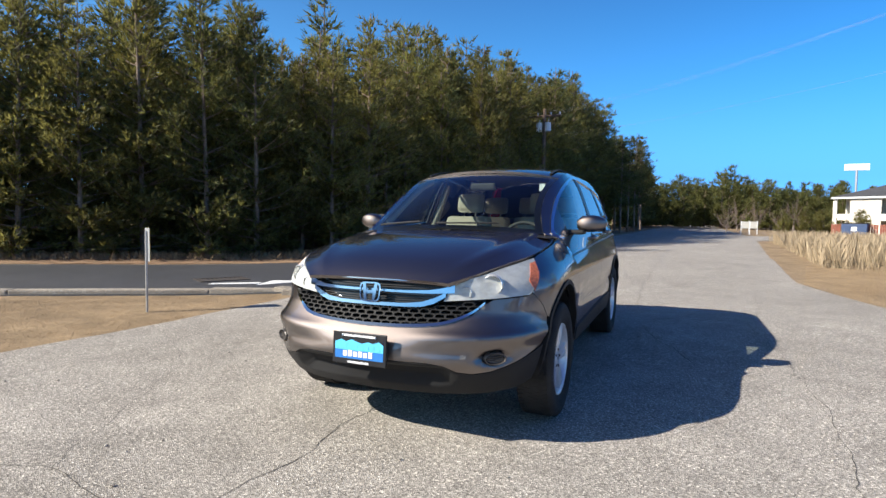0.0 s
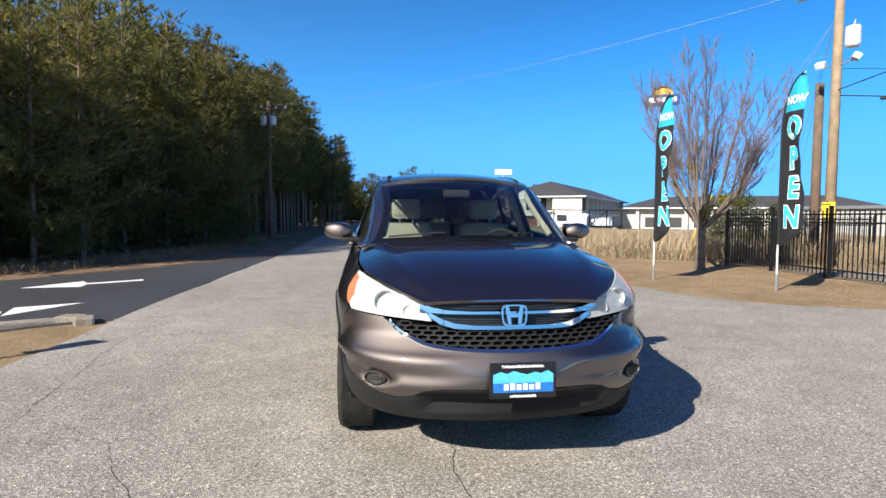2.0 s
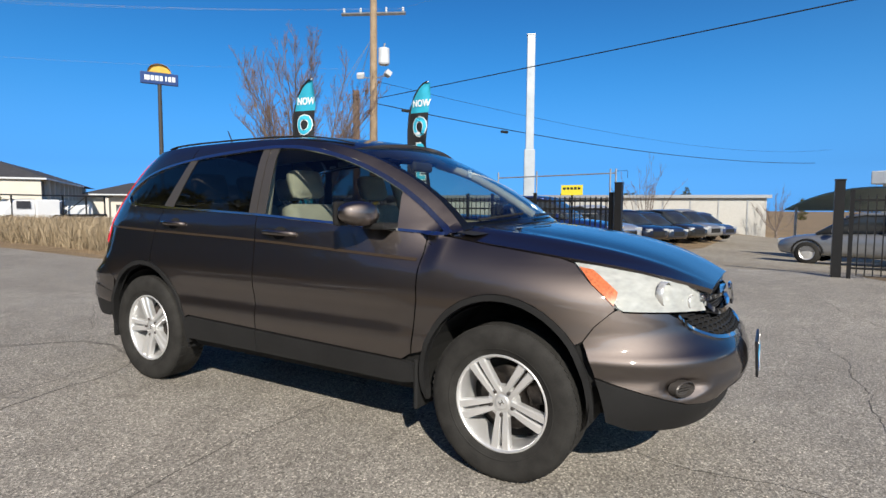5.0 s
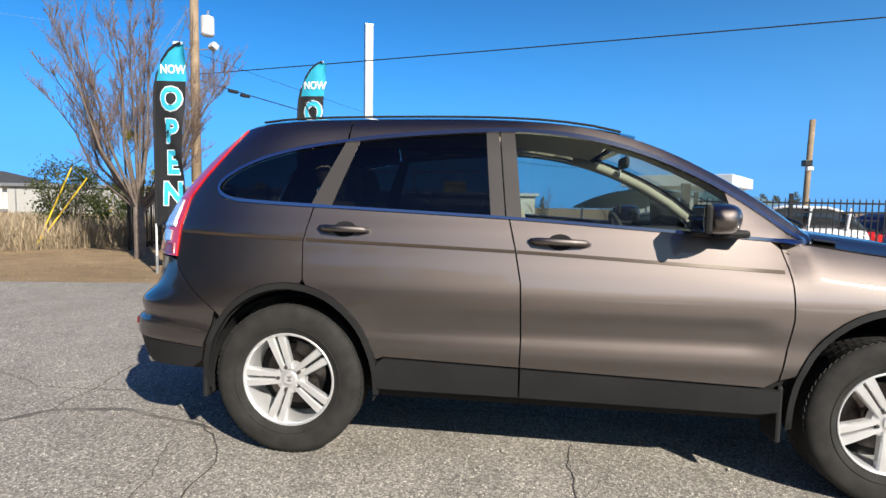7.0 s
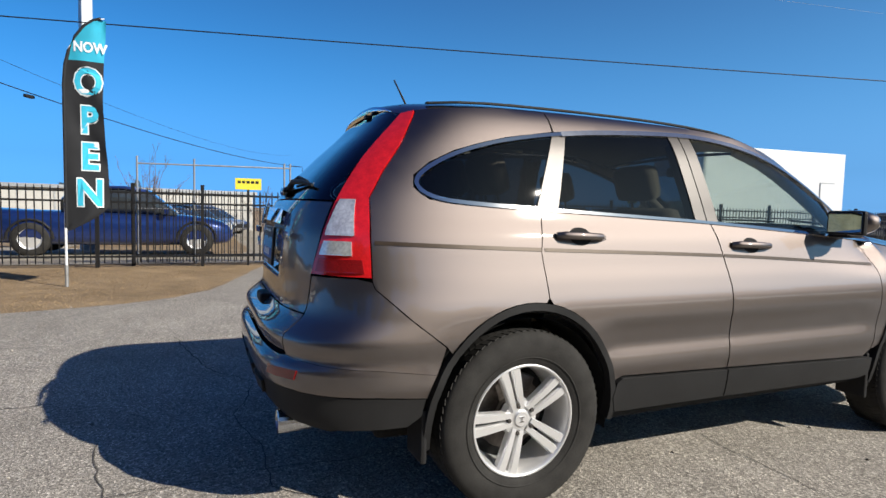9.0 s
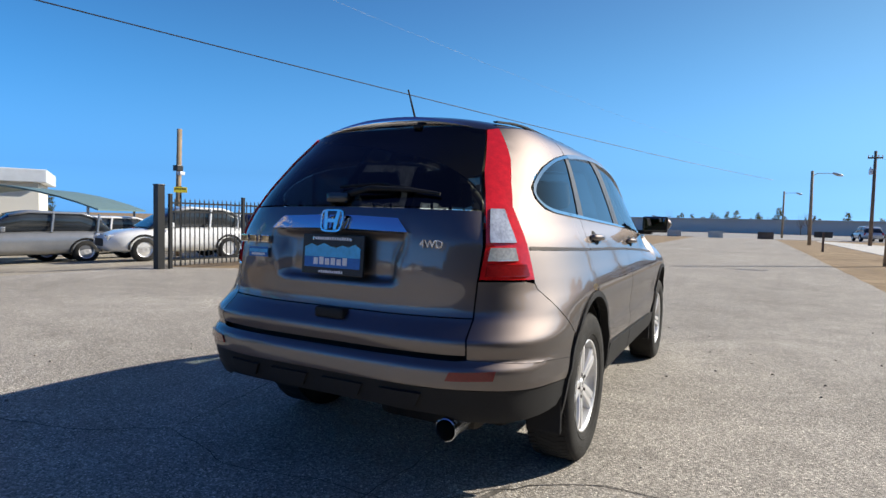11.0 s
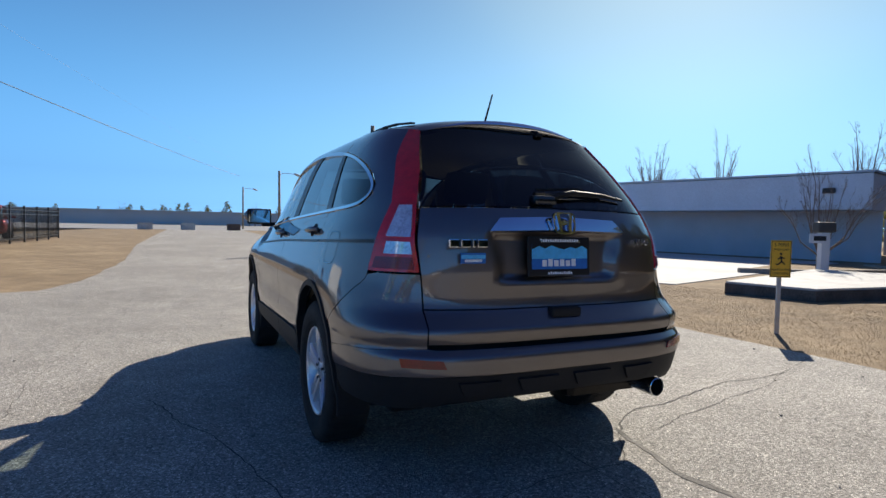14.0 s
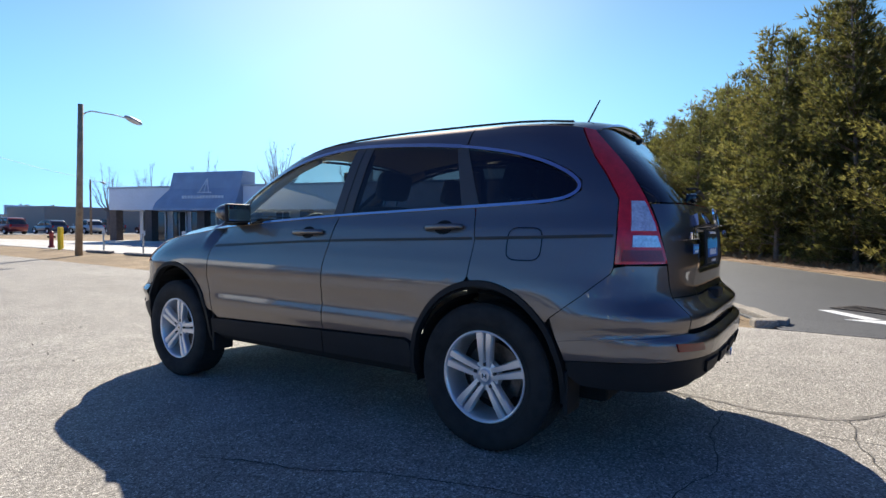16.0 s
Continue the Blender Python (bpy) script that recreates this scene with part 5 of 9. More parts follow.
lamp_bowl = mat("lamp_reflector", (0.72, 0.72, 0.70), 0.25, 0.6, var=0.25, scale=18, fine=60, fvar=0.15)
hazy_lens = hazy("hazy_lens")
haze = mat("lamp_haze", (0.44, 0.45, 0.44), 0.28, 0.7, var=0.35, scale=22, fine=70, fvar=0.2, coat=0.5, bump=0.3)
amber = mat("amber_lens", (0.62, 0.17, 0.07), 0.3, var=0.15, fine=80, fvar=0.3)
for mi in (False, True):
    sg = -1 if mi else 1
    h = part("headlamp", panel_bm(dens(hl, 4), front_map, 3, 0.025, 0.004, 0.02, mi), hazy_lens, car, "hazy clear headlamp with an orange corner")
    part("lamp_housing", panel_bm(dens(hl, 4), front_map, 3, 0.025, -0.035, 0.0, mi), haze, h, "silvery grey lamp housing")
    am = [S(-1.635, 0.925), S(-1.69, 0.915), S(-1.80, 0.83), S(-1.79, 0.78), S(-1.70, 0.86)]
    part("indicator", panel_bm(dens(am, 4), front_map, 4, 0.03, 0.0065, 0.004, mi), amber, h, "orange turn signal")
    for x, z, r in ((0.63, 0.815, 0.052), (0.51, 0.775, 0.030)):
        c = front_map(np.array([at_x(front_map, x, z)[0]]), np.array([z]))[0]
        mm = Matrix.Translation((c[0] * sg, c[1] + 0.012, z)) @ Matrix.Rotation(radians(90), 4, "X") @ Matrix.Rotation(radians(12 * sg), 4, "Y")
        part("lamp_bowl", lathe(bmesh.new(), [(r, 0.012), (r * 0.97, 0.0), (r * 0.8, -0.012), (r * 0.45, -0.03), (0.0, -0.034)], 24, m=mm), lamp_bowl, h, smooth=True)
        part("lamp_ring", lathe(bmesh.new(), [(r * 1.0, 0.016), (r * 1.1, 0.012), (r * 1.12, -0.01)], 24, m=mm), lamp_bowl, h, smooth=True)
fb = [F(0.0, 0.590), F(0.2, 0.593), F(0.38, 0.604), F(0.465, 0.622), F(0.545, 0.662), F(0.605, 0.712), F(0.65, 0.739), F(0.80, 0.751), S(-1.815, 0.761), S(-1.797, 0.757), S(-1.778, 0.741), S(-1.751, 0.7145), S(-1.7235, 0.687), S(-1.7035, 0.6545), S(-1.684, 0.6255), S(-1.735, 0.48), F(0.80, 0.432), F(0.73, 0.398), F(0.66, 0.374), F(0.58, 0.364), F(0.51, 0.376), F(0.45, 0.408), F(0.37, 0.422), F(0.0, 0.425)]


def fog_dent(u, v):
    """Round pockets for the fog lamps and the crease above them."""
    p = front_map(u, v)
    d = np.hypot((np.abs(p[:, 0]) - 0.68) / 0.068, (v - 0.442) / 0.038)
    wing = sstep((np.abs(p[:, 0]) - 0.15) / 0.3)
    return -0.035 * sstep((1.15 - d) / 0.35) + wing * (0.015 * np.exp(-((v - 0.55) / 0.026) ** 2) - 0.010 * np.exp(-((v - 0.475) / 0.035) ** 2))


panel("front_bumper", dens(sym(fb), 3), front_map, paint, car, du=1.6, dv=0.014, label="dark metallic front bumper", bend=fog_dent)
vb = [F(0.0, 0.420), F(0.37, 0.417), F(0.45, 0.403), F(0.51, 0.371), F(0.58, 0.359), F(0.66, 0.369), F(0.73, 0.393), F(0.80, 0.427), S(-1.737, 0.473), S(-1.765, 0.36), S(-1.77, 0.285), F(0.74, 0.245), F(0.6, 0.235), F(0.4, 0.232), F(0.0, 0.225)]


def lip_dent(u, v):
    p = front_map(u, v)
    return -0.05 * sstep((0.47 - np.abs(p[:, 0])) / 0.05) * sstep((v - 0.285) / 0.02) * sstep((0.40 - v) / 0.02)


panel("front_valance", dens(sym(vb), 3), front_map, black_plastic, car, du=2.5, dv=0.018, fold=0.06, label="matt dark plastic chin with an air intake", bend=lip_dent)
for sg in (-1, 1):
    c = front_map(np.array([at_x(front_map, 0.68, 0.442)[0]]), np.array([0.442]))[0]
    mm = Matrix.Translation((c[0] * sg, c[1] + 0.028, 0.442)) @ Matrix.Rotation(radians(30 * sg), 4, "Z") @ Matrix.Rotation(radians(90), 4, "X") @ Matrix.Diagonal((0.92, 0.52, 1, 1))
    fl = part("fog_insert", lathe(bmesh.new(), [(0.0, 0.0), (0.05, 0.004), (0.058, 0.02), (0.064, 0.016), (0.066, -0.02)], 24, m=mm), pillar_mat, car, "ribbed grey fog lamp insert")
    for k in (-0.02, 0.0, 0.02):
        part("fog_rib", boxm(-0.045, 0.045, k - 0.004, k + 0.004, 0.0, 0.012, m=mm), pillar_mat, fl)
# grille
gu = [F(0.0, 0.835), F(0.3, 0.835), F(0.455, 0.83), F(0.42, 0.775), F(0.37, 0.715), F(0.24, 0.69), F(0.0, 0.685)]
grille = panel("grille", dens(sym(gu), 3), front_map, black_gloss, car, du=3, dv=0.03, off=-0.045, fold=0.0, label="dark grille with chrome bars")[0]


def strip(pts, w0, w1, off, material, name="grille_bar", depth=0.03, parent=None, lab=""):
    """A bar across the front through half points (x, z, half height)."""
    half_up = [F(x, z + h) for x, z, h in pts]
    half_dn = [F(x, z - h) for x, z, h in pts]
    poly = [(-u, v) for u, v in half_up[::-1] if u > 1e-3] + half_up + half_dn[::-1] + [(-u, v) for u, v in half_dn if u > 1e-3]
    poly = [(u, v) for u, v in poly]
    return part(name, panel_bm(dens(poly, 3), front_map, 3, 0.015, off, depth), material, parent or grille, lab)


strip([(0.0, 0.831, 0.003), (0.3, 0.831, 0.003), (0.44, 0.827, 0.004)], 0, 0, 0.006, chrome, lab="thin chrome line over the grille")
strip([(0.0, 0.773, 0.006), (0.22, 0.773, 0.0065), (0.33, 0.776, 0.009), (0.40, 0.784, 0.014), (0.458, 0.794, 0.022)], 0, 0, 0.010, chrome, lab="chrome grille bar")
strip([(0.0, 0.700, 0.009), (0.2, 0.701, 0.010), (0.29, 0.708, 0.013), (0.355, 0.728, 0.015), (0.415, 0.762, 0.012)], 0, 0, 0.013, chrome, lab="chrome grille bar")
for z, x in ((0.819, 0.41), (0.807, 0.40), (0.795, 0.38), (0.755, 0.37), (0.743, 0.36), (0.731, 0.34), (0.719, 0.31)):
    strip([(0.0, z, 0.003), (x * 0.8, z, 0.003), (x, z + 0.002, 0.002)], 0, 0, -0.022, black_plastic, "grille_slat", 0.02)
badge(grille, pose(0.0, -2.168, 0.764, 0, 0, 0) @ Matrix.Rotation(radians(-8), 4, "X"), 0.128)
# lower grille with a honeycomb
gl_ = [F(0.0, 0.687), F(0.24, 0.690), F(0.36, 0.704), F(0.48, 0.720), F(0.56, 0.728), F(0.60, 0.722), F(0.54, 0.672), F(0.46, 0.634), F(0.37, 0.616), F(0.2, 0.606), F(0.0, 0.602)]
lower = panel("lower_grille", dens(sym(gl_), 3), front_map, liner, car, du=3, dv=0.03, off=-0.05, fold=0.0, label="dark honeycomb lower grille")[0]
b = bmesh.new()
HX, HZ = 0.056, 0.0215
for row in range(7):
    for col in range(-11, 12):
        cx = (col + (0.5 if row % 2 else 0)) * HX
        cz = 0.608 + row * HZ
        a = abs(cx)
        top = np.interp(a, [0, 0.24, 0.36, 0.48, 0.58], [0.676, 0.680, 0.694, 0.712, 0.718])
        bot = np.interp(a, [0, 0.2, 0.37, 0.46, 0.54, 0.60], [0.606, 0.610, 0.621, 0.640, 0.678, 0.72])
        if a > 0.56 or not bot - 0.004 < cz < top + 0.002:
            continue
        o6, i6 = [], []
        for dx, dz in ((-0.36, 0.62), (0.36, 0.62), (0.62, 0), (0.36, -0.62), (-0.36, -0.62), (-0.62, 0)):
            o6.append((cx + dx * HX, cz + dz * HZ))
            i6.append((cx + dx * HX * 0.80, cz + dz * HZ * 0.70))
        fr_ = []
        for pts_, yo in ((o6, -0.012), (i6, -0.012), (i6, 0.03)):
            row_v = []
            for x, z in pts_:
                yy = front_map(np.array([math.degrees(math.atan2(abs(x), 1.08))]), np.array([z]))[0][1]
                row_v.append(b.verts.new((x, yy + yo + 0.012, z)))
            fr_.append(row_v)
        for k in range(6):
            j = (k + 1) % 6
            b.faces.new((fr_[0][k], fr_[0][j], fr_[1][j], fr_[1][k]))
            b.faces.new((fr_[1][k], fr_[1][j], fr_[2][j], fr_[2][k]))
part("honeycomb", b, black_plastic, lower, "dark plastic honeycomb mesh")
ch = smooth_line([F(0.607, 0.724), F(0.548, 0.668), F(0.465, 0.627), F(0.38, 0.608), F(0.2, 0.597), F(0.0, 0.594)])
chm = ch + [(-u, v) for u, v in ch[::-1][1:]]
up_l, dn_l = [(u, v + 0.007) for u, v in chm], [(u, v - 0.007) for u, v in chm]
part("lower_grille_chrome", panel_bm(up_l + dn_l[::-1], front_map, 3, 0.03, 0.008, 0.02), chrome, lower, "chrome line under the grille")

# ---- mirrors and handles ----
for sg in (-1, 1):
    def mir(u, v, sg=sg):
        t, p = u * 2 * math.pi, v
        prof = math.sin(math.pi * min(1, 0.06 + p * 0.94)) ** 0.45
        x = 0.835 + 0.215 * p
        w = 0.090 * prof * (1.0 - 0.12 * p)
        h = 0.068 * prof * (1 - 0.12 * p)
        c, s = math.cos(t), math.sin(t)
        yy = -0.575 + 0.03 * p + w * math.copysign(abs(c) ** 0.7, c) * (1.0 if c < 0 else 0.8)
        zz = 1.142 + 0.008 * p + h * math.copysign(abs(s) ** 0.75, s)
        return Vector((sg * x, yy, zz))
    mo = part("door_mirror", grid_bm(mir, 24, 14, flip=sg > 0), paint, car, "painted door mirror")
    bmesh_fix = bmesh.new()
    bmesh_fix.from_mesh(mo.data)
    bmesh.ops.remove_doubles(bmesh_fix, verts=bmesh_fix.verts[:], dist=0.0005)
    bmesh.ops.recalc_face_normals(bmesh_fix, faces=bmesh_fix.faces[:])
    bmesh_fix.to_mesh(mo.data), bmesh_fix.free()
    part("mirror_glass", boxm(0.855, 1.015, -0.478, -0.471, 1.095, 1.196, 0.003, m=Matrix.Diagonal((sg, 1, 1, 1))), mat("mirror_glass", (0.50, 0.52, 0.54), 0.02, 1.0, var=0.01), mo)
    part("mirror_rim", boxm(0.845, 1.027, -0.505, -0.475, 1.085, 1.205, 0.014, m=Matrix.Diagonal((sg, 1, 1, 1))), black_plastic, mo)
    part("mirror_foot", boxm(0.745, 0.90, -0.70, -0.58, 1.066, 1.100, 0.014, m=Matrix.Diagonal((sg, 1, 1, 1))), black_plastic, mo)
    for y0, y1, z0, door in ((0.94, 1.175, 1.065, rear_door), (-0.055, 0.205, 1.028, front_door)):
        yc = (y0 + y1) / 2
        xs_ = [float(half_width(y, z0)) for y in (y0, yc, y1)]
        pts = [(sg * (xs_[0] + 0.002), y0, z0 - 0.004), (sg * (xs_[0] + 0.022), y0 + 0.03, z0), (sg * (xs_[1] + 0.034), yc, z0 + 0.003), (sg * (xs_[2] + 0.024), y1 - 0.03, z0 + 0.005), (sg * (xs_[2] + 0.004), y1, z0 + 0.004)]
        dp = door[0 if sg > 0 else 1]
        bm = tubem(pts, [0.011, 0.013, 0.014, 0.014, 0.011], 10)
        for v in bm.verts:
            v.co.z = z0 + (v.co.z - z0) * 1.15
        part("door_handle", bm, paint, dp, "painted pull handle", smooth=True)
        # flat near-black oval on the skin, painted as the shade behind the grip
        pocket = [(yc + 0.055 * math.cos(t), z0 + 0.036 * math.sin(t)) for t in [2 * math.pi * k / 20 for k in range(20)]]
        part("handle_pocket", panel_bm(pocket, side_map, 0.02, 0.02, 0.0015, 0.0, sg < 0), liner, dp)


# ---- wheels ----
def wheel(name, m, label):
    """Tyre, alloy rim with five split spokes, brake disc; the outer face looks along +x."""
    t = part(name, lathe(bmesh.new(), [(0.220, 0.085), (0.236, 0.098), (0.285, 0.110), (0.322, 0.108), (0.343, 0.098), (0.352, 0.085), (0.354, 0.06), (0.355, 0.0), (0.354, -0.06), (0.345, -0.095), (0.30, -0.112), (0.24, -0.10)], 64, "x"), rubber, car, label, smooth=True)
    # tread blocks
    b = bmesh.new()
    for k in range(72):
        for j, x in enumerate((-0.075, -0.028, 0.02, 0.066)):
            a = 2 * math.pi * (k + 0.5 * (j % 2)) / 72
            mm = Matrix.Rotation(a, 4, "X") @ Matrix.Translation((x, 0, 0.352)) @ Matrix.Rotation(radians(18 if j in (0, 3) else -12), 4, "Z")
            box(b, -0.019, 0.019, -0.0115, 0.0115, -0.006, 0.0035, m=mm)
    part("tread", b, rubber, t)
    # raised sidewall rings
    part("sidewall_ring", lathe(bmesh.new(), [(0.250, 0.1035), (0.253, 0.107), (0.256, 0.1055)], 64, "x"), rubber, t, smooth=True)
    r = part("rim", lathe(bmesh.new(), [(0.224, 0.088), (0.222, 0.094), (0.215, 0.092), (0.208, 0.078), (0.200, 0.03), (0.194, -0.06), (0.19, -0.09)], 64, "x"), alloy, t, "bright five double-spoke alloy rim", smooth=True)
    part("brake_disc", lathe(bmesh.new(), [(0.0, -0.012), (0.06, -0.01), (0.065, -0.022), (0.148, -0.022), (0.15, -0.03)], 40, "x"), disc_mat, t)
    part("brake_shield", lathe(bmesh.new(), [(0.0, -0.055), (0.20, -0.055)], 32, "x"), liner, t)
    part("caliper", boxm(-0.05, 0.0, -0.05, 0.05, 0.10, 0.165, 0.012, m=Matrix.Rotation(radians(-110), 4, "X")), disc_mat, t)
    for k in range(5):
        for s in (-1, 1):
            b = bmesh.new()
            a0 = 2 * math.pi * k / 5
            n = 7
            rows = []
            for i in range(n + 1):
                q_ = i / n
                rad = 0.042 + q_ * 0.172
                mid = s * (0.0165 + 0.011 * q_)
                hw = 0.0125 + 0.0085 * q_
                x = 0.066 + 0.020 * math.sin(q_ * math.pi * 0.5) - 0.006 * q_
                rows.append([b.verts.new((x - 0.006, mid - hw, rad)), b.verts.new((x + 0.004, mid - hw * 0.72, rad)), b.verts.new((x + 0.004, mid + hw * 0.72, rad)), b.verts.new((x - 0.006, mid + hw, rad)),
                             b.verts.new((x - 0.035, mid + hw * 0.9, rad)), b.verts.new((x - 0.035, mid - hw * 0.9, rad))])
            for p_, q4 in zip(rows, rows[1:]):
                for j in range(6):
                    b.faces.new((p_[j], p_[(j + 1) % 6], q4[(j + 1) % 6], q4[j]))
            bmesh.ops.recalc_face_normals(b, faces=b.faces[:])
            bmesh.ops.rotate(b, verts=b.verts[:], cent=(0, 0, 0), matrix=Matrix.Rotation(a0, 3, "X"))
            part("spoke", b, alloy, r)
    part("hub", lathe(bmesh.new(), [(0.0, 0.073), (0.028, 0.073), (0.031, 0.069), (0.036, 0.066), (0.072, 0.06), (0.078, 0.03)], 32, "x"), alloy, r)
    hb = bmesh.new()
    for dy in (-0.009, 0.009):
        box(hb, 0.0735, 0.0755, dy - 0.003, dy + 0.003, -0.011, 0.011)
    box(hb, 0.0735, 0.0755, -0.009, 0.009, -0.003, 0.003)
    part("hub_badge", hb, chrome, r)
    for k in range(5):
        a = -2 * math.pi * k / 5
        part("wheel_nut", lathe(bmesh.new(), [(0.0, 0.078), (0.007, 0.077), (0.0095, 0.072), (0.0095, 0.055), (0.014, 0.055)], 8, "x", m=Matrix.Translation((0, 0.056 * math.sin(a), 0.056 * math.cos(a)))), pillar_mat, r)
    t.matrix_basis = m
    return t


HUB = 0.3555
w1 = wheel("wheel", pose(0.785, 1.318, HUB + dip(0.785, 1.318), 0, 0, 0), "black tyre on a bright alloy wheel")
for i, (x, y, a) in enumerate(((0.785, -1.318, -12), (-0.785, 1.318, 90), (-0.785, -1.318, 36))):
    mm = pose(x, y, HUB + dip(x, y), a, 0, 0 if x > 0 else 180)
    cp = copy_thing(w1, mm)

# ---- inner shell, arches, underside ----
lin = [(-1.72, 0.93), (-1.4, 0.96), (-1.0, 1.0), (-0.5, 1.03), (0.3, 1.09), (1.2, 1.13), (1.9, 1.13), (2.0, 0.5), (1.75, 0.42)] + arch(RA, 0.40, 0.43, 10, 172, 14) + [(0.86, 0.27), (-0.86, 0.27)] + arch(-RA, 0.39, 0.42, 8, 170, 14) + [(-1.76, 0.45)]
panel("inner_side", dens(lin, 0.1), side_map, liner, car, du=0.12, dv=0.1, off=-0.03, fold=0, both=True)
panel("inner_front", dens(sym([F(0.0, 0.80), F(0.4, 0.80), S(-1.75, 0.88), S(-1.75, 0.30), F(0.0, 0.28)]), 5), front_map, liner, car, du=6, dv=0.08, off=-0.075, fold=0)
panel("inner_rear", dens(sym([R(0.0, 1.17), R(0.55, 1.15), S(1.9, 1.1), S(1.9, 0.40), R(0.0, 0.38)]), 5), rear_map, liner, car, du=6, dv=0.08, off=-0.055, fold=0)
for cy in (-RA, RA):
    for sg in (-1, 1):
        b = bmesh.new()
        n = 18
        rows = []
        for i in range(n + 1):
            a = radians(-12 + 204 * i / n)
            rr_ = 0.405
            rows.append([b.verts.new((sg * x, cy + rr_ * math.cos(a), 0.345 + rr_ * math.sin(a))) for x in (0.86, 0.56)])
        for p_, q_ in zip(rows, rows[1:]):
            b.faces.new((p_[0], p_[1], q_[1], q_[0]))
        ctr = b.verts.new((sg * 0.56, cy, 0.345))
        for p_, q_ in zip(rows, rows[1:]):
            b.faces.new((p_[1], ctr, q_[1]))
        part("wheel_well", b, liner, car)
part("underbody", boxm(-0.66, 0.66, -1.95, 1.85, 0.26, 0.34, 0.03), liner, car, "dark underside")
part("rear_beam", tubem([(-0.7, 1.31, 0.33), (0.7, 1.31, 0.33)], 0.04, 8), liner, car)
part("front_beam", tubem([(-0.7, -1.31, 0.33), (0.7, -1.31, 0.33)], 0.04, 8), liner, car)
part("silencer", boxm(-0.62, -0.15, 1.78, 2.05, 0.29, 0.43, 0.05), mat("silencer_steel", (0.03, 0.028, 0.026), 0.5, 0.8, var=0.3), car)
# mud flaps
for sg in (-1, 1):
    for y0, z1 in ((-0.865, 0.44), (1.735, 0.44)):
        part("mud_flap", boxm(0.72, 0.875, y0 - 0.012, y0 + 0.012, 0.24 if y0 > 0 else 0.19, z1, 0.01, m=Matrix.Diagonal((sg, 1, 1, 1))), black_plastic, car, "dark mud flap")

# ---- cabin ----
floor_ = part("cabin_floor", boxm(-0.70, 0.70, -0.95, 2.0, 0.36, 0.42, 0.02), dash_mat, car)
part("boot_floor", boxm(-0.66, 0.66, 1.15, 2.02, 0.42, 0.80, 0.03), dash_mat, car)
part("dashboard", boxm(-0.70, 0.70, -1.02, -0.52, 0.62, 1.035, 0.06), dash_mat, car, "dark dashboard")
part("instrument_hood", boxm(0.18, 0.56, -0.80, -0.55, 1.0, 1.07, 0.03), dash_mat, car)
sw = bmesh.new()
mm = pose(0.37, -0.42, 0.98, 68, 0, 0)
n = 28
ring = [mm @ Vector((0.18 * math.cos(2 * math.pi * k / n), 0.18 * math.sin(2 * math.pi * k / n), 0)) for k in range(n + 1)]
tube(sw, ring, 0.015, 8, False)
tube(sw, [mm @ Vector((-0.17, 0.0, 0)), mm @ Vector((0, 0, -0.02)), mm @ Vector((0.17, 0.0, 0))], 0.02, 6)
tube(sw, [mm @ Vector((0, 0, -0.02)), mm @ Vector((0, -0.17, 0))], 0.02, 6)
part("steering_wheel", sw, dash_mat, car, smooth=True)


def seat(x, y, w, name="seat"):
    s = part(name, boxm(x - w / 2, x + w / 2, y - 0.25, y + 0.25, 0.50, 0.68, 0.06), seat_cloth, car, "beige cloth car seat", smooth=True)
    mt = Matrix.Translation((x, y + 0.26, 0.66)) @ Matrix.Rotation(radians(-17), 4, "X")
    part("seat_back", boxm(-w / 2 + 0.02, w / 2 - 0.02, -0.06, 0.07, 0.0, 0.56, 0.06, m=mt), seat_cloth, s, smooth=True)
    part("head_rest", boxm(-0.135, 0.135, -0.05, 0.05, 0.60, 0.79, 0.05, m=mt), seat_cloth, s, smooth=True)
    part("rest_posts", tube(tubem([mt @ Vector((-0.06, 0, 0.5)), mt @ Vector((-0.06, 0, 0.64))], 0.008, 6), [mt @ Vector((0.06, 0, 0.5)), mt @ Vector((0.06, 0, 0.64))], 0.008, 6), chrome, s)
    return s


seat(-0.36, -0.12, 0.50), seat(0.36, -0.12, 0.50)
for x in (-0.4, 0.0, 0.4):
    seat(x, 0.80, 0.40, "rear_seat")
# pillar trims and headlining inside
for sg in (-1, 1):
    pts = [(sg * (float(half_width(y, eave(y) - 0.03)) - 0.065), y + 0.035, float(eave(y)) - 0.035) for y in (-0.92, -0.8, -0.64, -0.5, -0.35, -0.15)]
    part("screen_pillar_trim", tubem(pts, 0.030, 8), trim_beige, car, smooth=True)
    part("belt_pillar_trim", tubem([(sg * 0.76, 0.30, 1.05), (sg * 0.62, 0.37, 1.5)], 0.035, 8), trim_beige, car, smooth=True)
part("headlining", grid_bm(lambda u, v: roof_pt(0.06 + u * 0.88, 0.03 + v * 0.93) - Vector((0, 0, 0.04)), 12, 12), trim_beige, car)
part("inner_mirror", boxm(-0.11, 0.11, -0.36, -0.33, 1.41, 1.475, 0.02), dash_mat, car)
part("inspection_sticker", boxm(0.50, 0.545, -0.425, -0.42, 1.40, 1.455), white_ink, car)

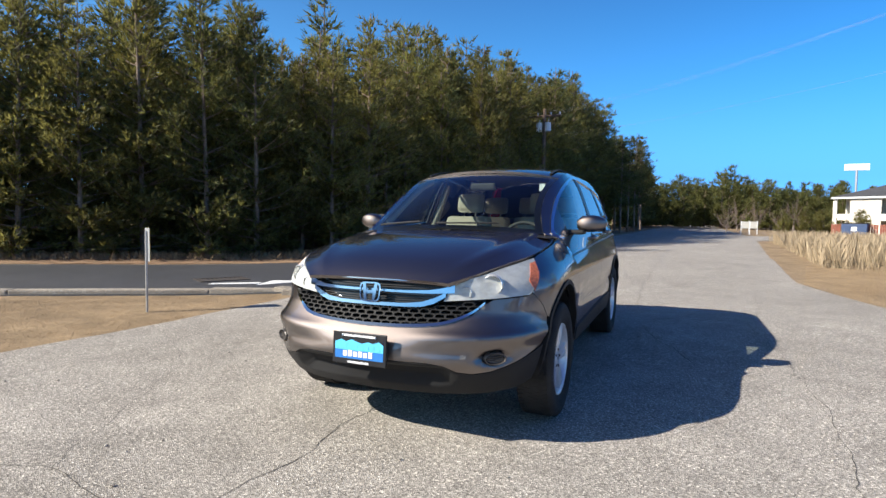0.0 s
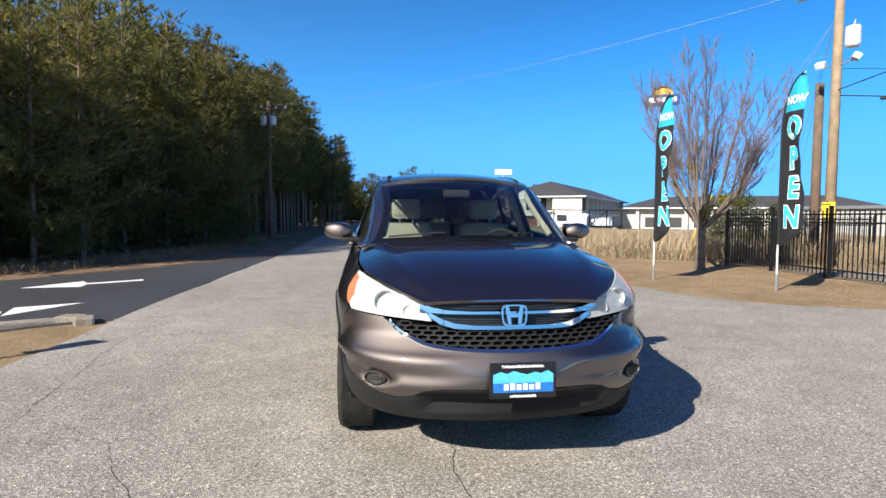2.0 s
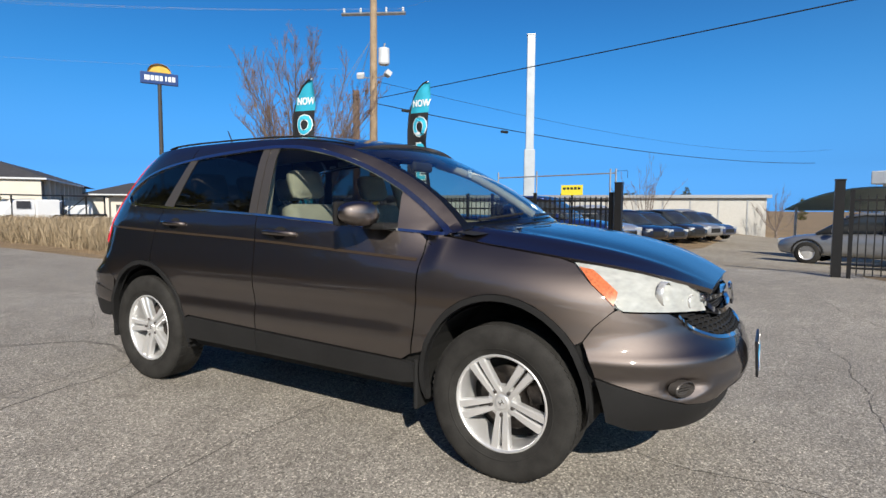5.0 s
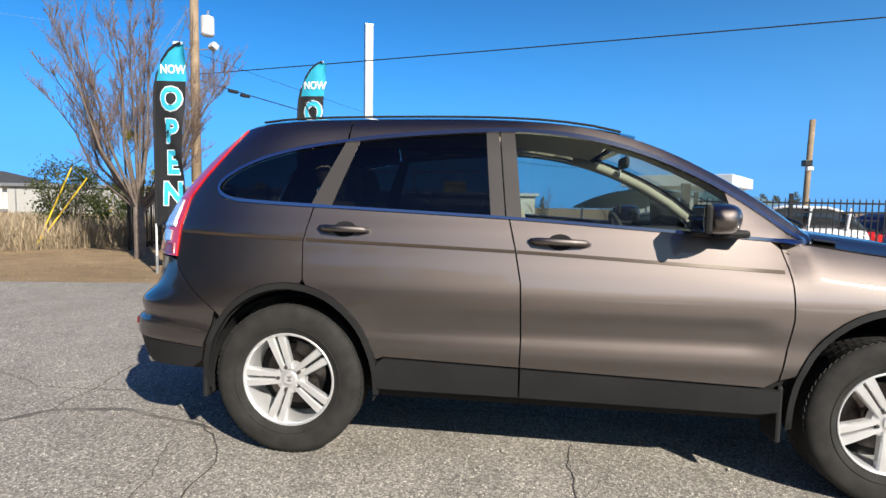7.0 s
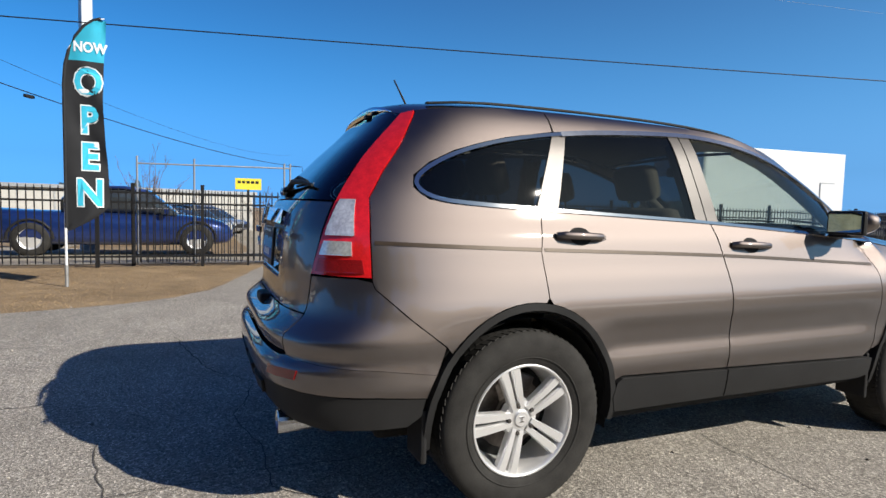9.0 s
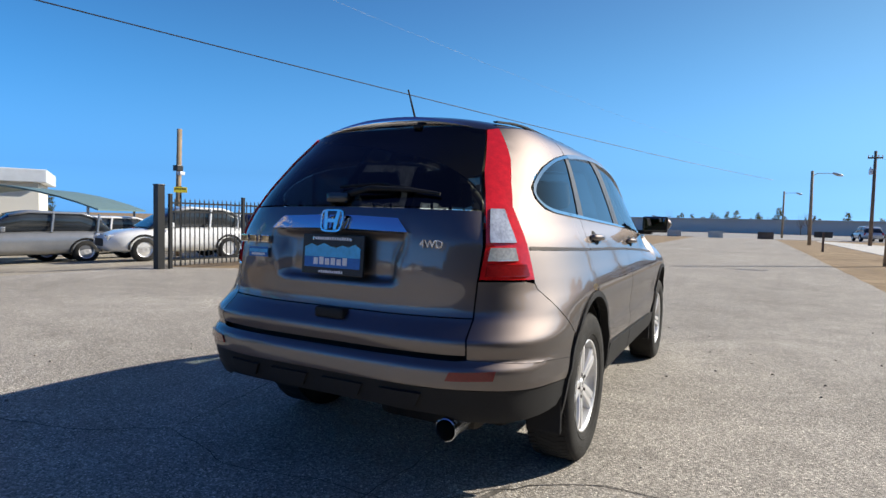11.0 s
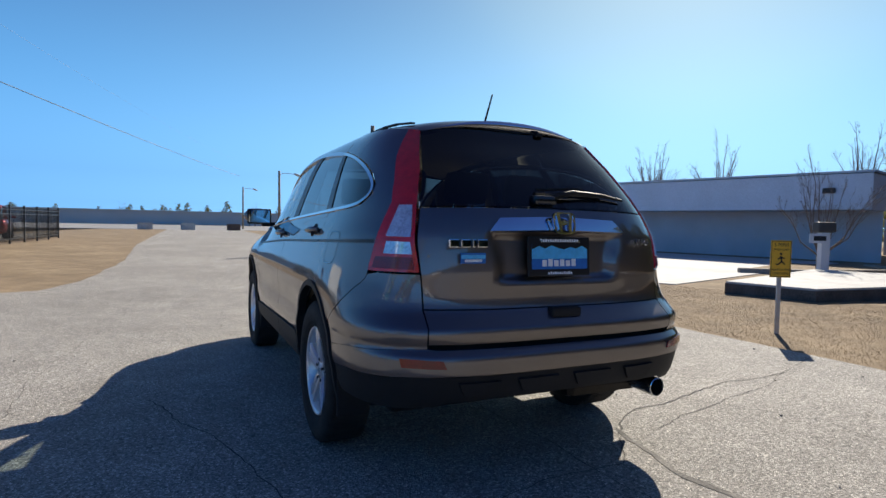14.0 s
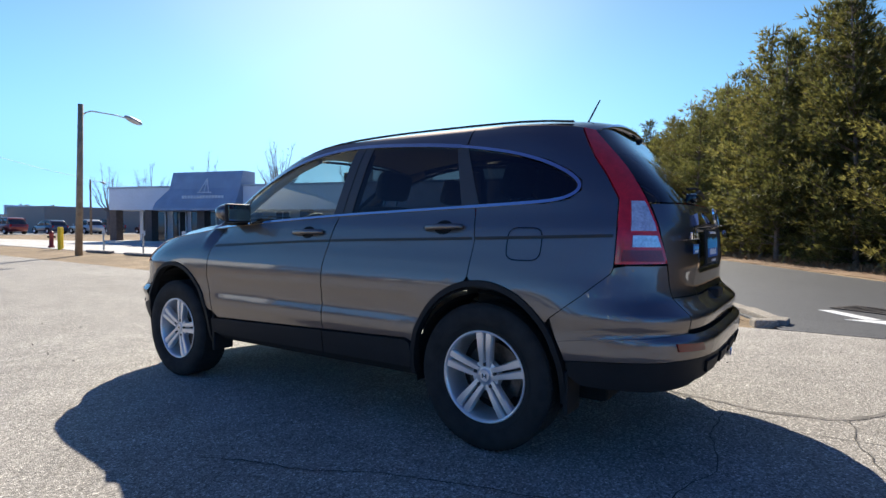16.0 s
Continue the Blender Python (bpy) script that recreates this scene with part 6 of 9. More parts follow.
# ---- fence, flags, poles, wires ----
fence_black = mat("fence_black", (0.012, 0.012, 0.013), 0.45, 0.2, var=0.15)
galv = mat("galvanised", (0.42, 0.43, 0.44), 0.45, 0.7, var=0.15, scale=10)
white_steel = mat("white_steel", (0.62, 0.65, 0.68), 0.45, var=0.08, scale=2)
pole_wood = mat("pole_wood", (0.30, 0.22, 0.14), 0.85, var=0.25, scale=3, fine=40, fvar=0.25, bump=0.3)
dark_wood = mat("dark_pole_wood", (0.15, 0.10, 0.07), 0.9, var=0.25, scale=3, fine=40, fvar=0.25, bump=0.3)
wire_mat = mat("cable_black", (0.012, 0.012, 0.012), 0.6, var=0.1)
wire_grey = mat("wire_grey", (0.24, 0.25, 0.27), 0.6, 0.3, var=0.05)

picket_me = bpy.data.meshes.new("picket")
bm = boxm(-0.009, 0.009, -0.009, 0.009, 0.06, 1.42)
tipv = bm.verts.new((0, 0, 1.47))
top_f = [f for f in bm.faces if f.normal.z > 0.9 or all(v.co.z > 1.4 for v in f.verts)][0]
vs4 = list(top_f.verts)
bm.faces.remove(top_f)
for k in range(4):
    bm.faces.new((vs4[k], vs4[(k + 1) % 4], tipv))
bm.to_mesh(picket_me), bm.free()
picket_me.materials.append(fence_black)


def fence(name, a, b, bay, label, singles=300, zoff=0.0):
    """A steel picket fence from a to b: posts, three rails a bay, pickets."""
    a, b = Vector((*a, 0)), Vector((*b, 0))
    d = b - a
    t = thing(name, label, "fence", at=Matrix.Translation((a.x, a.y, zoff)) @ Matrix.Rotation(math.atan2(d.y, d.x), 4, "Z"))
    n = max(1, round(d.length / bay))
    w = d.length / n
    made = 0
    rest_v, rest_f = [], []
    src_v = [tuple(v.co) for v in picket_me.vertices]
    src_f = [tuple(f.vertices) for f in picket_me.polygons]
    for i in range(n + 1):
        bm = boxm(-0.032, 0.032, -0.032, 0.032, -0.05, 1.52)
        box(bm, -0.037, 0.037, -0.037, 0.037, 1.52, 1.545, 0.008)
        part("fence_post", bm, fence_black, t).location = (i * w, 0, 0)
        if i == n:
            break
        for z in (0.18, 1.18, 1.36):
            part("fence_rail", boxm(i * w + 0.03, (i + 1) * w - 0.03, -0.016, 0.016, z - 0.018, z + 0.018), fence_black, t)
        k = int((w - 0.1) / 0.112)
        for j in range(k):
            x = i * w + 0.05 + (w - 0.1) * (j + 0.5) / k
            if made < singles:
                o = new("picket", picket_me)
                o.parent = t
                o.location = (x, 0, 0)
                made += 1
            else:
                q0 = len(rest_v)
                rest_v += [(v[0] + x, v[1], v[2]) for v in src_v]
                rest_f += [tuple(q0 + i_ for i_ in f) for f in src_f]
    if rest_v:
        o = mpart("pickets_beyond", mesh_of("pickets_beyond", rest_v, rest_f), fence_black, t)
        o["kind"] = "stuff"
    return t


fence("lot_fence", (9.06, 0.75), (9.0, 9.5), 1.75, "black steel picket fence with pointed tops along the verge", 120)
fence("side_fence", (9.0, 9.5), (15.5, 11.5), 2.2, "black steel picket fence turning away from the verge", 70, -0.1)
fence("lane_fence", (8.9, -3.4), (7.6, -30.5), 1.85, "black steel picket fence running down the lane", 250)
fence("gate_leaf", (9.32, 0.85), (9.28, 3.7), 2.85, "sliding gate leaf drawn back behind the fence", 60)
for y, h in ((0.6, 1.72), (-3.22, 1.70)):
    g_ = thing("gate_post", "stout black steel gate post", "gate post", "gate posts", at=pose(9.0, y, 0))
    bm = boxm(-0.075, 0.075, -0.075, 0.075, -0.05, h)
    part("post_shaft", bm, fence_black, g_)
    part("post_cap", boxm(-0.085, 0.085, -0.085, 0.085, h, h + 0.03, 0.01), fence_black, g_)
    part("gate_hinge", boxm(0.06, 0.12, -0.03, 0.03, 0.4, 0.46, 0.005), galv, g_)
gt = thing("pipe_arch", "thin galvanised pipe frame over the sliding gate", "pipe frame", at=pose(0, 0, 0))
for y in (0.80, 0.92, 2.65, 3.65):
    part("frame_post", tubem([(9.5, y, -0.02), (9.5, y, 2.07)], 0.019, 10), galv, gt)
part("frame_rail", tubem([(9.5, 0.8, 1.975), (9.5, 3.65, 1.93)], 0.015, 8), galv, gt)
part("frame_rail", tubem([(9.5, 0.8, 1.08), (9.5, 3.65, 1.07)], 0.010, 8), galv, gt)
part("frame_hook", tubem([(9.5, 0.8, 2.02), (9.5, 0.55, 2.02), (9.5, 0.55, 1.86)], 0.006, 6), wire_mat, gt)

# feather flags
teal = mat("flag_teal", (0.02, 0.36, 0.52), 0.8, var=0.1, scale=4, fine=300)
flag_black = mat("flag_black", (0.012, 0.013, 0.016), 0.8, var=0.2, scale=4, fine=300)
cyan = mat("flag_cyan", (0.04, 0.50, 0.72), 0.75, var=0.06)
flag_white = mat("flag_white", (0.80, 0.82, 0.84), 0.75, var=0.04)


def flag(x, y, turn, seed):
    """A feather flag: base spike, bent pole, cloth in two colours, lettering."""
    f = thing("feather_flag", "teal and black feather flag on a white pole in turf", "flag", "feather flags", at=pose(x, y, dip(x, y), 0, 0, turn))
    H, W_ = 3.68, 0.54

    def left(z):
        """Where the pole stands at height z: straight, then bent over."""
        t = max(0, (z - 2.75) / (H - 2.75))
        return (W_ - 0.04) * (1 - math.sqrt(max(0, 1 - t * t))) if t < 1 else W_ - 0.04

    pole = [(0, 0, -0.02)] + [(left(z), 0, z) for z in (0.4, 0.9, 1.5, 2.2, 2.75, 3.0, 3.2, 3.4, 3.55, 3.64, 3.68)]
    part("flag_pole", tubem(pole, [0.016] * 3 + [0.013] * 5 + [0.01] * 4, 8), flag_white, f, "thin white flag pole")
    part("ground_spike", tubem([(0, 0, -0.03), (0, 0, 0.28)], 0.024, 8), galv, f)
    r = random.Random(seed)
    ph = r.uniform(0, 6)

    def wave(u, z):
        return 0.035 * math.sin(z * 3.1 + ph + u * 4) * (0.3 + u) + 0.014 * math.sin(z * 11 + u * 9 + ph) * u

    def cloth(z0, z1, name, m_, n=26):
        b = bmesh.new()
        rows = []
        for i in range(n + 1):
            z = z0 + (z1 - z0) * i / n
            a, right = left(z), W_ * (0.93 + 0.05 * math.sin(z * 2 + ph))
            if z < 1.15:
                right *= max(0.12, 1 - ((1.15 - z) / 0.42) ** 1.6)
            rows.append([b.verts.new((a + (right - a) * k / 10, wave(k / 10, z), z)) for k in range(11)])
        for p_, q_ in zip(rows, rows[1:]):
            for k in range(10):
                b.faces.new((p_[k], p_[k + 1], q_[k + 1], q_[k]))
        return part(name, b, m_, f, smooth=True)

    part("pole_sleeve", tubem([(left(z) + 0.01, -0.002, z) for z in (0.8, 1.5, 2.2, 2.75, 3.0, 3.2, 3.4, 3.55, 3.64, 3.675)], 0.022, 8), flag_black, f)
    low = cloth(0.76, 3.08, "lower_cloth", flag_black, 40)
    top = cloth(3.08, 3.66, "upper_cloth", teal, 16)

    def letters(text, size, xc, zc, m_, off, parent, sx=1.0, bold=0.0):
        o = words("letter", text, size, m_, parent, Matrix.Identity(4), 0.001, bold=bold)
        me = o.data
        for v in me.vertices:
            px, pz = xc + v.co.x * sx, zc + v.co.y
            v.co = (px, wave((px - left(pz)) / max(0.05, W_ - left(pz)), pz) - off + (v.co.z if off else 0), pz)
        return o

    letters("NOW", 0.19, 0.325, 3.26, flag_white, 0.008, top, 0.78, 0.006)
    for ch_, z in zip("OPEN", (2.78, 2.27, 1.77, 1.27)):
        for m_, sz, off in ((flag_white, 0.56, 0.007), (cyan, 0.49, 0.012)):
            letters(ch_, 0.50, 0.30, z, m_, off, low, 0.84, 0.034 if m_ is flag_white else 0.016)
    return f


flag(5.1, 6.1, -86, 1)
flag(6.42, 4.22, -90, 2)


def wire(pts, r, material, sag=0.0, n=14):
    out = []
    for a, b in zip(pts, pts[1:]):
        a, b = Vector(a), Vector(b)
        for i in range(n):
            t = i / n
            out.append(a.lerp(b, t) - Vector((0, 0, sag * 4 * t * (1 - t))))
    out.append(Vector(pts[-1]))
    return tubem(out, r, 5)


def utility_pole(x, y, h, lean, material, label, arms=(), r=0.15, z0=-0.1, cans=(), arm_dir=(1, 0)):
    p = thing("utility_pole", label, "utility pole", at=pose(x, y, 0))
    part("pole_shaft", tubem([(0, 0, z0), (lean[0] * 0.5, lean[1] * 0.5, h * 0.5), (lean[0], lean[1], h)], [r, r * 0.87, r * 0.72], 12), material, p, smooth=True)
    ax = Vector((*arm_dir, 0)).normalized()
    for z, w in arms:
        c = Vector((lean[0] * z / h, lean[1] * z / h, z))
        part("cross_arm", tubem([c - ax * w / 2, c + ax * w / 2], 0.06, 4), galv if material is pole_wood else material, p)
        for k in (-0.46, -0.2, 0.2, 0.46):
            part("insulator", lathe(bmesh.new(), [(0.0, 0.16), (0.03, 0.15), (0.05, 0.1), (0.03, 0.08), (0.045, 0.04), (0.02, 0.0)], 10, m=Matrix.Translation(c + ax * w * k + Vector((0, 0, 0.05)))), white_steel, p)
    for dx, dy, z, rr, hh in cans:
        c = part("transformer", lathe(bmesh.new(), [(0.0, hh), (rr * 0.9, hh), (rr, hh - 0.05), (rr, 0.05), (rr * 0.85, 0.0), (0, 0)], 16, m=Matrix.Translation((dx, dy, z))), white_steel, p, "grey transformer can", smooth=False)
        part("bushing", tubem([(dx, dy, z + hh), (dx + 0.05, dy, z + hh + 0.18)], 0.03, 6), galv, c)
    return p


UP = Vector((12.3, 9.75, 0))
up = utility_pole(UP.x, UP.y, 9.2, (0.1, 0.05), pole_wood, "weathered wooden utility pole with crossarms and a transformer", ((7.75, 2.2), (8.6, 2.0)), 0.15, -0.3,
                  ((0.24, -0.28, 6.05, 0.19, 0.55),), (0.45, -0.9))
for s in (-1, 1):
    fl_ = part("flood_light", boxm(-0.13, 0.13, -0.1, 0.1, -0.09, 0.09, 0.03, m=pose(0.24 * s * 0.45 + 0.06, -0.5 * s, 5.72, 30, 0, 60 * s)), white_steel, up, "white flood light head")
    part("flood_arm", tubem([(0.05, 0, 5.6), (0.24 * s * 0.45 + 0.06, -0.42 * s, 5.65)], 0.02, 6), galv, fl_)
part("guard_plate", boxm(-0.16, 0.16, -0.2, -0.15, 1.3, 1.75, 0.01, m=pose(0, 0, 0, 0, 0, -50)), mat("yellow_plate", (0.75, 0.52, 0.02), 0.6, var=0.1), up)
p2 = thing("short_pole", "dark brown wooden stub pole beside the utility pole", "pole", at=pose(12.9, 11.0, 0))
part("pole_shaft", tubem([(0, 0, -0.3), (0, 0.0, 5.4)], [0.15, 0.12], 12), dark_wood, p2, smooth=True)
utility_pole(-6.35, 26.9, 7.5, (0.0, 0.1), dark_wood, "utility pole with crossarm and transformers before the pines", ((7.1, 1.9),), 0.13, -0.1, ((0.25, -0.1, 6.2, 0.17, 0.5), (-0.25, -0.1, 6.2, 0.17, 0.5)))
utility_pole(-9.35, -46.9, 6.9, (0.0, 0.0), dark_wood, "dark wooden utility pole by the far lot", ((6.4, 0.9),), 0.13, -0.1, ((0.22, 0, 5.2, 0.13, 0.4),))
p3 = thing("short_pole", "leaning brown wooden pole in the car lot", "pole", at=pose(16.4, -9.0, -0.35))
part("pole_shaft", tubem([(0, 0, -0.2), (0.03, -0.12, 4.5)], [0.095, 0.085], 12), pole_wood, p3, smooth=True)
part("pole_box", boxm(-0.2, 0.05, -0.1, 0.14, 3.0, 3.2, 0.02), fence_black, p3)
part("pole_lamp", boxm(-0.3, -0.1, -0.1, 0.1, 2.85, 2.98, 0.03), white_steel, p3)
# white steel sign mast
mast_grey = mat("mast_paint", (0.42, 0.46, 0.50), 0.5, 0.3, var=0.12, scale=2)
mast = thing("steel_mast", "tall pale square steel mast in the car lot", "mast", at=pose(15.9, 5.5, 0, 0, 0, 25))
part("mast_lower", boxm(-0.19, 0.19, -0.19, 0.19, -0.5, 3.3, 0.02), mast_grey, mast)
part("mast_upper", boxm(-0.14, 0.14, -0.14, 0.14, 3.3, 7.3, 0.02), mast_grey, mast)
part("mast_cap", boxm(-0.15, 0.15, -0.15, 0.15, 7.3, 7.33), galv, mast)
# cables
wires = thing("overhead_wires", "black and grey cables strung between the utility poles", "cables")
for a, b, r, m_, sg_ in (
    ((12.35, 9.75, 4.90), (-3.25, -56.2, 5.58), 0.014, wire_mat, 0.28),
    ((12.35, 9.7, 4.75), (40.0, -4.0, 4.2), 0.016, wire_mat, 0.55),
    ((12.35, 9.7, 5.5), (60.0, -6.0, 6.8), 0.007, wire_mat, 1.0),
    ((12.35, 9.7, 5.9), (-6.35, 27.0, 6.0), 0.0022, wire_grey, 0.5),
    ((12.8, 8.9, 7.9), (-5.6, 26.9, 7.2), 0.0022, wire_grey, 0.6),
    ((12.3, 9.8, 7.9), (-6.35, 26.9, 7.2), 0.0022, wire_grey, 0.6),
    ((11.9, 10.6, 7.9), (-7.1, 26.9, 7.2), 0.0022, wire_grey, 0.6),
    ((-9.35, -46.9, 6.4), (-40.0, -80.0, 6.4), 0.012, wire_mat, 0.5),
    ((-3.0, -56.2, 7.2), (12.6, 9.2, 7.8), 0.0025, wire_grey, 0.9),
    ((-6.35, 26.9, 7.2), (-6.5, 75, 8.0), 0.008, wire_mat, 0.6),
):
    part("cable", wire([a, b], r, m_, sg_), m_, wires)
for c in ((13.35, 9.12, 4.60), (13.75, 8.93, 4.54), (17.4, 7.2, 4.22)):
    part("cable_knot", boxm(-0.16, 0.16, -0.06, 0.06, -0.05, 0.05, 0.03, m=Matrix.Translation(c) @ Matrix.Rotation(radians(-26), 4, "Z")), wire_mat, wires)


# street lamps along the lane
def street_lamp(x, y, lean, h, arm, label):
    s = thing("street_lamp", label, "street lamp", "street lamps", at=pose(x, y, 0))
    part("lamp_post", tubem([(0, 0, -0.1), (lean[0], lean[1], h)], [0.12, 0.085], 12), pole_wood, s, smooth=True)
    e = Vector((lean[0], lean[1], h - 0.42))
    a = Vector((-arm, 0, 0.18))
    ar = part("lamp_arm", tubem([e, e + Vector((-0.16, 0, 0.16)), e + Vector((-0.34, 0, 0.24)), e + Vector((-arm * 0.8, 0, 0.23)), e + a], 0.022, 8), galv, s)
    hd = bmesh.new()
    vs = bmesh.ops.create_uvsphere(hd, u_segments=14, v_segments=8, radius=1.0)["verts"]
    for v in vs:
        v.co = Vector((v.co.x * 0.33, v.co.y * 0.14, v.co.z * (0.08 if v.co.z > 0 else 0.13) + v.co.x * 0.10)) + e + a + Vector((-0.28, 0, -0.02))
    part("lamp_head", hd, galv, ar, "grey cobra-head lamp", smooth=True)
    return s


street_lamp(-5.58, -19.1, (-0.1, 0.1), 5.25, 1.5, "leaning wooden street lamp with a cobra head")
street_lamp(-5.3, -43.0, (0.05, 0.0), 5.2, 1.2, "wooden street lamp beside the lane")
street_lamp(-4.9, -72.0, (0.0, 0.0), 5.4, 1.2, "far street lamp beside the lot")
street_lamp(-24.0, -62.0, (0.0, 0.0), 5.8, 1.0, "far street lamp in the parking lot")

# pedestrian sign
sign_yellow = mat("sign_yellow", (0.72, 0.42, 0.03), 0.5, var=0.08)
sign_back = mat("sign_back", (0.50, 0.51, 0.52), 0.45, 0.6, var=0.12)
sg1 = thing("warning_sign", "yellow speed and caution sign on a galvanised post", "road sign", at=pose(-4.57, 0.05, dip(-4.57, 0.05), 0, 0, 64 + 90))
part("sign_post", boxm(-0.022, 0.022, -0.006, 0.014, -0.1, 1.0), galv, sg1, "perforated steel post")
plate_ = part("sign_plate", boxm(-0.115, 0.115, -0.016, -0.012, 0.62, 1.035, 0.0), sign_yellow, sg1, "yellow plate with dark border")
bk = part("sign_rear", boxm(-0.115, 0.115, -0.0118, -0.0095, 0.62, 1.035), sign_back, sg1)
bm = bmesh.new()
for x0, x1, z0, z1 in ((-0.108, 0.108, 1.022, 1.028), (-0.108, 0.108, 0.627, 0.633), (-0.108, -0.102, 0.633, 1.022), (0.102, 0.108, 0.633, 1.022)):
    box(bm, x0, x1, -0.018, -0.0165, z0, z1)
part("sign_border", bm, flag_black, plate_)
for txt, z, sz in (("5 MPH", 0.985, 0.058), ("SPEED LIMIT", 0.93, 0.032), ("WATCH FOR", 0.705, 0.034), ("CHILDREN", 0.665, 0.036)):
    words("sign_words", txt, sz, flag_black, plate_, pose(0, -0.0175, z, 90, 0, 0), 0.001)
fig = bmesh.new()
for a, b in (((-0.005, 0.86), (0.01, 0.80)), ((0.01, 0.80), (0.045, 0.765)), ((0.01, 0.80), (-0.03, 0.765)), ((-0.03, 0.765), (-0.055, 0.77)), ((0.0, 0.845), (0.04, 0.835)), ((0.0, 0.845), (-0.035, 0.825))):
    tube(fig, [(a[0], -0.0175, a[1]), (b[0], -0.0175, b[1])], 0.008, 6)
box(fig, -0.012, 0.012, -0.019, -0.0165, 0.872, 0.896)
part("sign_symbol", fig, flag_black, plate_)

# short white posts along the parking lot
for i, y in enumerate((-7.35, -9.7, -12.5, -14.9, -17.5, -20.5)):
    b_ = thing("lot_marker", "thin white post with a small plate at the lot's edge", "marker post", "marker posts", at=pose(-7.02, y, 0, 0, 0, 8))
    part("marker_post", boxm(-0.022, 0.022, -0.022, 0.022, -0.05, 0.75), galv, b_)
    part("marker_plate", boxm(-0.015, -0.008, -0.1, 0.1, 0.68, 0.86, 0.0), white_steel, b_)
hy = thing("fire_hydrant", "red and black fire hydrant at the lot's edge", "hydrant", at=pose(-7.4, -26.4, 0))
part("hydrant_body", lathe(bmesh.new(), [(0.0, 0.75), (0.06, 0.74), (0.11, 0.66), (0.12, 0.62), (0.09, 0.6), (0.09, 0.1), (0.13, 0.08), (0.13, 0.0)], 14), mat("hydrant_red", (0.22, 0.02, 0.02), 0.5, var=0.2), hy, smooth=True)
part("hydrant_cap", tubem([(-0.16, 0, 0.48), (0.16, 0, 0.48)], 0.05, 8), iron, hy)
for dx in (0.0, 0.55):
    yb = tagged(part("bollard", lathe(bmesh.new(), [(0.0, 0.95), (0.06, 0.94), (0.08, 0.9), (0.08, -0.05)], 14), MATS["yellow_plate"]), "yellow steel bollard guarding the hydrant", "bollard", "bollards")
    yb.matrix_basis = pose(-7.2 + dx * 0.5, -24.8 + dx, 0)

# letterbox on a post
mb = thing("letterbox", "weathered letterbox post with a white number plate", "letterbox", at=pose(-13.3, -4.8, 0.06, 0, 0, 60))
part("letterbox_post", boxm(-0.1, 0.1, -0.1, 0.1, -0.05, 1.05, 0.01), white_steel, mb)
part("letterbox_body", boxm(-0.16, 0.16, -0.22, 0.22, 1.05, 1.32, 0.06), dash_mat, mb)
pl = part("number_plate", boxm(0.12, 0.14, -0.42, 0.05, 0.78, 1.02), white_steel, mb)
part("number_bars", boxm(0.141, 0.143, -0.32, -0.02, 0.84, 0.96), flag_black, pl)

# ---- the shop building ----
shop_wall = mat("shop_wall", (0.46, 0.49, 0.54), 0.8, var=0.08, scale=0.8, fine=30, fvar=0.06)
shop_fascia = mat("shop_fascia", (0.62, 0.65, 0.70), 0.75, var=0.06, scale=0.8, fine=30)
shop_roof = mat("awning_metal", (0.26, 0.32, 0.42), 0.5, 0.2, var=0.1, scale=1.5)
shop_dark = mat("shop_brick", (0.10, 0.075, 0.065), 0.85, var=0.2)
shop_glass = mat("shop_glass", (0.03, 0.035, 0.04), 0.08, var=0.3, scale=2, coat=0.5)
shop = thing("shop", "low flat-roofed shop with pale fascia and a blue awning", "shop building",
             at=Matrix.Translation((-13.9, -35.1, 0)) @ Matrix.Rotation(math.atan2(0.966, -0.2586), 4, "Z"))
# local x runs along the facade, local y points away from the lane
part("shop_body", prism(bmesh.new(), [(0.6, 1.6), (28.1, 1.6), (24.6, 14), (0.6, 14)], -0.3, 3.33), shop_wall, shop)
part("fascia", boxm(0.0, 28.15, -0.15, 1.7, 1.98, 3.32, 0.02), shop_fascia, shop, "pale blue-grey fascia band")
part("fascia_cap", prism(bmesh.new(), [(-0.05, -0.22), (28.2, -0.22), (28.2, 1.6), (24.7, 14.05), (-0.05, 14.05)], 3.335, 3.42), shop_wall, shop)
aw = bmesh.new()
prof = [(-0.95, 1.92), (-0.95, 2.05), (-0.75, 2.4), (-0.4, 3.2), (-0.12, 4.2), (0.9, 4.2), (0.9, 1.92)]
l0 = [aw.verts.new((4.5 + (0.75 if z > 2.4 else 0.0), y, z)) for y, z in prof]
l1 = [aw.verts.new((10.4, y, z)) for y, z in prof]
for k in range(len(prof)):
    j = (k + 1) % len(prof)
    aw.faces.new((l0[k], l0[j], l1[j], l1[k]))
aw.faces.new(l0), aw.faces.new(l1[::-1])
bmesh.ops.recalc_face_normals(aw, faces=aw.faces[:])
awn = part("awning", aw, shop_roof, shop, "slate blue sloped awning with a pale emblem")
em = bmesh.new()
for a, b in (((7.6, -0.5), (7.95, 0.45)), ((7.95, 0.45), (8.3, -0.5)), ((7.95, 0.45), (7.95, -0.5)), ((7.45, -0.5), (8.5, -0.5))):
    tube(em, [(a[0], -0.38 - a[1] * -0.32, 3.4 + a[1] * 0.85), (b[0], -0.38 - b[1] * -0.32, 3.4 + b[1] * 0.85)], 0.03, 4)
part("awning_emblem", em, shop_fascia, awn)
wb = bmesh.new()
for k in range(14):
    box(wb, 6.5 + k * 0.22, 6.64 + k * 0.22, -0.72, -0.66, 2.62, 2.78)
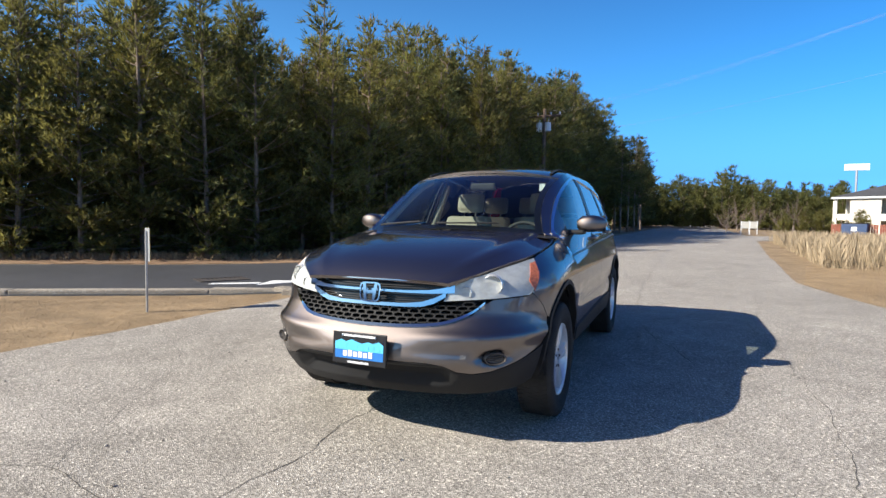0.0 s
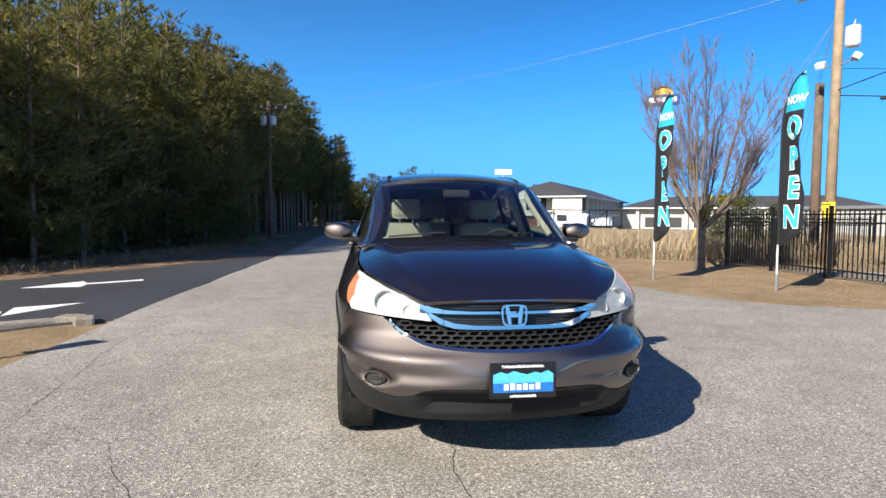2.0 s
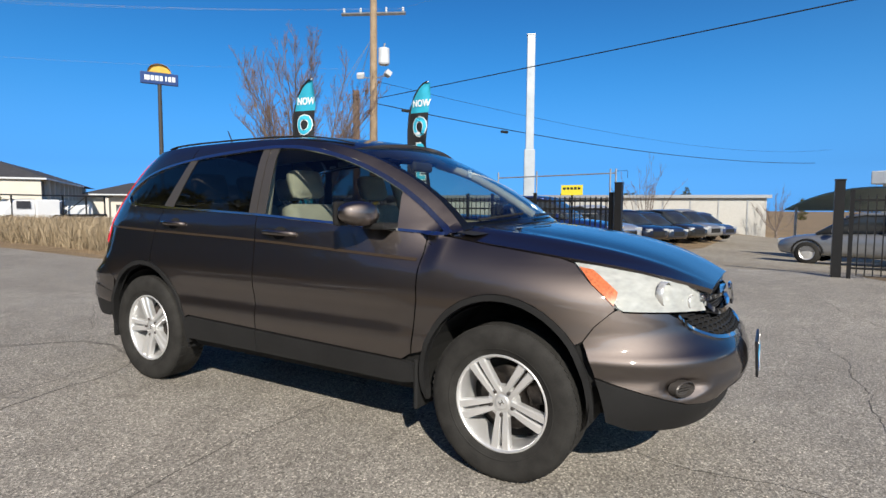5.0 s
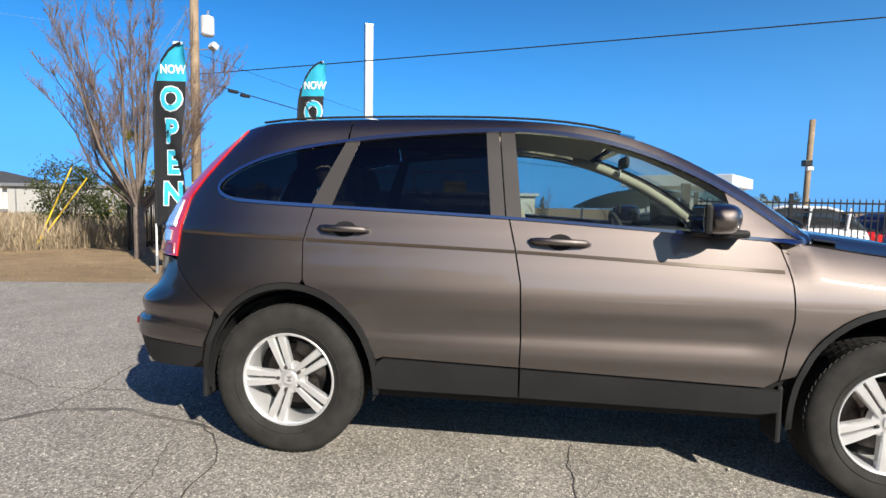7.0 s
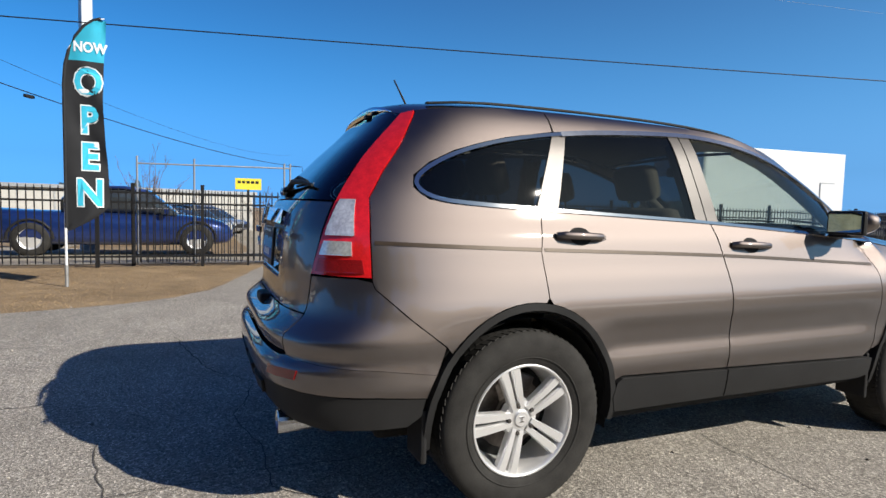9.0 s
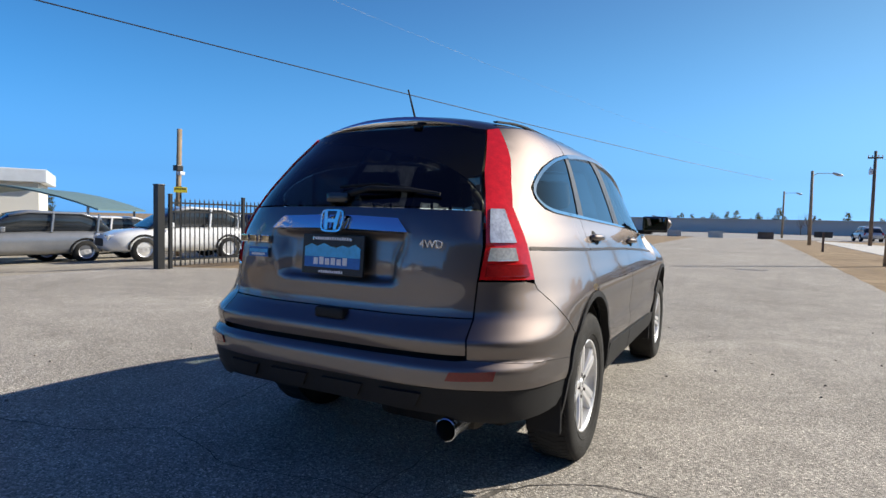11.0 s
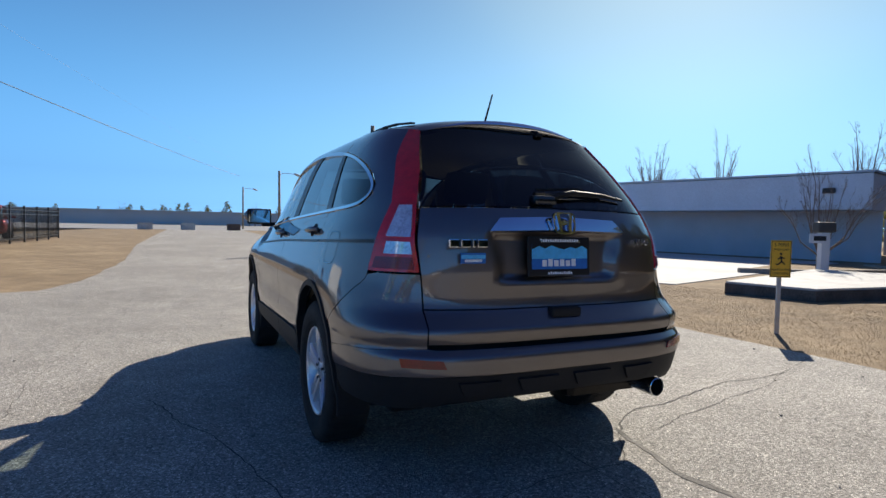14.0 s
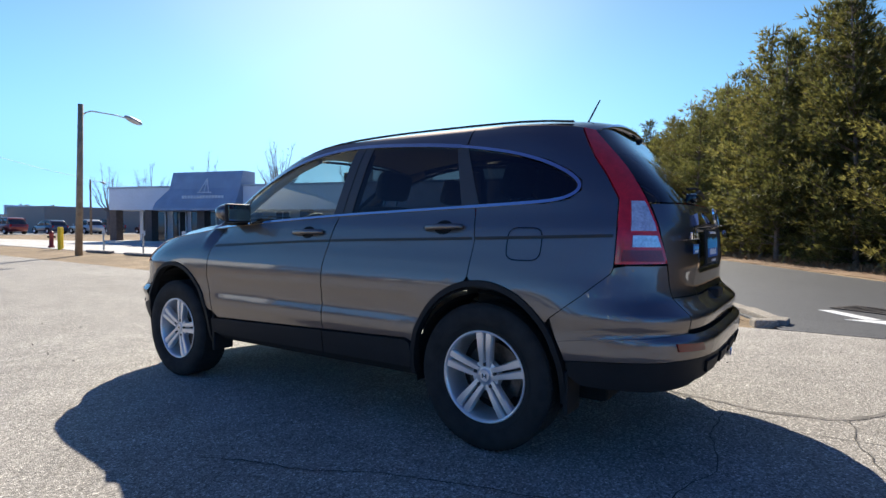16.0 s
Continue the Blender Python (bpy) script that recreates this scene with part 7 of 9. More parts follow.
part("awning_bars", wb, shop_fascia, awn, "blocked-out shop lettering")
for x in (0.15, 3.1, 7.2, 10.9, 14.4):
    part("shop_column", boxm(x - 0.28, x + 0.28, 0.0, 0.5, -0.1, 1.98), shop_dark, shop)
for x0, x1 in ((1.0, 2.9), (3.5, 4.6), (5.0, 7.0), (8.4, 9.4), (11.4, 12.4), (13.3, 14.1)):
    w_ = part("shop_window", boxm(x0, x1, 1.52, 1.6, 0.05, 1.9), shop_glass, shop)
    part("window_frame", boxm(x0 - 0.04, x0 + 0.03, 1.48, 1.53, 0.0, 1.95), white_steel, w_)
    part("window_frame", boxm(x1 - 0.03, x1 + 0.04, 1.48, 1.53, 0.0, 1.95), white_steel, w_)
    part("mullion", boxm((x0 + x1) / 2 - 0.02, (x0 + x1) / 2 + 0.02, 1.48, 1.525, 0.05, 1.9), white_steel, w_)
part("shop_step", boxm(0, 16, -0.6, 1.6, -0.1, 0.06), concrete, shop)
part("wall_lamp", boxm(26.6, 27.0, -0.32, -0.15, 2.6, 2.8, 0.03), fence_black, shop)
# clutter behind the shop
sh = tagged(part("storage_shed", boxm(-0.5, 0.5, -0.6, 0.6, -0.05, 1.9, 0.03), white_steel), "white metal storage shed behind the shop", "shed")
sh.matrix_basis = pose(-33.0, -12.9, 0, 0, 0, 20)
for x, y, c in ((-30, -10.6, (0.05, 0.07, 0.12)), (-33, -11.6, (0.04, 0.07, 0.05))):
    dm = thing("dumpster", "dark steel waste container behind the shop", "dumpster", "dumpsters", at=pose(x, y, 0, 0, 0, 25))
    part("dumpster_bin", boxm(-0.9, 0.9, -0.7, 0.7, 0.0, 1.25, 0.03), mat("dumpster_%d" % int(-x), c, 0.6, var=0.2), dm)
    part("dumpster_lid", boxm(-0.92, 0.92, -0.72, 0.72, 1.25, 1.32, 0.02), black_plastic, dm)


# ---- trailers ----
trailer_white = mat("trailer_white", (0.78, 0.79, 0.80), 0.4, var=0.04, scale=1)


def wheel_simple(parent, x, y, z, r, w, side):
    t = part("wheel", lathe(bmesh.new(), [(r * 0.6, w * 0.5), (r * 0.92, w * 0.5), (r, w * 0.3), (r, -w * 0.3), (r * 0.92, -w * 0.5), (r * 0.6, -w * 0.5)], 20, "x"), rubber, parent, smooth=True)
    part("rim", lathe(bmesh.new(), [(0.0, w * 0.36 * side), (r * 0.2, w * 0.38 * side), (r * 0.5, w * 0.30 * side), (r * 0.62, w * 0.46 * side)], 16, "x"), alloy, t)
    t.location = (x, y, z)
    return t


tr = thing("box_trailer", "tall white enclosed trailer parked in the lot", "trailer", at=Matrix.Translation((11.34, -13.0, -0.1)) @ Matrix.Rotation(math.atan2(-6.31, -0.62) , 4, "Z"))
# local x runs along the trailer away from its rear, local y to its right-hand lot side
part("trailer_box", boxm(0, 6.34, 0, 2.53, 0.75, 3.7, 0.02), trailer_white, tr, "plain white sheet-metal box")
part("trailer_skirt", boxm(0.1, 6.3, -0.012, 2.54, 0.75, 1.05), mat("trailer_grey", (0.30, 0.31, 0.33), 0.4, 0.5, var=0.1), tr)
part("rear_door", boxm(-0.03, 0, 0.1, 2.43, 0.85, 2.75), mat("mirror_steel", (0.62, 0.63, 0.62), 0.03, 1.0, var=0.1, scale=2), tr, "polished steel rear door")
part("rear_header", boxm(-0.05, 0, 0.0, 2.53, 2.75, 3.72), mat("header_grey", (0.55, 0.57, 0.62), 0.45, 0.3, var=0.06), tr)
part("header_badge", boxm(-0.06, -0.05, 0.8, 1.7, 3.15, 3.35, 0.004), mat("badge_grey", (0.42, 0.43, 0.46), 0.5, var=0.1), tr)
for y in (0.02, 2.43):
    part("corner_post", boxm(-0.06, 0.06, y - 0.02, y + 0.1, 0.6, 3.74), galv, tr)
part("side_door", boxm(5.2, 5.85, -0.02, 0.0, 1.0, 2.6), trailer_white, tr)
part("door_line", box(boxm(5.17, 5.2, -0.024, 0, 1.0, 2.63), 5.2, 5.85, -0.024, 0, 2.6, 2.63), galv, tr)
part("trailer_frame", boxm(0.1, 7.3, 1.1, 1.4, 0.5, 0.75), fence_black, tr)
for x in (2.6, 3.45, 4.3):
    for y, s in ((-0.02, -1), (2.5, 1)):
        w_ = wheel_simple(tr, x, y + 0.12 * (1 if s < 0 else -1), 0.36, 0.36, 0.24, 1)
        w_.rotation_euler = (0, 0, radians(-90 if s < 0 else 90))
tr2 = thing("cargo_trailer", "white cargo trailer standing at the back of the side road", "trailer", at=pose(-47.5, -13.2, 0, 0, 0, 10))
part("trailer_box", boxm(-1.6, 3.0, -1.5, 1.5, 0.95, 3.3, 0.03), trailer_white, tr2)
part("trailer_frame", boxm(-1.5, 2.9, -1.3, 1.3, 0.5, 0.95), fence_black, tr2)
for x in (-1.0, 2.4):
    wheel_simple(tr2, x, -1.2, 0.45, 0.45, 0.3, -1).rotation_euler = (0, 0, radians(90))
    wheel_simple(tr2, x, 1.2, 0.45, 0.45, 0.3, 1).rotation_euler = (0, 0, radians(90))


# ---- cars in the lot ----
def loft(rows, n=16, e=3.2):
    """A smooth hull through stations (y, half width, low, high)."""
    bm = bmesh.new()
    rings = []
    for y, w, z0, z1 in rows:
        ring = []
        for k in range(n):
            t = 2 * math.pi * (k + 0.5) / n
            c, s = math.cos(t), math.sin(t)
            ring.append(bm.verts.new((w * math.copysign(abs(c) ** (2 / e), c), y, (z0 + z1) / 2 + (z1 - z0) / 2 * math.copysign(abs(s) ** (2 / e), s))))
        rings.append(ring)
    for a, b in zip(rings, rings[1:]):
        for k in range(n):
            bm.faces.new((a[k], a[(k + 1) % n], b[(k + 1) % n], b[k]))
    bm.faces.new(rings[0]), bm.faces.new(rings[-1][::-1])
    bmesh.ops.recalc_face_normals(bm, faces=bm.faces[:])
    return bm


def lot_car(x, y, turn, col, label, h=1.68, L=4.6, pick=False, metal=0.4):
    z = ground_z(x, y)
    m_ = mat("lot_paint_%02d%02d%02d" % tuple(int(c * 99) for c in col), col, 0.3, metal, var=0.05, coat=1.0)
    t = thing("parked_car" if not pick else "pickup_truck", label, "car" if not pick else "pickup truck", "cars in the lot", at=pose(x, y, z, 0, 0, turn))
    l = L / 2
    w = 0.92 if not pick else 0.98
    bz = h * 0.60
    part("car_body", loft([(-l, w * 0.62, 0.42, bz * 0.70), (-l + 0.12, w * 0.86, 0.30, bz * 0.80), (-l + 0.5, w, 0.25, bz * 0.92), (-l + 1.2, w, 0.24, bz), (0.2, w, 0.24, bz + 0.04), (l - 0.9, w, 0.25, bz + 0.06), (l - 0.2, w * 0.95, 0.3, bz + (0.04 if not pick else 0.1)), (l, w * 0.8, 0.42, bz * 0.92)], 20, 4.5), m_, t, smooth=True)
    if pick:
        cab = [(-l + 1.35, w * 0.86, bz - 0.05, bz + 0.05), (-l + 2.0, w * 0.82, bz - 0.05, h - 0.08), (-l + 2.5, w * 0.80, bz - 0.05, h), (-l + 3.6, w * 0.80, bz - 0.05, h), (-l + 3.85, w * 0.84, bz - 0.05, h - 0.3)]
    else:
        cab = [(-l + 1.05, w * 0.86, bz - 0.05, bz + 0.04), (-l + 1.75, w * 0.80, bz - 0.05, h - 0.10), (-l + 2.2, w * 0.77, bz - 0.05, h), (l - 1.0, w * 0.76, bz - 0.05, h - 0.02), (l - 0.45, w * 0.76, bz - 0.05, h - 0.2), (l - 0.15, w * 0.82, bz - 0.05, bz + 0.05)]
    part("car_glass", loft(cab, 20, 4.0), shop_glass, t, "dark car windows", smooth=True)
    roof = [(y0, w_ * 0.985, z1 - 0.10, z1 + 0.012) for y0, w_, z0, z1 in cab[1:-1]]
    part("car_roof", loft(roof, 20, 4.0), m_, t, smooth=True)
    for sx in (-1, 1):
        for yy in ((cab[1][0] + cab[2][0]) / 2 + 0.8, cab[-2][0] - 0.1):
            part("car_pillar", tubem([(sx * w * 0.865, yy - 0.05, bz), (sx * w * 0.80, yy + 0.02, h - 0.06)], 0.035, 6), m_, t)
        part("car_headlamp", boxm(sx * w * 0.58 - 0.16, sx * w * 0.58 + 0.16, -l + 0.02, -l + 0.3, bz * 0.64, bz * 0.80, 0.03), clear_lens, t)
        part("car_tail_lamp", boxm(sx * w * 0.78 - 0.09, sx * w * 0.78 + 0.09, l - 0.16, l - 0.0, bz * 0.72, bz * 0.98, 0.03), red_lens, t)
        part("car_mirror", boxm(sx * (w + 0.08) - 0.09, sx * (w + 0.08) + 0.09, -l + 1.5, -l + 1.62, bz + 0.02, bz + 0.16, 0.03), m_, t)
        for yy in (-l + 0.88, l - 0.92):
            r_ = 0.35 if not pick else 0.41
            wheel_simple(t, sx * (w - 0.11), yy, r_, r_, 0.24, sx)
            part("arch_lip", tubem([(sx * (w + 0.004), yy + (r_ + 0.05) * math.cos(a), r_ + (r_ + 0.05) * math.sin(a)) for a in [math.pi * k / 10 for k in range(11)]], 0.03, 6), black_plastic, t)
    part("car_grille", boxm(-w * 0.42, w * 0.42, -l - 0.01, -l + 0.1, bz * 0.45, bz * 0.68, 0.02), chrome if metal > 0.45 else black_plastic, t)
    return t


BLUE = (0.012, 0.035, 0.16)
lot_car(13.95, 4.45, 0, BLUE, "dark blue pickup truck standing behind the fence", 1.72, 5.35, True)
lot_car(22.0, 5.1, -30, (0.55, 0.57, 0.60), "silver sport utility car parked in the lot", 1.72, 4.9, metal=0.6)
lot_car(25.0, 4.4, -30, (0.012, 0.016, 0.035), "dark navy car parked in the lot", 1.62, 4.6)
lot_car(27.5, 3.9, -30, (0.03, 0.045, 0.08), "dark blue car parked in the lot", 1.6, 4.6)
lot_car(29.9, 3.3, -30, (0.03, 0.03, 0.03), "black car parked in the lot", 1.7, 4.7)
lot_car(32.2, 2.8, -30, (0.30, 0.30, 0.31), "grey car parked in the lot", 1.75, 4.8)
lot_car(34.6, 2.2, -30, (0.06, 0.08, 0.16), "blue car parked in the lot", 1.6, 4.6)
lot_car(13.6, -7.0, 164, (0.72, 0.73, 0.74), "white small crossover parked in the lot", 1.58, 4.2, metal=0.0)
lot_car(17.2, -4.6, 164, (0.25, 0.26, 0.28), "grey car parked in the lot", 1.55, 4.5)
lot_car(18.6, -7.2, 164, (0.70, 0.70, 0.70), "white car parked in the lot", 1.5, 4.6, metal=0.0)
lot_car(19.0, -14.0, 40, (0.02, 0.03, 0.08), "dark blue car parked behind the trailer", 1.5, 4.5)
lot_car(24.0, -16.0, 40, (0.65, 0.66, 0.68), "silver car parked in the lot", 1.5, 4.5)
lot_car(27.5, -13.0, 50, (0.04, 0.04, 0.045), "black car parked in the lot", 1.6, 4.6)
lot_car(13.5, -11.0, 10, (0.015, 0.03, 0.09), "dark blue car parked beside the trailer", 1.45, 4.5)
lot_car(10.6, -23.5, 10, (0.05, 0.05, 0.055), "dark car parked behind the fence", 1.6, 4.6)
lot_car(10.2, -29.0, 10, (0.30, 0.02, 0.02), "red car parked behind the fence", 1.65, 4.6)
lot_car(13.5, -26.0, 10, (0.10, 0.10, 0.11), "charcoal car parked behind the fence", 1.6, 4.6)
for i in range(7):
    lot_car(20.0 + i * 1.0, -17.5 - i * 2.9, 100, ((0.70, 0.71, 0.72), (0.60, 0.62, 0.64), (0.72, 0.72, 0.72), (0.05, 0.06, 0.08))[i % 4], "parked car in the back row of the lot", 1.5 + 0.1 * (i % 3), 4.5)
# carport
cp_ = thing("carport", "open carport with a curved green-grey metal roof", "carport", at=pose(23.5, -7.0, ground_z(23.5, -7.0), 0, 0, 40))
b = bmesh.new()
rows = []
for k in range(13):
    x = -4 + 8 * k / 12
    z = 2.75 - 0.05 * x * x
    rows.append([b.verts.new((x, -2.6, z)), b.verts.new((x, 2.6, z)), b.verts.new((x, 2.6, z + 0.06)), b.verts.new((x, -2.6, z + 0.06))])
for p, q in zip(rows, rows[1:]):
    for k in range(4):
        b.faces.new((p[k], p[(k + 1) % 4], q[(k + 1) % 4], q[k]))
b.faces.new(rows[0]), b.faces.new(rows[-1][::-1])
bmesh.ops.recalc_face_normals(b, faces=b.faces[:])
part("carport_roof", b, mat("carport_green", (0.16, 0.24, 0.23), 0.5, 0.3, var=0.1), cp_, smooth=False)
for x in (-3.6, 3.6):
    for y in (-2.4, 2.4):
        part("carport_post", tubem([(x, y, -0.3), (x, y, 2.1)], 0.05, 8), galv, cp_)
for i in range(9):
    lot_car(-12 - i * 3.4 + (i % 3) * 0.4, -66.0 - (i % 2) * 1.5, 5, ((0.55, 0.56, 0.58), (0.03, 0.03, 0.035), (0.25, 0.03, 0.03), (0.06, 0.09, 0.16))[i % 4], "parked car in the far lot", 1.5 + 0.1 * (i % 3), 4.5)

# ---- trees ----
pine_bark = mat("pine_bark", (0.20, 0.145, 0.11), 0.9, var=0.3, scale=4, fine=30, fvar=0.35, bump=0.5)
grey_bark = mat("grey_bark", (0.17, 0.135, 0.115), 0.9, var=0.25, scale=5, fine=40, fvar=0.3, bump=0.4)
needle = mat("pine_needles", (0.112, 0.116, 0.037), 0.6, var=0.4, scale=0.6, fine=3, fvar=0.2, island=0.45, obj=0.25, spec=0.3)
needle_y = mat("pine_needles_pale", (0.145, 0.138, 0.042), 0.6, var=0.35, scale=0.6, fine=3, fvar=0.2, island=0.45, obj=0.2, spec=0.3)


def leafy(m):
    """Lets light pass through thin needles."""
    n, l = m.node_tree.nodes, m.node_tree.links
    b = n["Principled BSDF"]
    t = n.new("ShaderNodeBsdfTranslucent")
    x = n.new("ShaderNodeMixShader")
    x.inputs[0].default_value = 0.45
    lit = n.new("ShaderNodeVectorMath")
    lit.operation = "MULTIPLY"
    lit.inputs[1].default_value = (1.6, 1.5, 1.3)
    l.new(b.inputs["Base Color"].links[0].from_socket, lit.inputs[0])
    l.new(lit.outputs[0], t.inputs["Color"])
    l.new(b.outputs[0], x.inputs[1])
    l.new(t.outputs[0], x.inputs[2])
    l.new(x.outputs[0], n["Material Output"].inputs["Surface"])


leafy(needle), leafy(needle_y)
twig_mat = mat("twigs", (0.20, 0.12, 0.085), 0.9, var=0.25, island=0.3)
NEEDLE_MIX = (needle, needle_y)


def spray(vs, fs, p, d, size, r, blades_=8):
    """A tuft of needles: slim blades fanned round a direction."""
    d = d.normalized()
    a = d.cross(Vector((0, 0, 1)))
    a = a.normalized() if a.length > 0.05 else Vector((1, 0, 0))
    b = d.cross(a)
    for k in range(blades_):
        t = r.uniform(0, 6.283)
        w = (a * math.cos(t) + b * math.sin(t))
        q = (d * r.uniform(0.5, 1.0) + w * r.uniform(0.25, 0.75)) * size
        n = q.cross(w if abs(w.dot(q.normalized())) < 0.9 else a).normalized() * size * r.uniform(0.06, 0.10)
        i = len(vs)
        vs += [tuple(p + q * 0.05 - n), tuple(p + q * 0.05 + n), tuple(p + q * 1.1)]
        fs.append((i, i + 1, i + 2))


def pine_mesh(seed, h, spread, low, tufts, size, step=1.0, blades_=8):
    """A pine: bark mesh (trunk and limbs) and needle mesh."""
    r = random.Random(seed)
    bm = bmesh.new()
    lean = Vector((r.uniform(-0.3, 0.3), r.uniform(-0.3, 0.3), 0))
    tr_ = [lean * (i / 6) ** 1.5 + Vector((0, 0, h * i / 6)) for i in range(7)]
    tube(bm, tr_, [0.010 * h * (1 - 0.9 * i / 6) + 0.008 for i in range(7)], 8)
    vs, fs = [], []
    z = low
    limbs = []
    while z < h * 0.97:
        t = (z - low) / (h - low)
        for k in range(r.randint(3, 5)):
            a = r.uniform(0, 6.283)
            ln = spread * (0.35 + 0.75 * math.sin(math.pi * min(1, 0.22 + t * 0.78))) * r.uniform(0.55, 1.15) * (1 - 0.65 * t)
            p0 = lean * (z / h) ** 1.5 + Vector((0, 0, z))
            d = Vector((math.cos(a), math.sin(a), r.uniform(-0.05, 0.35) + t * 0.5))
            p1 = p0 + d * ln * 0.5
            p2 = p0 + d * ln + Vector((0, 0, 0.12 * ln))
            tube(bm, [p0, p1, p2], [0.022 * (1 - 0.6 * t) + 0.006, 0.014, 0.004], 4, False)
            limbs.append((p0, p1, p2, ln))
        z += r.uniform(0.26, 0.46) * h / 9 * step
    total = sum(l[3] for l in limbs)
    for p0, p1, p2, ln in limbs:
        n = max(2, int(tufts * ln / total))
        for _ in range(n):
            s = r.random() ** 0.6
            base = p0.lerp(p1, s * 2) if s < 0.5 else p1.lerp(p2, s * 2 - 1)
            off = Vector((r.gauss(0, 1), r.gauss(0, 1), r.gauss(0, 0.55))) * (0.10 + 0.22 * ln * 0.4 * s)
            p = base + off
            spray(vs, fs, p, (p2 - p0).normalized() + Vector((0, 0, 0.35)) + off.normalized() * 0.7, size * r.uniform(0.7, 1.3), r, blades_)
    me_b = bpy.data.meshes.new("trunk")
    bm.to_mesh(me_b), bm.free()
    me_b.materials.append(pine_bark)
    me_n = mesh_of("crown", vs, fs)
    me_n.materials.append(NEEDLE_MIX[seed % 2])
    return me_b, me_n


EDGE = [pine_mesh(s, 9.0, 2.1, 0.25, 3000, 0.21, 0.9, 7) for s in (1, 2, 3, 4)]
TALL = [pine_mesh(s, 11.0, 1.9, 3.2, 1500, 0.28, 1.0, 6) for s in (11, 12, 13)]
DEEP = [pine_mesh(s, 9.5, 2.5, 0.2, 1250, 0.32, 1.2, 6) for s in (31, 32, 33)]
FAR = [pine_mesh(s, 11.0, 2.8, 0.6, 600, 0.8, 1.8, 5) for s in (21, 22, 23)]


def pine(meshes, x, y, s, turn, label, group):
    t = thing("pine_tree", label, "tree", group, at=Matrix.Translation((x, y, ground_z(x, y) - 0.03)) @ Matrix.Rotation(turn, 4, "Z") @ Matrix.Diagonal((s, s, s, 1)))
    for nm_, me in zip(("trunk", "crown"), meshes):
        o = new(nm_, me)
        o.parent = t
    return t


rt = random.Random(77)
LINE = [(-6.9, 60), (-6.9, 40), (-7.0, 26), (-7.6, 14), (-8.6, 10.0), (-10.4, 7.2), (-13.2, 4.6), (-17.0, 1.8), (-22, -1.6), (-28, -5.2), (-38, -9.4), (-60, -18)]


def along(line, step, offset, jit):
    """Places set out along a line, pushed to its left side."""
    out = []
    carry = 0.0
    for a, b in zip(line, line[1:]):
        a, b = Vector((*a, 0)), Vector((*b, 0))
        d = (b - a)
        n = Vector((d.y, -d.x, 0)).normalized()
        n = -n if n.x > 0 or (n.x > -0.3 and n.y < 0) else n
        s = carry
        while s < d.length:
            p = a + d.normalized() * s + n * offset
            out.append((p.x + rt.uniform(-jit, jit), p.y + rt.uniform(-jit, jit)))
            s += step * rt.uniform(0.8, 1.25)
        carry = s - d.length
    return out


def height_at(y):
    """The trees grow taller up the road."""
    return float(np.interp(y, (-20, 3, 6, 9, 11, 17, 30, 50), (7.8, 8.2, 8.3, 7.9, 7.7, 8.7, 10.5, 13.4)))


for x, y in along(LINE, 1.6, 1.1, 0.45):
    h_ = height_at(y) * rt.uniform(0.82, 1.08)
    if y > 24:
        pine(TALL[rt.randrange(3)], x, y, h_ / 11, rt.uniform(0, 6.28), "tall slender pine with a bare lower trunk", "pines along the road")
    else:
        pine(EDGE[rt.randrange(4)], x, y, h_ / 9, rt.uniform(0, 6.28), "dense green pine branching to the ground at the forest's edge", "pines at the forest edge")
for off, step, kinds, base_h in ((3.2, 1.9, TALL, 11.0), (5.2, 2.0, DEEP, 9.5), (7.8, 2.3, DEEP, 9.5), (11.5, 2.9, DEEP, 9.5)):
    for x, y in along(LINE, step, off, 0.7):
        k = height_at(y) * (1 + 0.025 * off) * rt.uniform(0.8, 1.1) / base_h
        kinds_, k = (DEEP, k * 11 / 9.5) if kinds is TALL and y < 22 else (kinds, k)
        pine(kinds_[rt.randrange(3)], x, y, k, rt.uniform(0, 6.28), "tall pine standing inside the forest", "pines in the forest")
# lighter pines where the wood ends up the road
for x, y, h_ in ((-5.3, 55.0, 9.4), (-5.2, 61.0, 10.8), (-5.1, 67.0, 11.8), (-5.2, 74.0, 12.4), (-5.6, 82.0, 13.0), (-7.0, 64.0, 11.6), (-7.2, 71.0, 12.2)):
    pine(TALL[int(y) % 3], x, y, h_ / 11, y, "tall slender pine where the wood ends up the road", "pines along the road")
# the young bright pine before the wood
pine(EDGE[1], -6.3, 19.0, 0.52, 1.0, "young bright green pine in front of the wood", "pines along the road")


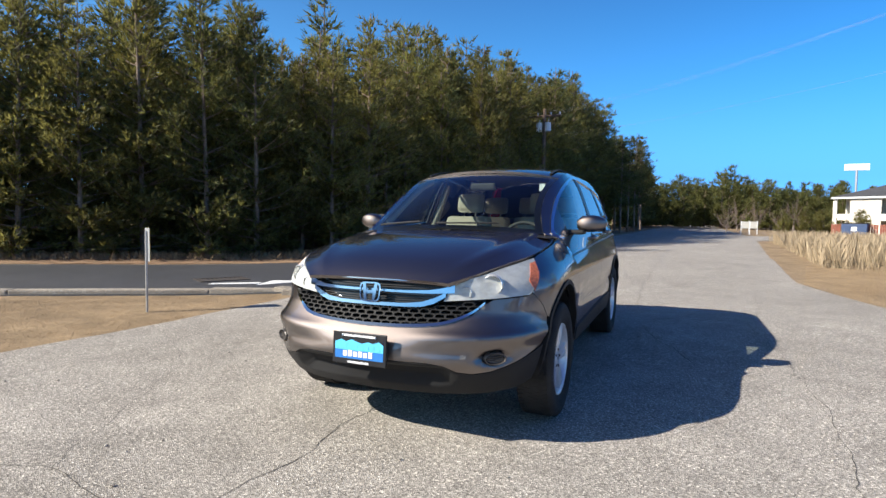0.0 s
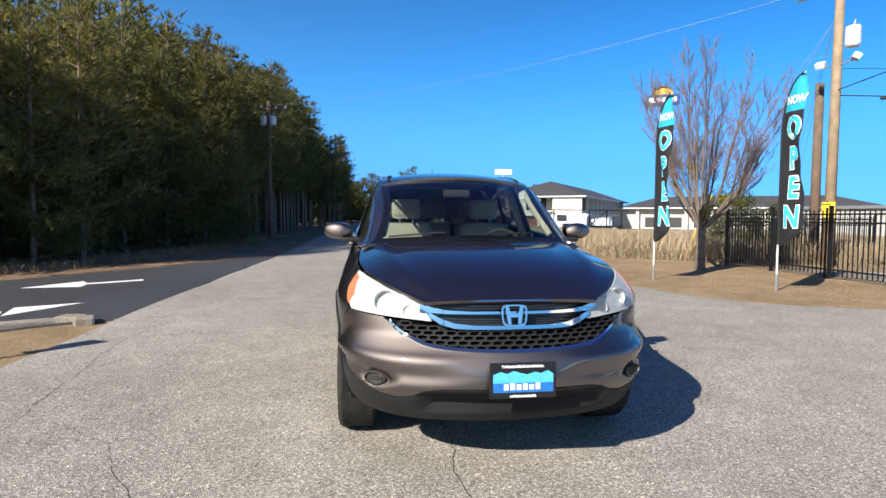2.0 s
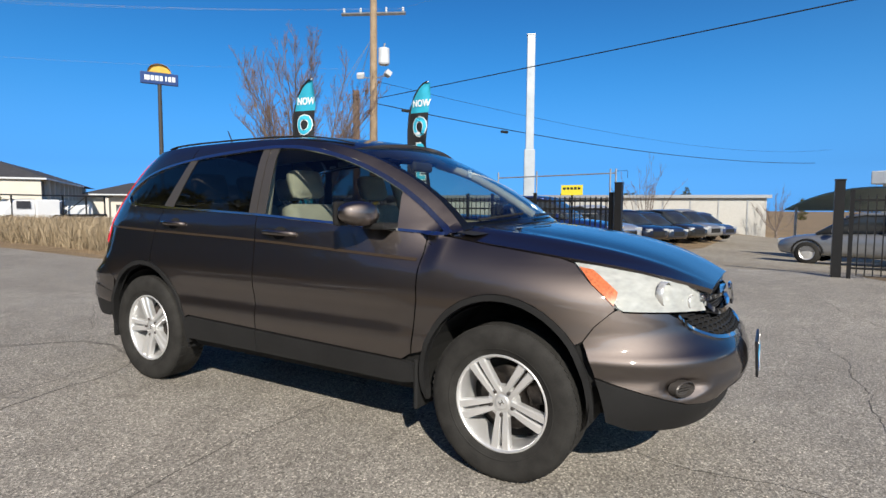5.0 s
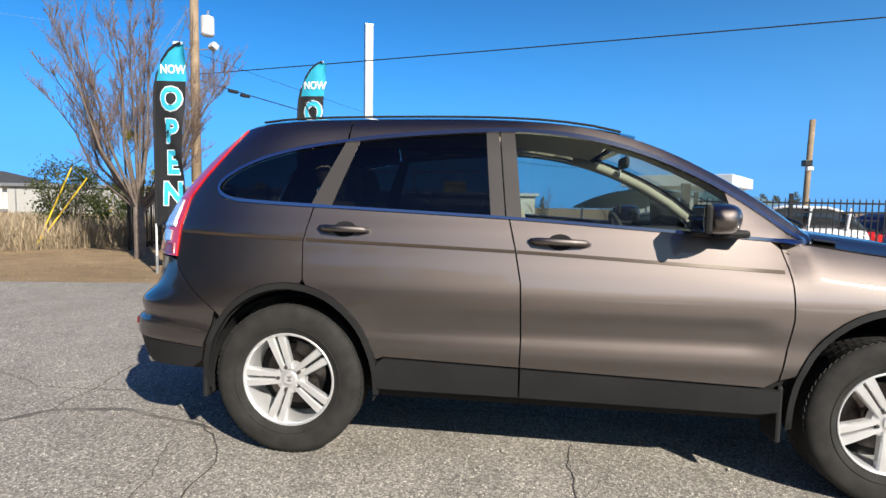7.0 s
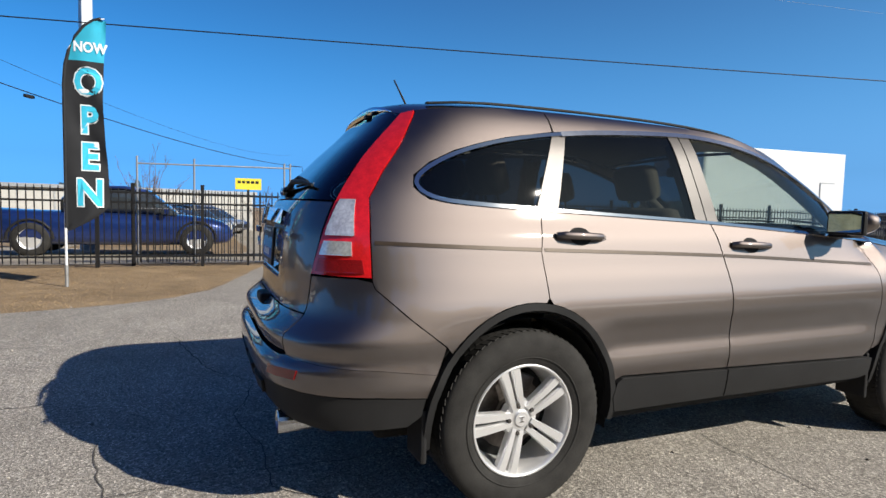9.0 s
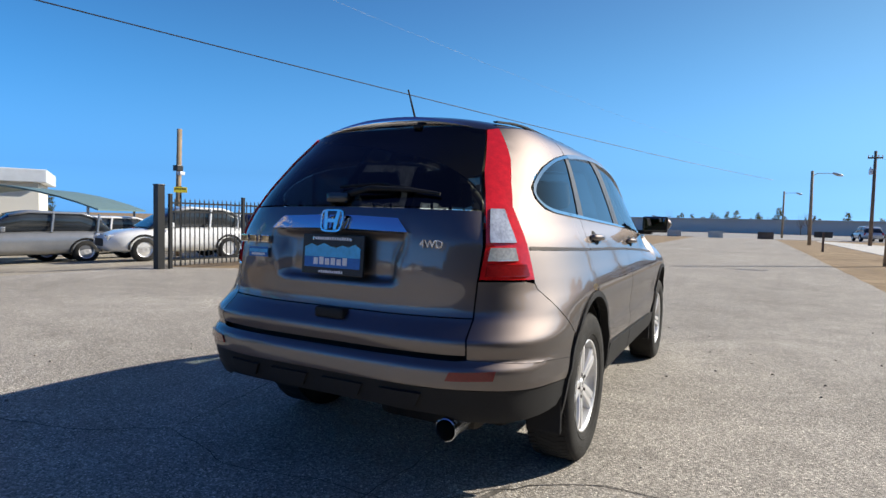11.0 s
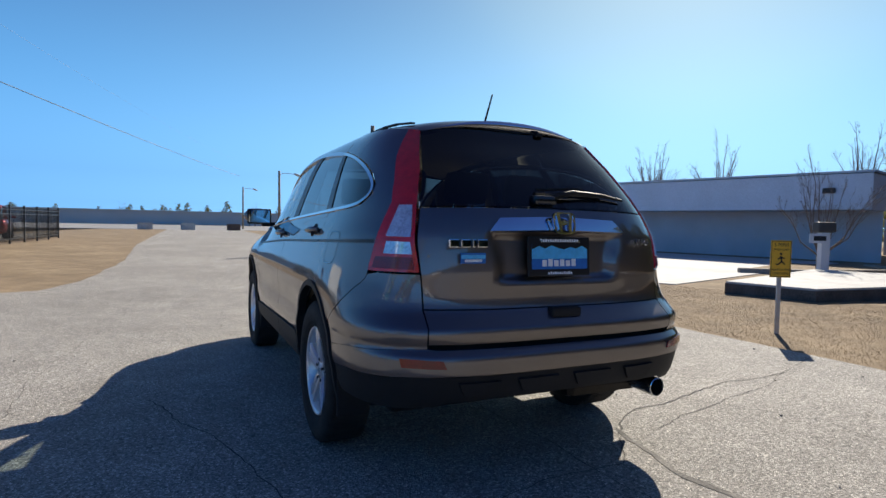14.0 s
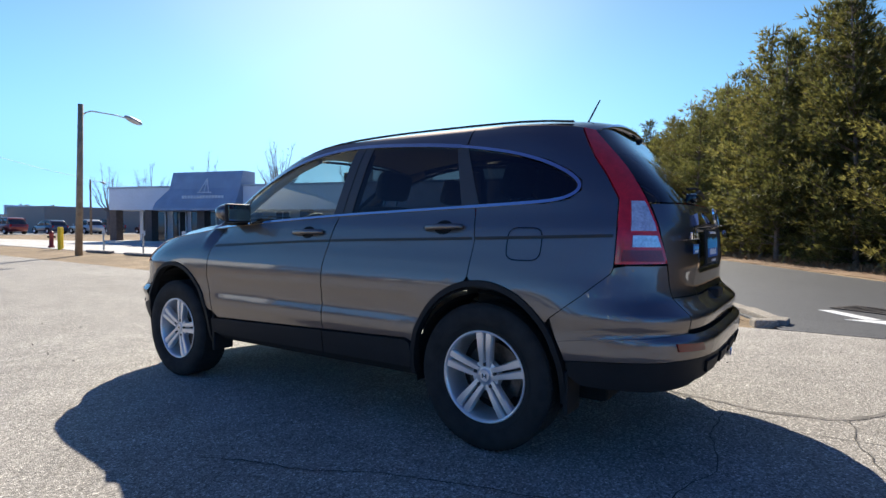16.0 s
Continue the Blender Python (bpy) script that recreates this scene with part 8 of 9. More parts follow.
def woods(name, label, places):
    """Many far pines, too many to tell apart, as one mass."""
    vs, fs, mi = [], [], []
    nv = 0
    parts_ = []
    for m_b, m_n in FAR:
        pair = []
        for me, k in ((m_b, 0), (m_n, 1)):
            co = np.empty(len(me.vertices) * 3, np.float32)
            me.vertices.foreach_get("co", co)
            pair.append((co.reshape(-1, 3), [tuple(p.vertices) for p in me.polygons], k))
        parts_.append(pair)
    for j, (x, y, s) in enumerate(places):
        a = j * 2.4
        c_, s_ = math.cos(a) * s, math.sin(a) * s
        rot = np.array(((c_, -s_, 0), (s_, c_, 0), (0, 0, s)))
        for co, polys, k in parts_[j % 3]:
            w = co @ rot.T + np.array((x, y, ground_z(x, y)))
            vs.append(w)
            fs += [tuple(i + nv for i in p) for p in polys]
            mi += [k] * len(polys)
            nv += len(w)
    me = mesh_of(name, np.concatenate(vs).tolist(), fs)
    me.materials.append(pine_bark), me.materials.append(needle)
    me.polygons.foreach_set("material_index", mi)
    return tagged(new(name, me), label, "woods", kind="stuff")


pl = []
for i in range(190):
    x, y = rt.uniform(-24, 48), 128 + rt.uniform(-6, 40)
    if -4.5 < x < 6 and y < 150:
        continue
    pl.append((x, y, rt.uniform(0.7, 1.2) * (0.75 if x > 14 else 1.0)))
pl += [(-7.6 - rt.uniform(0, 9), 62 + i * 1.6, rt.uniform(0.95, 1.25)) for i in range(45)]
for i in range(44):
    x, y = rt.uniform(-75, -36), rt.uniform(-75, -18) if i % 2 else rt.uniform(-40, -16)
    if (y < -24 or x < -52) and math.degrees(math.atan2(y - 4, x - 2)) < -154:
        pl.append((x, y, rt.uniform(0.7, 1.1)))
for i in range(46):
    a, d = radians(rt.uniform(-163.5, -153.8)), rt.uniform(52, 74)
    pl.append((2 + d * math.cos(a), 4 + d * math.sin(a), rt.uniform(0.65, 0.95)))
pl += [(rt.uniform(-130, 130), -rt.uniform(150, 190), rt.uniform(0.3, 0.55)) for i in range(85)]
pl += [(rt.uniform(-3, 27), rt.uniform(112, 136), rt.uniform(0.72, 1.0)) for i in range(30)]
pl += [(rt.uniform(80, 150), rt.uniform(-60, 90), rt.uniform(0.35, 0.6)) for i in range(26)]
woods("far_woods", "dense far pine woods round the road and lots", pl)


# bare trees
def bare_mesh(seed, h, spread, up, levels=5, r0=0.11, fork=0.16, kids=3, thin=0.6):
    r = random.Random(seed)
    bm = bmesh.new()
    tv, tf = [], []

    def grow(p, d, ln, rad, lv):
        q = p + d * ln * 0.5 + Vector((r.gauss(0, 0.04), r.gauss(0, 0.04), 0)) * ln
        e = q + (d + Vector((r.gauss(0, 0.12), r.gauss(0, 0.12), 0.06))).normalized() * ln * 0.5
        if lv > 1:
            tube(bm, [p, q, e], [rad, rad * 0.85, rad * 0.7], 6 if lv > 3 else 4, False)
        else:
            n = d.cross(Vector((r.gauss(0, 1), r.gauss(0, 1), r.gauss(0, 1)))).normalized() * max(rad, 0.004)
            i = len(tv)
            tv.extend([tuple(p - n), tuple(p + n), tuple(e)])
            tf.append((i, i + 1, i + 2))
        if lv == 0:
            return
        for k in range(kids + (1 if lv < 3 else 0)):
            a = r.uniform(0, 6.283)
            side = Vector((math.cos(a), math.sin(a), 0)) * spread * r.uniform(0.5, 1.2)
            nd = (d * up + side + Vector((0, 0, 0.25))).normalized()
            s = r.uniform(0.35, 1.0)
            b0 = p.lerp(q, s * 2) if s < 0.5 else q.lerp(e, s * 2 - 1)
            grow(b0, nd, ln * r.uniform(0.55, 0.85), rad * thin, lv - 1)

    grow(Vector((0, 0, -0.05)), Vector((0, 0, 1)), h * fork, r0, levels)
    me = bpy.data.meshes.new("trunk")
    for f in bm.faces:
        f.smooth = True
    bm.to_mesh(me), bm.free()
    me.materials.append(grey_bark)
    tw = mesh_of("twig_spray", tv, tf)
    tw.materials.append(twig_mat)
    return me, tw


def bare(meshes, x, y, s, turn, label, group=""):
    t = thing("bare_tree", label, "tree", group, at=Matrix.Translation((x, y, ground_z(x, y))) @ Matrix.Rotation(turn, 4, "Z") @ Matrix.Diagonal((s, s, s, 1)))
    for nm_, me in zip(("trunk", "twig_spray"), meshes):
        o = new(nm_, me)
        o.parent = t
    return t


def fan_tree(seed, h, trunk_h, r0, limbs, half, dense=15, split=(0, 7, 9)):
    """A short trunk that splits into many steep limbs, each with side branches and fine twigs."""
    r = random.Random(seed)
    bm = bmesh.new()
    tv, tf = [], []
    tube(bm, [(0, 0, -0.08), (0.02, 0.0, 0.1), (0.03, 0.02, trunk_h * 0.6), (0.0, 0.0, trunk_h)], [r0 * 1.25, r0, r0 * 0.9, r0 * 0.95], 10)

    def thin(p, d, ln, rad, lv):
        pts = [p]
        for k in range(3):
            d = (d + Vector((r.gauss(0, 0.10), r.gauss(0, 0.10), 0.10))).normalized()
            pts.append(pts[-1] + d * ln / 3)
        if lv > 0:
            tube(bm, pts, [rad, rad * 0.8, rad * 0.6, rad * 0.35], 4, False)
        else:
            n = d.cross(Vector((r.gauss(0, 1), r.gauss(0, 1), r.gauss(0, 1)))).normalized() * rad
            i = len(tv)
            tv.extend([tuple(pts[0] - n), tuple(pts[0] + n), tuple(pts[2] + n * 0.6), tuple(pts[3])])
            tf.append((i, i + 1, i + 2, i + 3))
        if lv == 0:
            return
        for k in range(split[lv]):
            s = r.uniform(0.15, 1.0) * 2.999
            q = pts[int(s)].lerp(pts[int(s) + 1], s - int(s))
            a = r.uniform(0, 6.283)
            side = Vector((math.cos(a), math.sin(a), 0.1)) * r.uniform(0.35, 0.75)
            thin(q, (d + side).normalized(), ln * r.uniform(0.30, 0.5) * (1.1 - s / 9), max(rad * 0.45, 0.0022), lv - 1)

    for k in range(limbs):
        a = 2 * math.pi * (k + r.uniform(-0.3, 0.3)) / limbs
        out = r.uniform(0.1, 1.0) ** 0.7 * half
        top = h * r.uniform(0.72, 1.0) * (1 - 0.36 * (out / half) ** 1.5)
        p0 = Vector((0, 0, trunk_h * r.uniform(0.82, 1.0)))
        p3 = Vector((math.cos(a) * out, math.sin(a) * out, top))
        pts = [p0, p0.lerp(p3, 0.33) + Vector((math.cos(a), math.sin(a), -0.2)) * out * 0.14, p0.lerp(p3, 0.66) + Vector((r.gauss(0, 0.05), r.gauss(0, 0.05), 0)), p3]
        tube(bm, pts, [r0 * 0.30, r0 * 0.21, r0 * 0.12, 0.004], 6, False)
        for j in range(dense):
            s = r.uniform(0.25, 1.0) * 2.999
            q = pts[int(s)].lerp(pts[int(s) + 1], s - int(s))
            d0 = (pts[int(s) + 1] - pts[int(s)]).normalized()
            b = r.uniform(0, 6.283)
            thin(q, (d0 + Vector((math.cos(b), math.sin(b), 0.15)) * r.uniform(0.35, 0.8)).normalized(), r.uniform(0.5, 1.05) * (1.2 - s * 0.22), 0.0065, 2)
    me = bpy.data.meshes.new("trunk")
    for f in bm.faces:
        f.smooth = True
    bm.to_mesh(me), bm.free()
    me.materials.append(grey_bark)
    tw = mesh_of("twig_spray", tv, tf)
    tw.materials.append(twig_mat)
    return me, tw


tree1 = fan_tree(4, 5.8, 1.05, 0.115, 25, 2.5, 17)
verge_tree = bare(tree1, 7.3, 8.0, 1.0, 0.4, "leafless fan-shaped tree with reddish twigs by the flags")
mistle = mat("yellow_green_leaves", (0.26, 0.24, 0.03), 0.6, var=0.4, island=0.5)
leafy(mistle)
rl = random.Random(5)
for cx, cy, cz, cr in ((-0.02, -0.12, 1.45, 0.2), (0.55, -0.5, 1.72, 0.22), (0.6, -0.2, 1.75, 0.16), (-0.2, 0.1, 2.5, 0.14)):
    lv, lf = [], []
    for k in range(260):
        p = Vector((rl.gauss(0, 0.5), rl.gauss(0, 0.5), rl.gauss(0, 0.42))) * cr + Vector((cx, cy, cz))
        d = Vector((rl.gauss(0, 1), rl.gauss(0, 1), rl.gauss(0, 1))).normalized()
        w = d.cross(Vector((rl.gauss(0, 1), rl.gauss(0, 1), rl.gauss(0, 1)))).normalized() * 0.012
        i = len(lv)
        lv += [tuple(p), tuple(p + d * 0.03 + w), tuple(p + d * 0.06), tuple(p + d * 0.03 - w)]
        lf.append((i, i + 1, i + 2, i + 3))
    me = mesh_of("leaf_clump", lv, lf)
    me.materials.append(mistle)
    o = new("leaf_clump", me)
    o.parent = verge_tree
    tagged(o, "clump of yellow-green leaves", kind="stuff")
WIDE = [fan_tree(s, 4.3, 0.55, 0.10, 11, 1.9, 9, (0, 4, 5)) for s in (8, 9)]
bare(WIDE[0], -14.3, -5.5, 0.85, 0, "low spreading leafless tree by the letterbox")
SLIM = [fan_tree(s, 9.6, 3.0, 0.22, 15, 2.7, 13, (0, 6, 6)) for s in (15, 16)]
for i, (x, y, s) in enumerate(((-40, -30, 1.1), (-46, -22, 1.15), (-41, -38, 1.1), (-35, -45, 1.18), (-40, -51, 1.25), (-48, -46, 1.3), (-31, -52, 1.0), (-27, -56, 0.9), (-50, -20, 1.2), (-24, -58, 0.85))):
    bare(SLIM[i % 2], x, y, s, i * 1.3, "leafless tree behind the shop", "bare trees behind the shop")
for i, (x, y, s) in enumerate(((60, 17, 0.8), (37.2, 5.7, 1.25), (34, 22, 0.6), (42, -7, 0.9), (36, 27, 0.6), (24, 34, 0.6), (46, -2, 1.0))):
    bare(WIDE[i % 2], x, y, s, i * 0.9, "leafless tree behind the car lot", "bare trees behind the lot")
for i in range(22):
    bare(SLIM[i % 2], rt.uniform(8, 60), rt.uniform(105, 150), rt.uniform(0.5, 0.8), i, "far leafless tree up the road", "far bare trees")
for i in range(16):
    bare(SLIM[i % 2], rt.uniform(-70, 90), -rt.uniform(112, 135), rt.uniform(0.3, 0.55), i, "far leafless tree beyond the lot", "far bare trees")

# ---- hotel, signs and distant buildings ----
stucco = mat("hotel_stucco", (0.66, 0.63, 0.56), 0.85, var=0.06, scale=0.5)
shingle = mat("hotel_shingle", (0.055, 0.055, 0.06), 0.85, var=0.2, scale=2, fine=12, fvar=0.2)
dark_open = mat("hotel_openings", (0.05, 0.05, 0.055), 0.4, var=0.2)


def hip(bm, x0, x1, y0, y1, z0, z1):
    """A hipped roof with eaves."""
    k = min(x1 - x0, y1 - y0) / 2
    b = [bm.verts.new(p) for p in ((x0, y0, z0), (x1, y0, z0), (x1, y1, z0), (x0, y1, z0))]
    if x1 - x0 > y1 - y0:
        t = [bm.verts.new((x0 + k, (y0 + y1) / 2, z1)), bm.verts.new((x1 - k, (y0 + y1) / 2, z1))]
        fs = [(b[0], b[1], t[1], t[0]), (b[1], b[2], t[1]), (b[2], b[3], t[0], t[1]), (b[3], b[0], t[0])]
    else:
        t = [bm.verts.new(((x0 + x1) / 2, y0 + k, z1)), bm.verts.new(((x0 + x1) / 2, y1 - k, z1))]
        fs = [(b[0], b[1], t[0]), (b[1], b[2], t[1], t[0]), (b[2], b[3], t[1]), (b[3], b[0], t[0], t[1])]
    for f in fs:
        bm.faces.new(f)
    bm.faces.new(b[::-1])
    bmesh.ops.recalc_face_normals(bm, faces=bm.faces[:])
    return bm


hotel = thing("hotel", "two-storey cream hotel with a dark hipped roof and open galleries", "hotel", at=pose(16.3, 74, -0.7, 0, 0, -33))
part("hotel_wall", boxm(0.4, 11.8, 2.6, 42, 0, 5.0), stucco, hotel)
part("hotel_wing", boxm(11.8, 51, 31, 42, 0, 3.9), stucco, hotel)
part("hotel_roof", hip(bmesh.new(), -0.1, 13.1, -0.1, 43.2, 5.0, 7.4), shingle, hotel)
part("hotel_roof", hip(bmesh.new(), 12.4, 52.5, 29.6, 43.1, 3.9, 6.0), shingle, hotel)
part("eave_board", boxm(-0.08, 13.08, -0.08, 0.02, 4.8, 5.01), white_steel, hotel)
part("eave_board", boxm(12.98, 13.08, 0.03, 29.5, 4.8, 5.01), white_steel, hotel)
part("eave_board", boxm(13.1, 52.4, 29.5, 29.59, 3.7, 3.91), white_steel, hotel)
part("gallery_floor", boxm(0.4, 12.4, 0.5, 2.6, 2.35, 2.65), stucco, hotel)
part("gallery_floor", boxm(11.8, 12.8, 2.6, 30, 2.35, 2.65), stucco, hotel)
for x0, x1 in ((0.0, 0.4), (1.75, 4.75), (6.3, 6.75), (8.5, 12.5)):
    part("gallery_panel", boxm(x0, x1, 0.28, 0.5, 0, 4.8), stucco, hotel)
for x0, x1 in ((0.4, 1.75), (4.75, 6.3), (6.75, 8.5)):
    part("gallery_parapet", boxm(x0, x1, 0.32, 0.46, 2.3, 3.05), stucco, hotel)
for i in range(9):
    part("gallery_pier", boxm(12.4, 12.8, 3.2 + i * 3.2, 3.6 + i * 3.2, 0, 5.0), stucco, hotel)
for i in range(9):
    part("gallery_pier", boxm(16 + i * 4 - 0.25, 16 + i * 4 + 0.25, 30.2, 30.6, 0, 3.9), stucco, hotel)
for z in (0.3, 2.9):
    for x in (1.5, 5.3, 9.6):
        w_ = part("hotel_window", boxm(x, x + 1.7, 2.56, 2.64, z + 0.1, z + 1.9), dark_open, hotel)
        part("window_frame", boxm(x + 0.8, x + 0.9, 2.5, 2.555, z + 0.1, z + 1.9), white_steel, w_)
    for i in range(8):
        part("hotel_window", boxm(11.76, 11.84, 4 + i * 3.2, 5.9 + i * 3.2, z + 0.1, z + 1.9), dark_open, hotel)
    for i in range(9 if z < 1 else 0):
        part("hotel_window", boxm(17.2 + i * 4, 19.3 + i * 4, 30.96, 31.04, z + 0.1, z + 1.9), dark_open, hotel)
board_red = mat("fence_board", (0.22, 0.075, 0.05), 0.85, var=0.2)
ys_ = thing("dumpster", "dark blue steel dumpster between board screens", "dumpster", at=pose(14.35, 54.0, ground_z(14.35, 54) - 0.02, 0, 0, -20))
part("dumpster_body", boxm(-0.9, 0.9, -0.7, 0.7, 0.1, 1.35, 0.04), mat("dumpster_blue", (0.03, 0.06, 0.14), 0.6, var=0.2), ys_)
part("dumpster_lid", boxm(-0.92, 0.92, -0.72, 0.72, 1.35, 1.45, 0.03), black_plastic, ys_)
part("dumpster_label", boxm(-0.2, 0.2, -0.712, -0.702, 0.75, 1.1), flag_white, ys_)
for dx in (-1.35, 1.3, 2.1):
    sc_ = thing("board_screen", "reddish board screen beside the dumpster", "fence", "dumpster screens", at=pose(14.35 + dx * 0.94, 54.0 - dx * 0.34 + 0.2, ground_z(15.2, 54) - 0.02, 0, 0, -20))
    for k in range(4):
        part("board", boxm(-0.36 + k * 0.18, -0.2 + k * 0.18, -0.02, 0.02, 0, 1.35), board_red, sc_)
conifer = pine_mesh(41, 2.4, 0.85, 0.08, 700, 0.2, 2.0)
for x, y, k in ((9.3, 56.4, 0.85), (11.6, 60.0, 1.1), (13.6, 62.6, 1.15), (17.2, 66.0, 1.2), (21.0, 62.0, 1.0)):
    t = thing("conifer_shrub", "dark green cone-shaped shrub before the hotel", "shrub", "shrubs before the hotel", at=pose(x, y, ground_z(x, y), 0, 0, x * 50) @ Matrix.Diagonal((k, k, k, 1)))
    for nm_, me in zip(("trunk", "crown"), conifer):
        o = new(nm_, me)
        o.parent = t
for i, (x, y, k) in enumerate(((5.5, 78, 0.95), (9.5, 84, 1.1), (13.0, 88, 1.0), (16, 92, 0.9), (7.5, 90, 1.2))):
    bare(WIDE[i % 2], x, y, k, i * 1.1, "grey leafless thicket tree by the far junction", "far bare trees")
# motel sign on its mast
ms = thing("motel_sign", "blue sign board with a yellow half disc on a tall mast", "sign", at=pose(21.0, 35.7, -0.65, 0, 0, -28))
part("sign_mast", tubem([(0, 0, 0), (0, 0, 10.6)], [0.16, 0.13], 12), dash_mat, ms)
bd = part("sign_board", boxm(-1.2, 1.2, -0.15, 0.15, 10.45, 11.25, 0.04), mat("sign_blue", (0.012, 0.05, 0.20), 0.4, var=0.05), ms)
dsc = bmesh.new()
prism(dsc, [(0.75 * math.cos(math.pi * k / 16), 0.62 * math.sin(math.pi * k / 16)) for k in range(17)], -0.1, 0.1)
for v in dsc.verts:
    v.co = Vector((v.co.x, v.co.z, v.co.y + 11.27))
part("sign_disc", dsc, mat("sign_gold", (0.65, 0.42, 0.06), 0.5, var=0.2, scale=3), ms)
for k, (a, b) in enumerate(((-0.95, -0.62), (-0.56, -0.34), (-0.28, -0.06), (0.0, 0.2), (0.36, 0.46), (0.54, 0.74), (0.8, 1.0))):
    part("sign_bar", boxm(a, b, -0.165, -0.152, 10.68, 11.02), flag_white, bd)
bb = thing("billboard", "white billboard on a steel mast beyond the hotel", "billboard", at=pose(28.4, 120, -1))
part("billboard_mast", tubem([(0, 0, 0), (0, 0, 12)], 0.2, 8), galv, bb)
part("billboard_panel", boxm(-1.9, 1.9, -0.2, 0.2, 12.0, 13.2, 0.03), flag_white, bb)
# white service truck and trailer in the field
sv = thing("service_truck", "white service truck with a ladder rack parked in the field", "truck", at=pose(20.6, 52, -0.35, 0, 0, 0))
part("truck_box", boxm(-1.2, 0.6, -1.1, 1.1, 0.55, 2.1, 0.08), trailer_white, sv)
cab_bm = loft([(-3.9, 0.85, 0.5, 1.25), (-3.4, 1.0, 0.45, 1.4), (-2.9, 1.0, 0.45, 2.1), (-1.25, 1.0, 0.45, 2.15)], 16, 5)
bmesh.ops.rotate(cab_bm, verts=cab_bm.verts[:], matrix=Matrix.Rotation(radians(-90), 3, "Z"))
part("truck_cab", cab_bm, trailer_white, sv)
part("cab_window", boxm(-2.6, -1.6, -1.09, -1.03, 1.35, 1.95, 0.02), dark_open, sv)
part("truck_bed", boxm(0.6, 4.6, -1.0, 1.0, 0.6, 0.85, 0.03), fence_black, sv)
rk = part("ladder_rack", boxm(-3.6, 5.2, -1.0, 1.0, 2.42, 2.5), fence_black, sv)
for x in (-2.9, 0.9, 2.8, 4.4):
    part("rack_post", boxm(x - 0.05, x + 0.05, -1.0, -0.9, 0.7, 2.42), fence_black, rk)
part("rack_brace", tubem([(0.9, -0.95, 0.8), (2.8, -0.95, 2.4)], 0.04, 6), fence_black, rk)
for x in (-3.1, 0.3, 3.6):
    wheel_simple(sv, x, -1.0, 0.42, 0.42, 0.25, -1).rotation_euler = (0, 0, radians(90))
sv2 = thing("camper", "white camper trailer parked in the field", "camper", at=pose(23.5, 54, -0.6, 0, 0, -8))
part("camper_body", loft([(-2.4, 1.0, 0.7, 1.6), (-2.0, 1.15, 0.5, 2.3), (1.8, 1.15, 0.5, 2.3), (2.2, 1.0, 0.7, 1.8)], 16, 5), trailer_white, sv2)
wheel_simple(sv2, -0.95, 0.2, 0.36, 0.36, 0.22, -1)
# yellow guy-wire guards
for bx, by, tx, ty, tz in ((9.5, 12.5, 0.55, -0.6, 2.0), (9.5, 12.5, 0.9, -0.75, 1.75), (13.4, 14.2, 0.35, -0.8, 1.85), (13.4, 14.2, 0.55, -0.9, 1.7)):
    gw = thing("guy_wire", "bright yellow guard on a guy wire in the field", "guy wire", "guy wires", at=pose(bx, by, ground_z(bx, by)))
    part("guy_guard", tubem([(0, 0, -0.05), (tx, ty, tz)], 0.02, 8), MATS["yellow_plate"], gw)
    part("guy_cable", tubem([(tx, ty, tz), (12.2 - bx, 9.8 - by, 6.8)], 0.006, 5), wire_grey, gw)
# round evergreen shrub in the field, by the pole
shrub_leaf = mat("shrub_leaves", (0.075, 0.095, 0.028), 0.55, var=0.4, island=0.5)
leafy(shrub_leaf)
for bx, by, bw, bh, seed in ((11.7, 13.4, 1.0, 2.25, 3), (13.0, 13.0, 1.0, 1.75, 4)):
    rs_ = random.Random(seed)
    es = thing("evergreen_shrub", "round olive-green evergreen shrub standing in the dry field", "shrub", "field shrubs", at=pose(bx, by, ground_z(bx, by)))
    st_ = bmesh.new()
    lv, lf = [], []
    for k in range(70):
        a_, u_ = rs_.uniform(0, 6.283), rs_.uniform(0.1, 1.0)
        rr_ = bw * math.sqrt(max(0.0, 1 - (u_ * 1.25 - 0.4) ** 2)) * rs_.uniform(0.55, 1.05)
        tip = Vector((math.cos(a_) * rr_, math.sin(a_) * rr_, bh * u_ * rs_.uniform(0.85, 1.05)))
        tube(st_, [(0, 0, 0), tip * 0.5 + Vector((0, 0, 0.1)), tip], [0.02, 0.011, 0.004], 4, False)
        for j in range(75):
            p = tip + Vector((rs_.gauss(0, 0.13), rs_.gauss(0, 0.13), rs_.gauss(0, 0.12)))
            d = (Vector((rs_.gauss(0, 1), rs_.gauss(0, 1), rs_.gauss(0, 1) + 0.4))).normalized()
            w = d.cross(Vector((rs_.gauss(0, 1), rs_.gauss(0, 1), rs_.gauss(0, 1)))).normalized() * 0.020
            i = len(lv)
            lv += [tuple(p), tuple(p + d * 0.045 + w), tuple(p + d * 0.09), tuple(p + d * 0.045 - w)]
            lf.append((i, i + 1, i + 2, i + 3))
    part("shrub_trunk", st_, grey_bark, es)
    mpart("shrub_crown", mesh_of("shrub_crown", lv, lf), shrub_leaf, es)
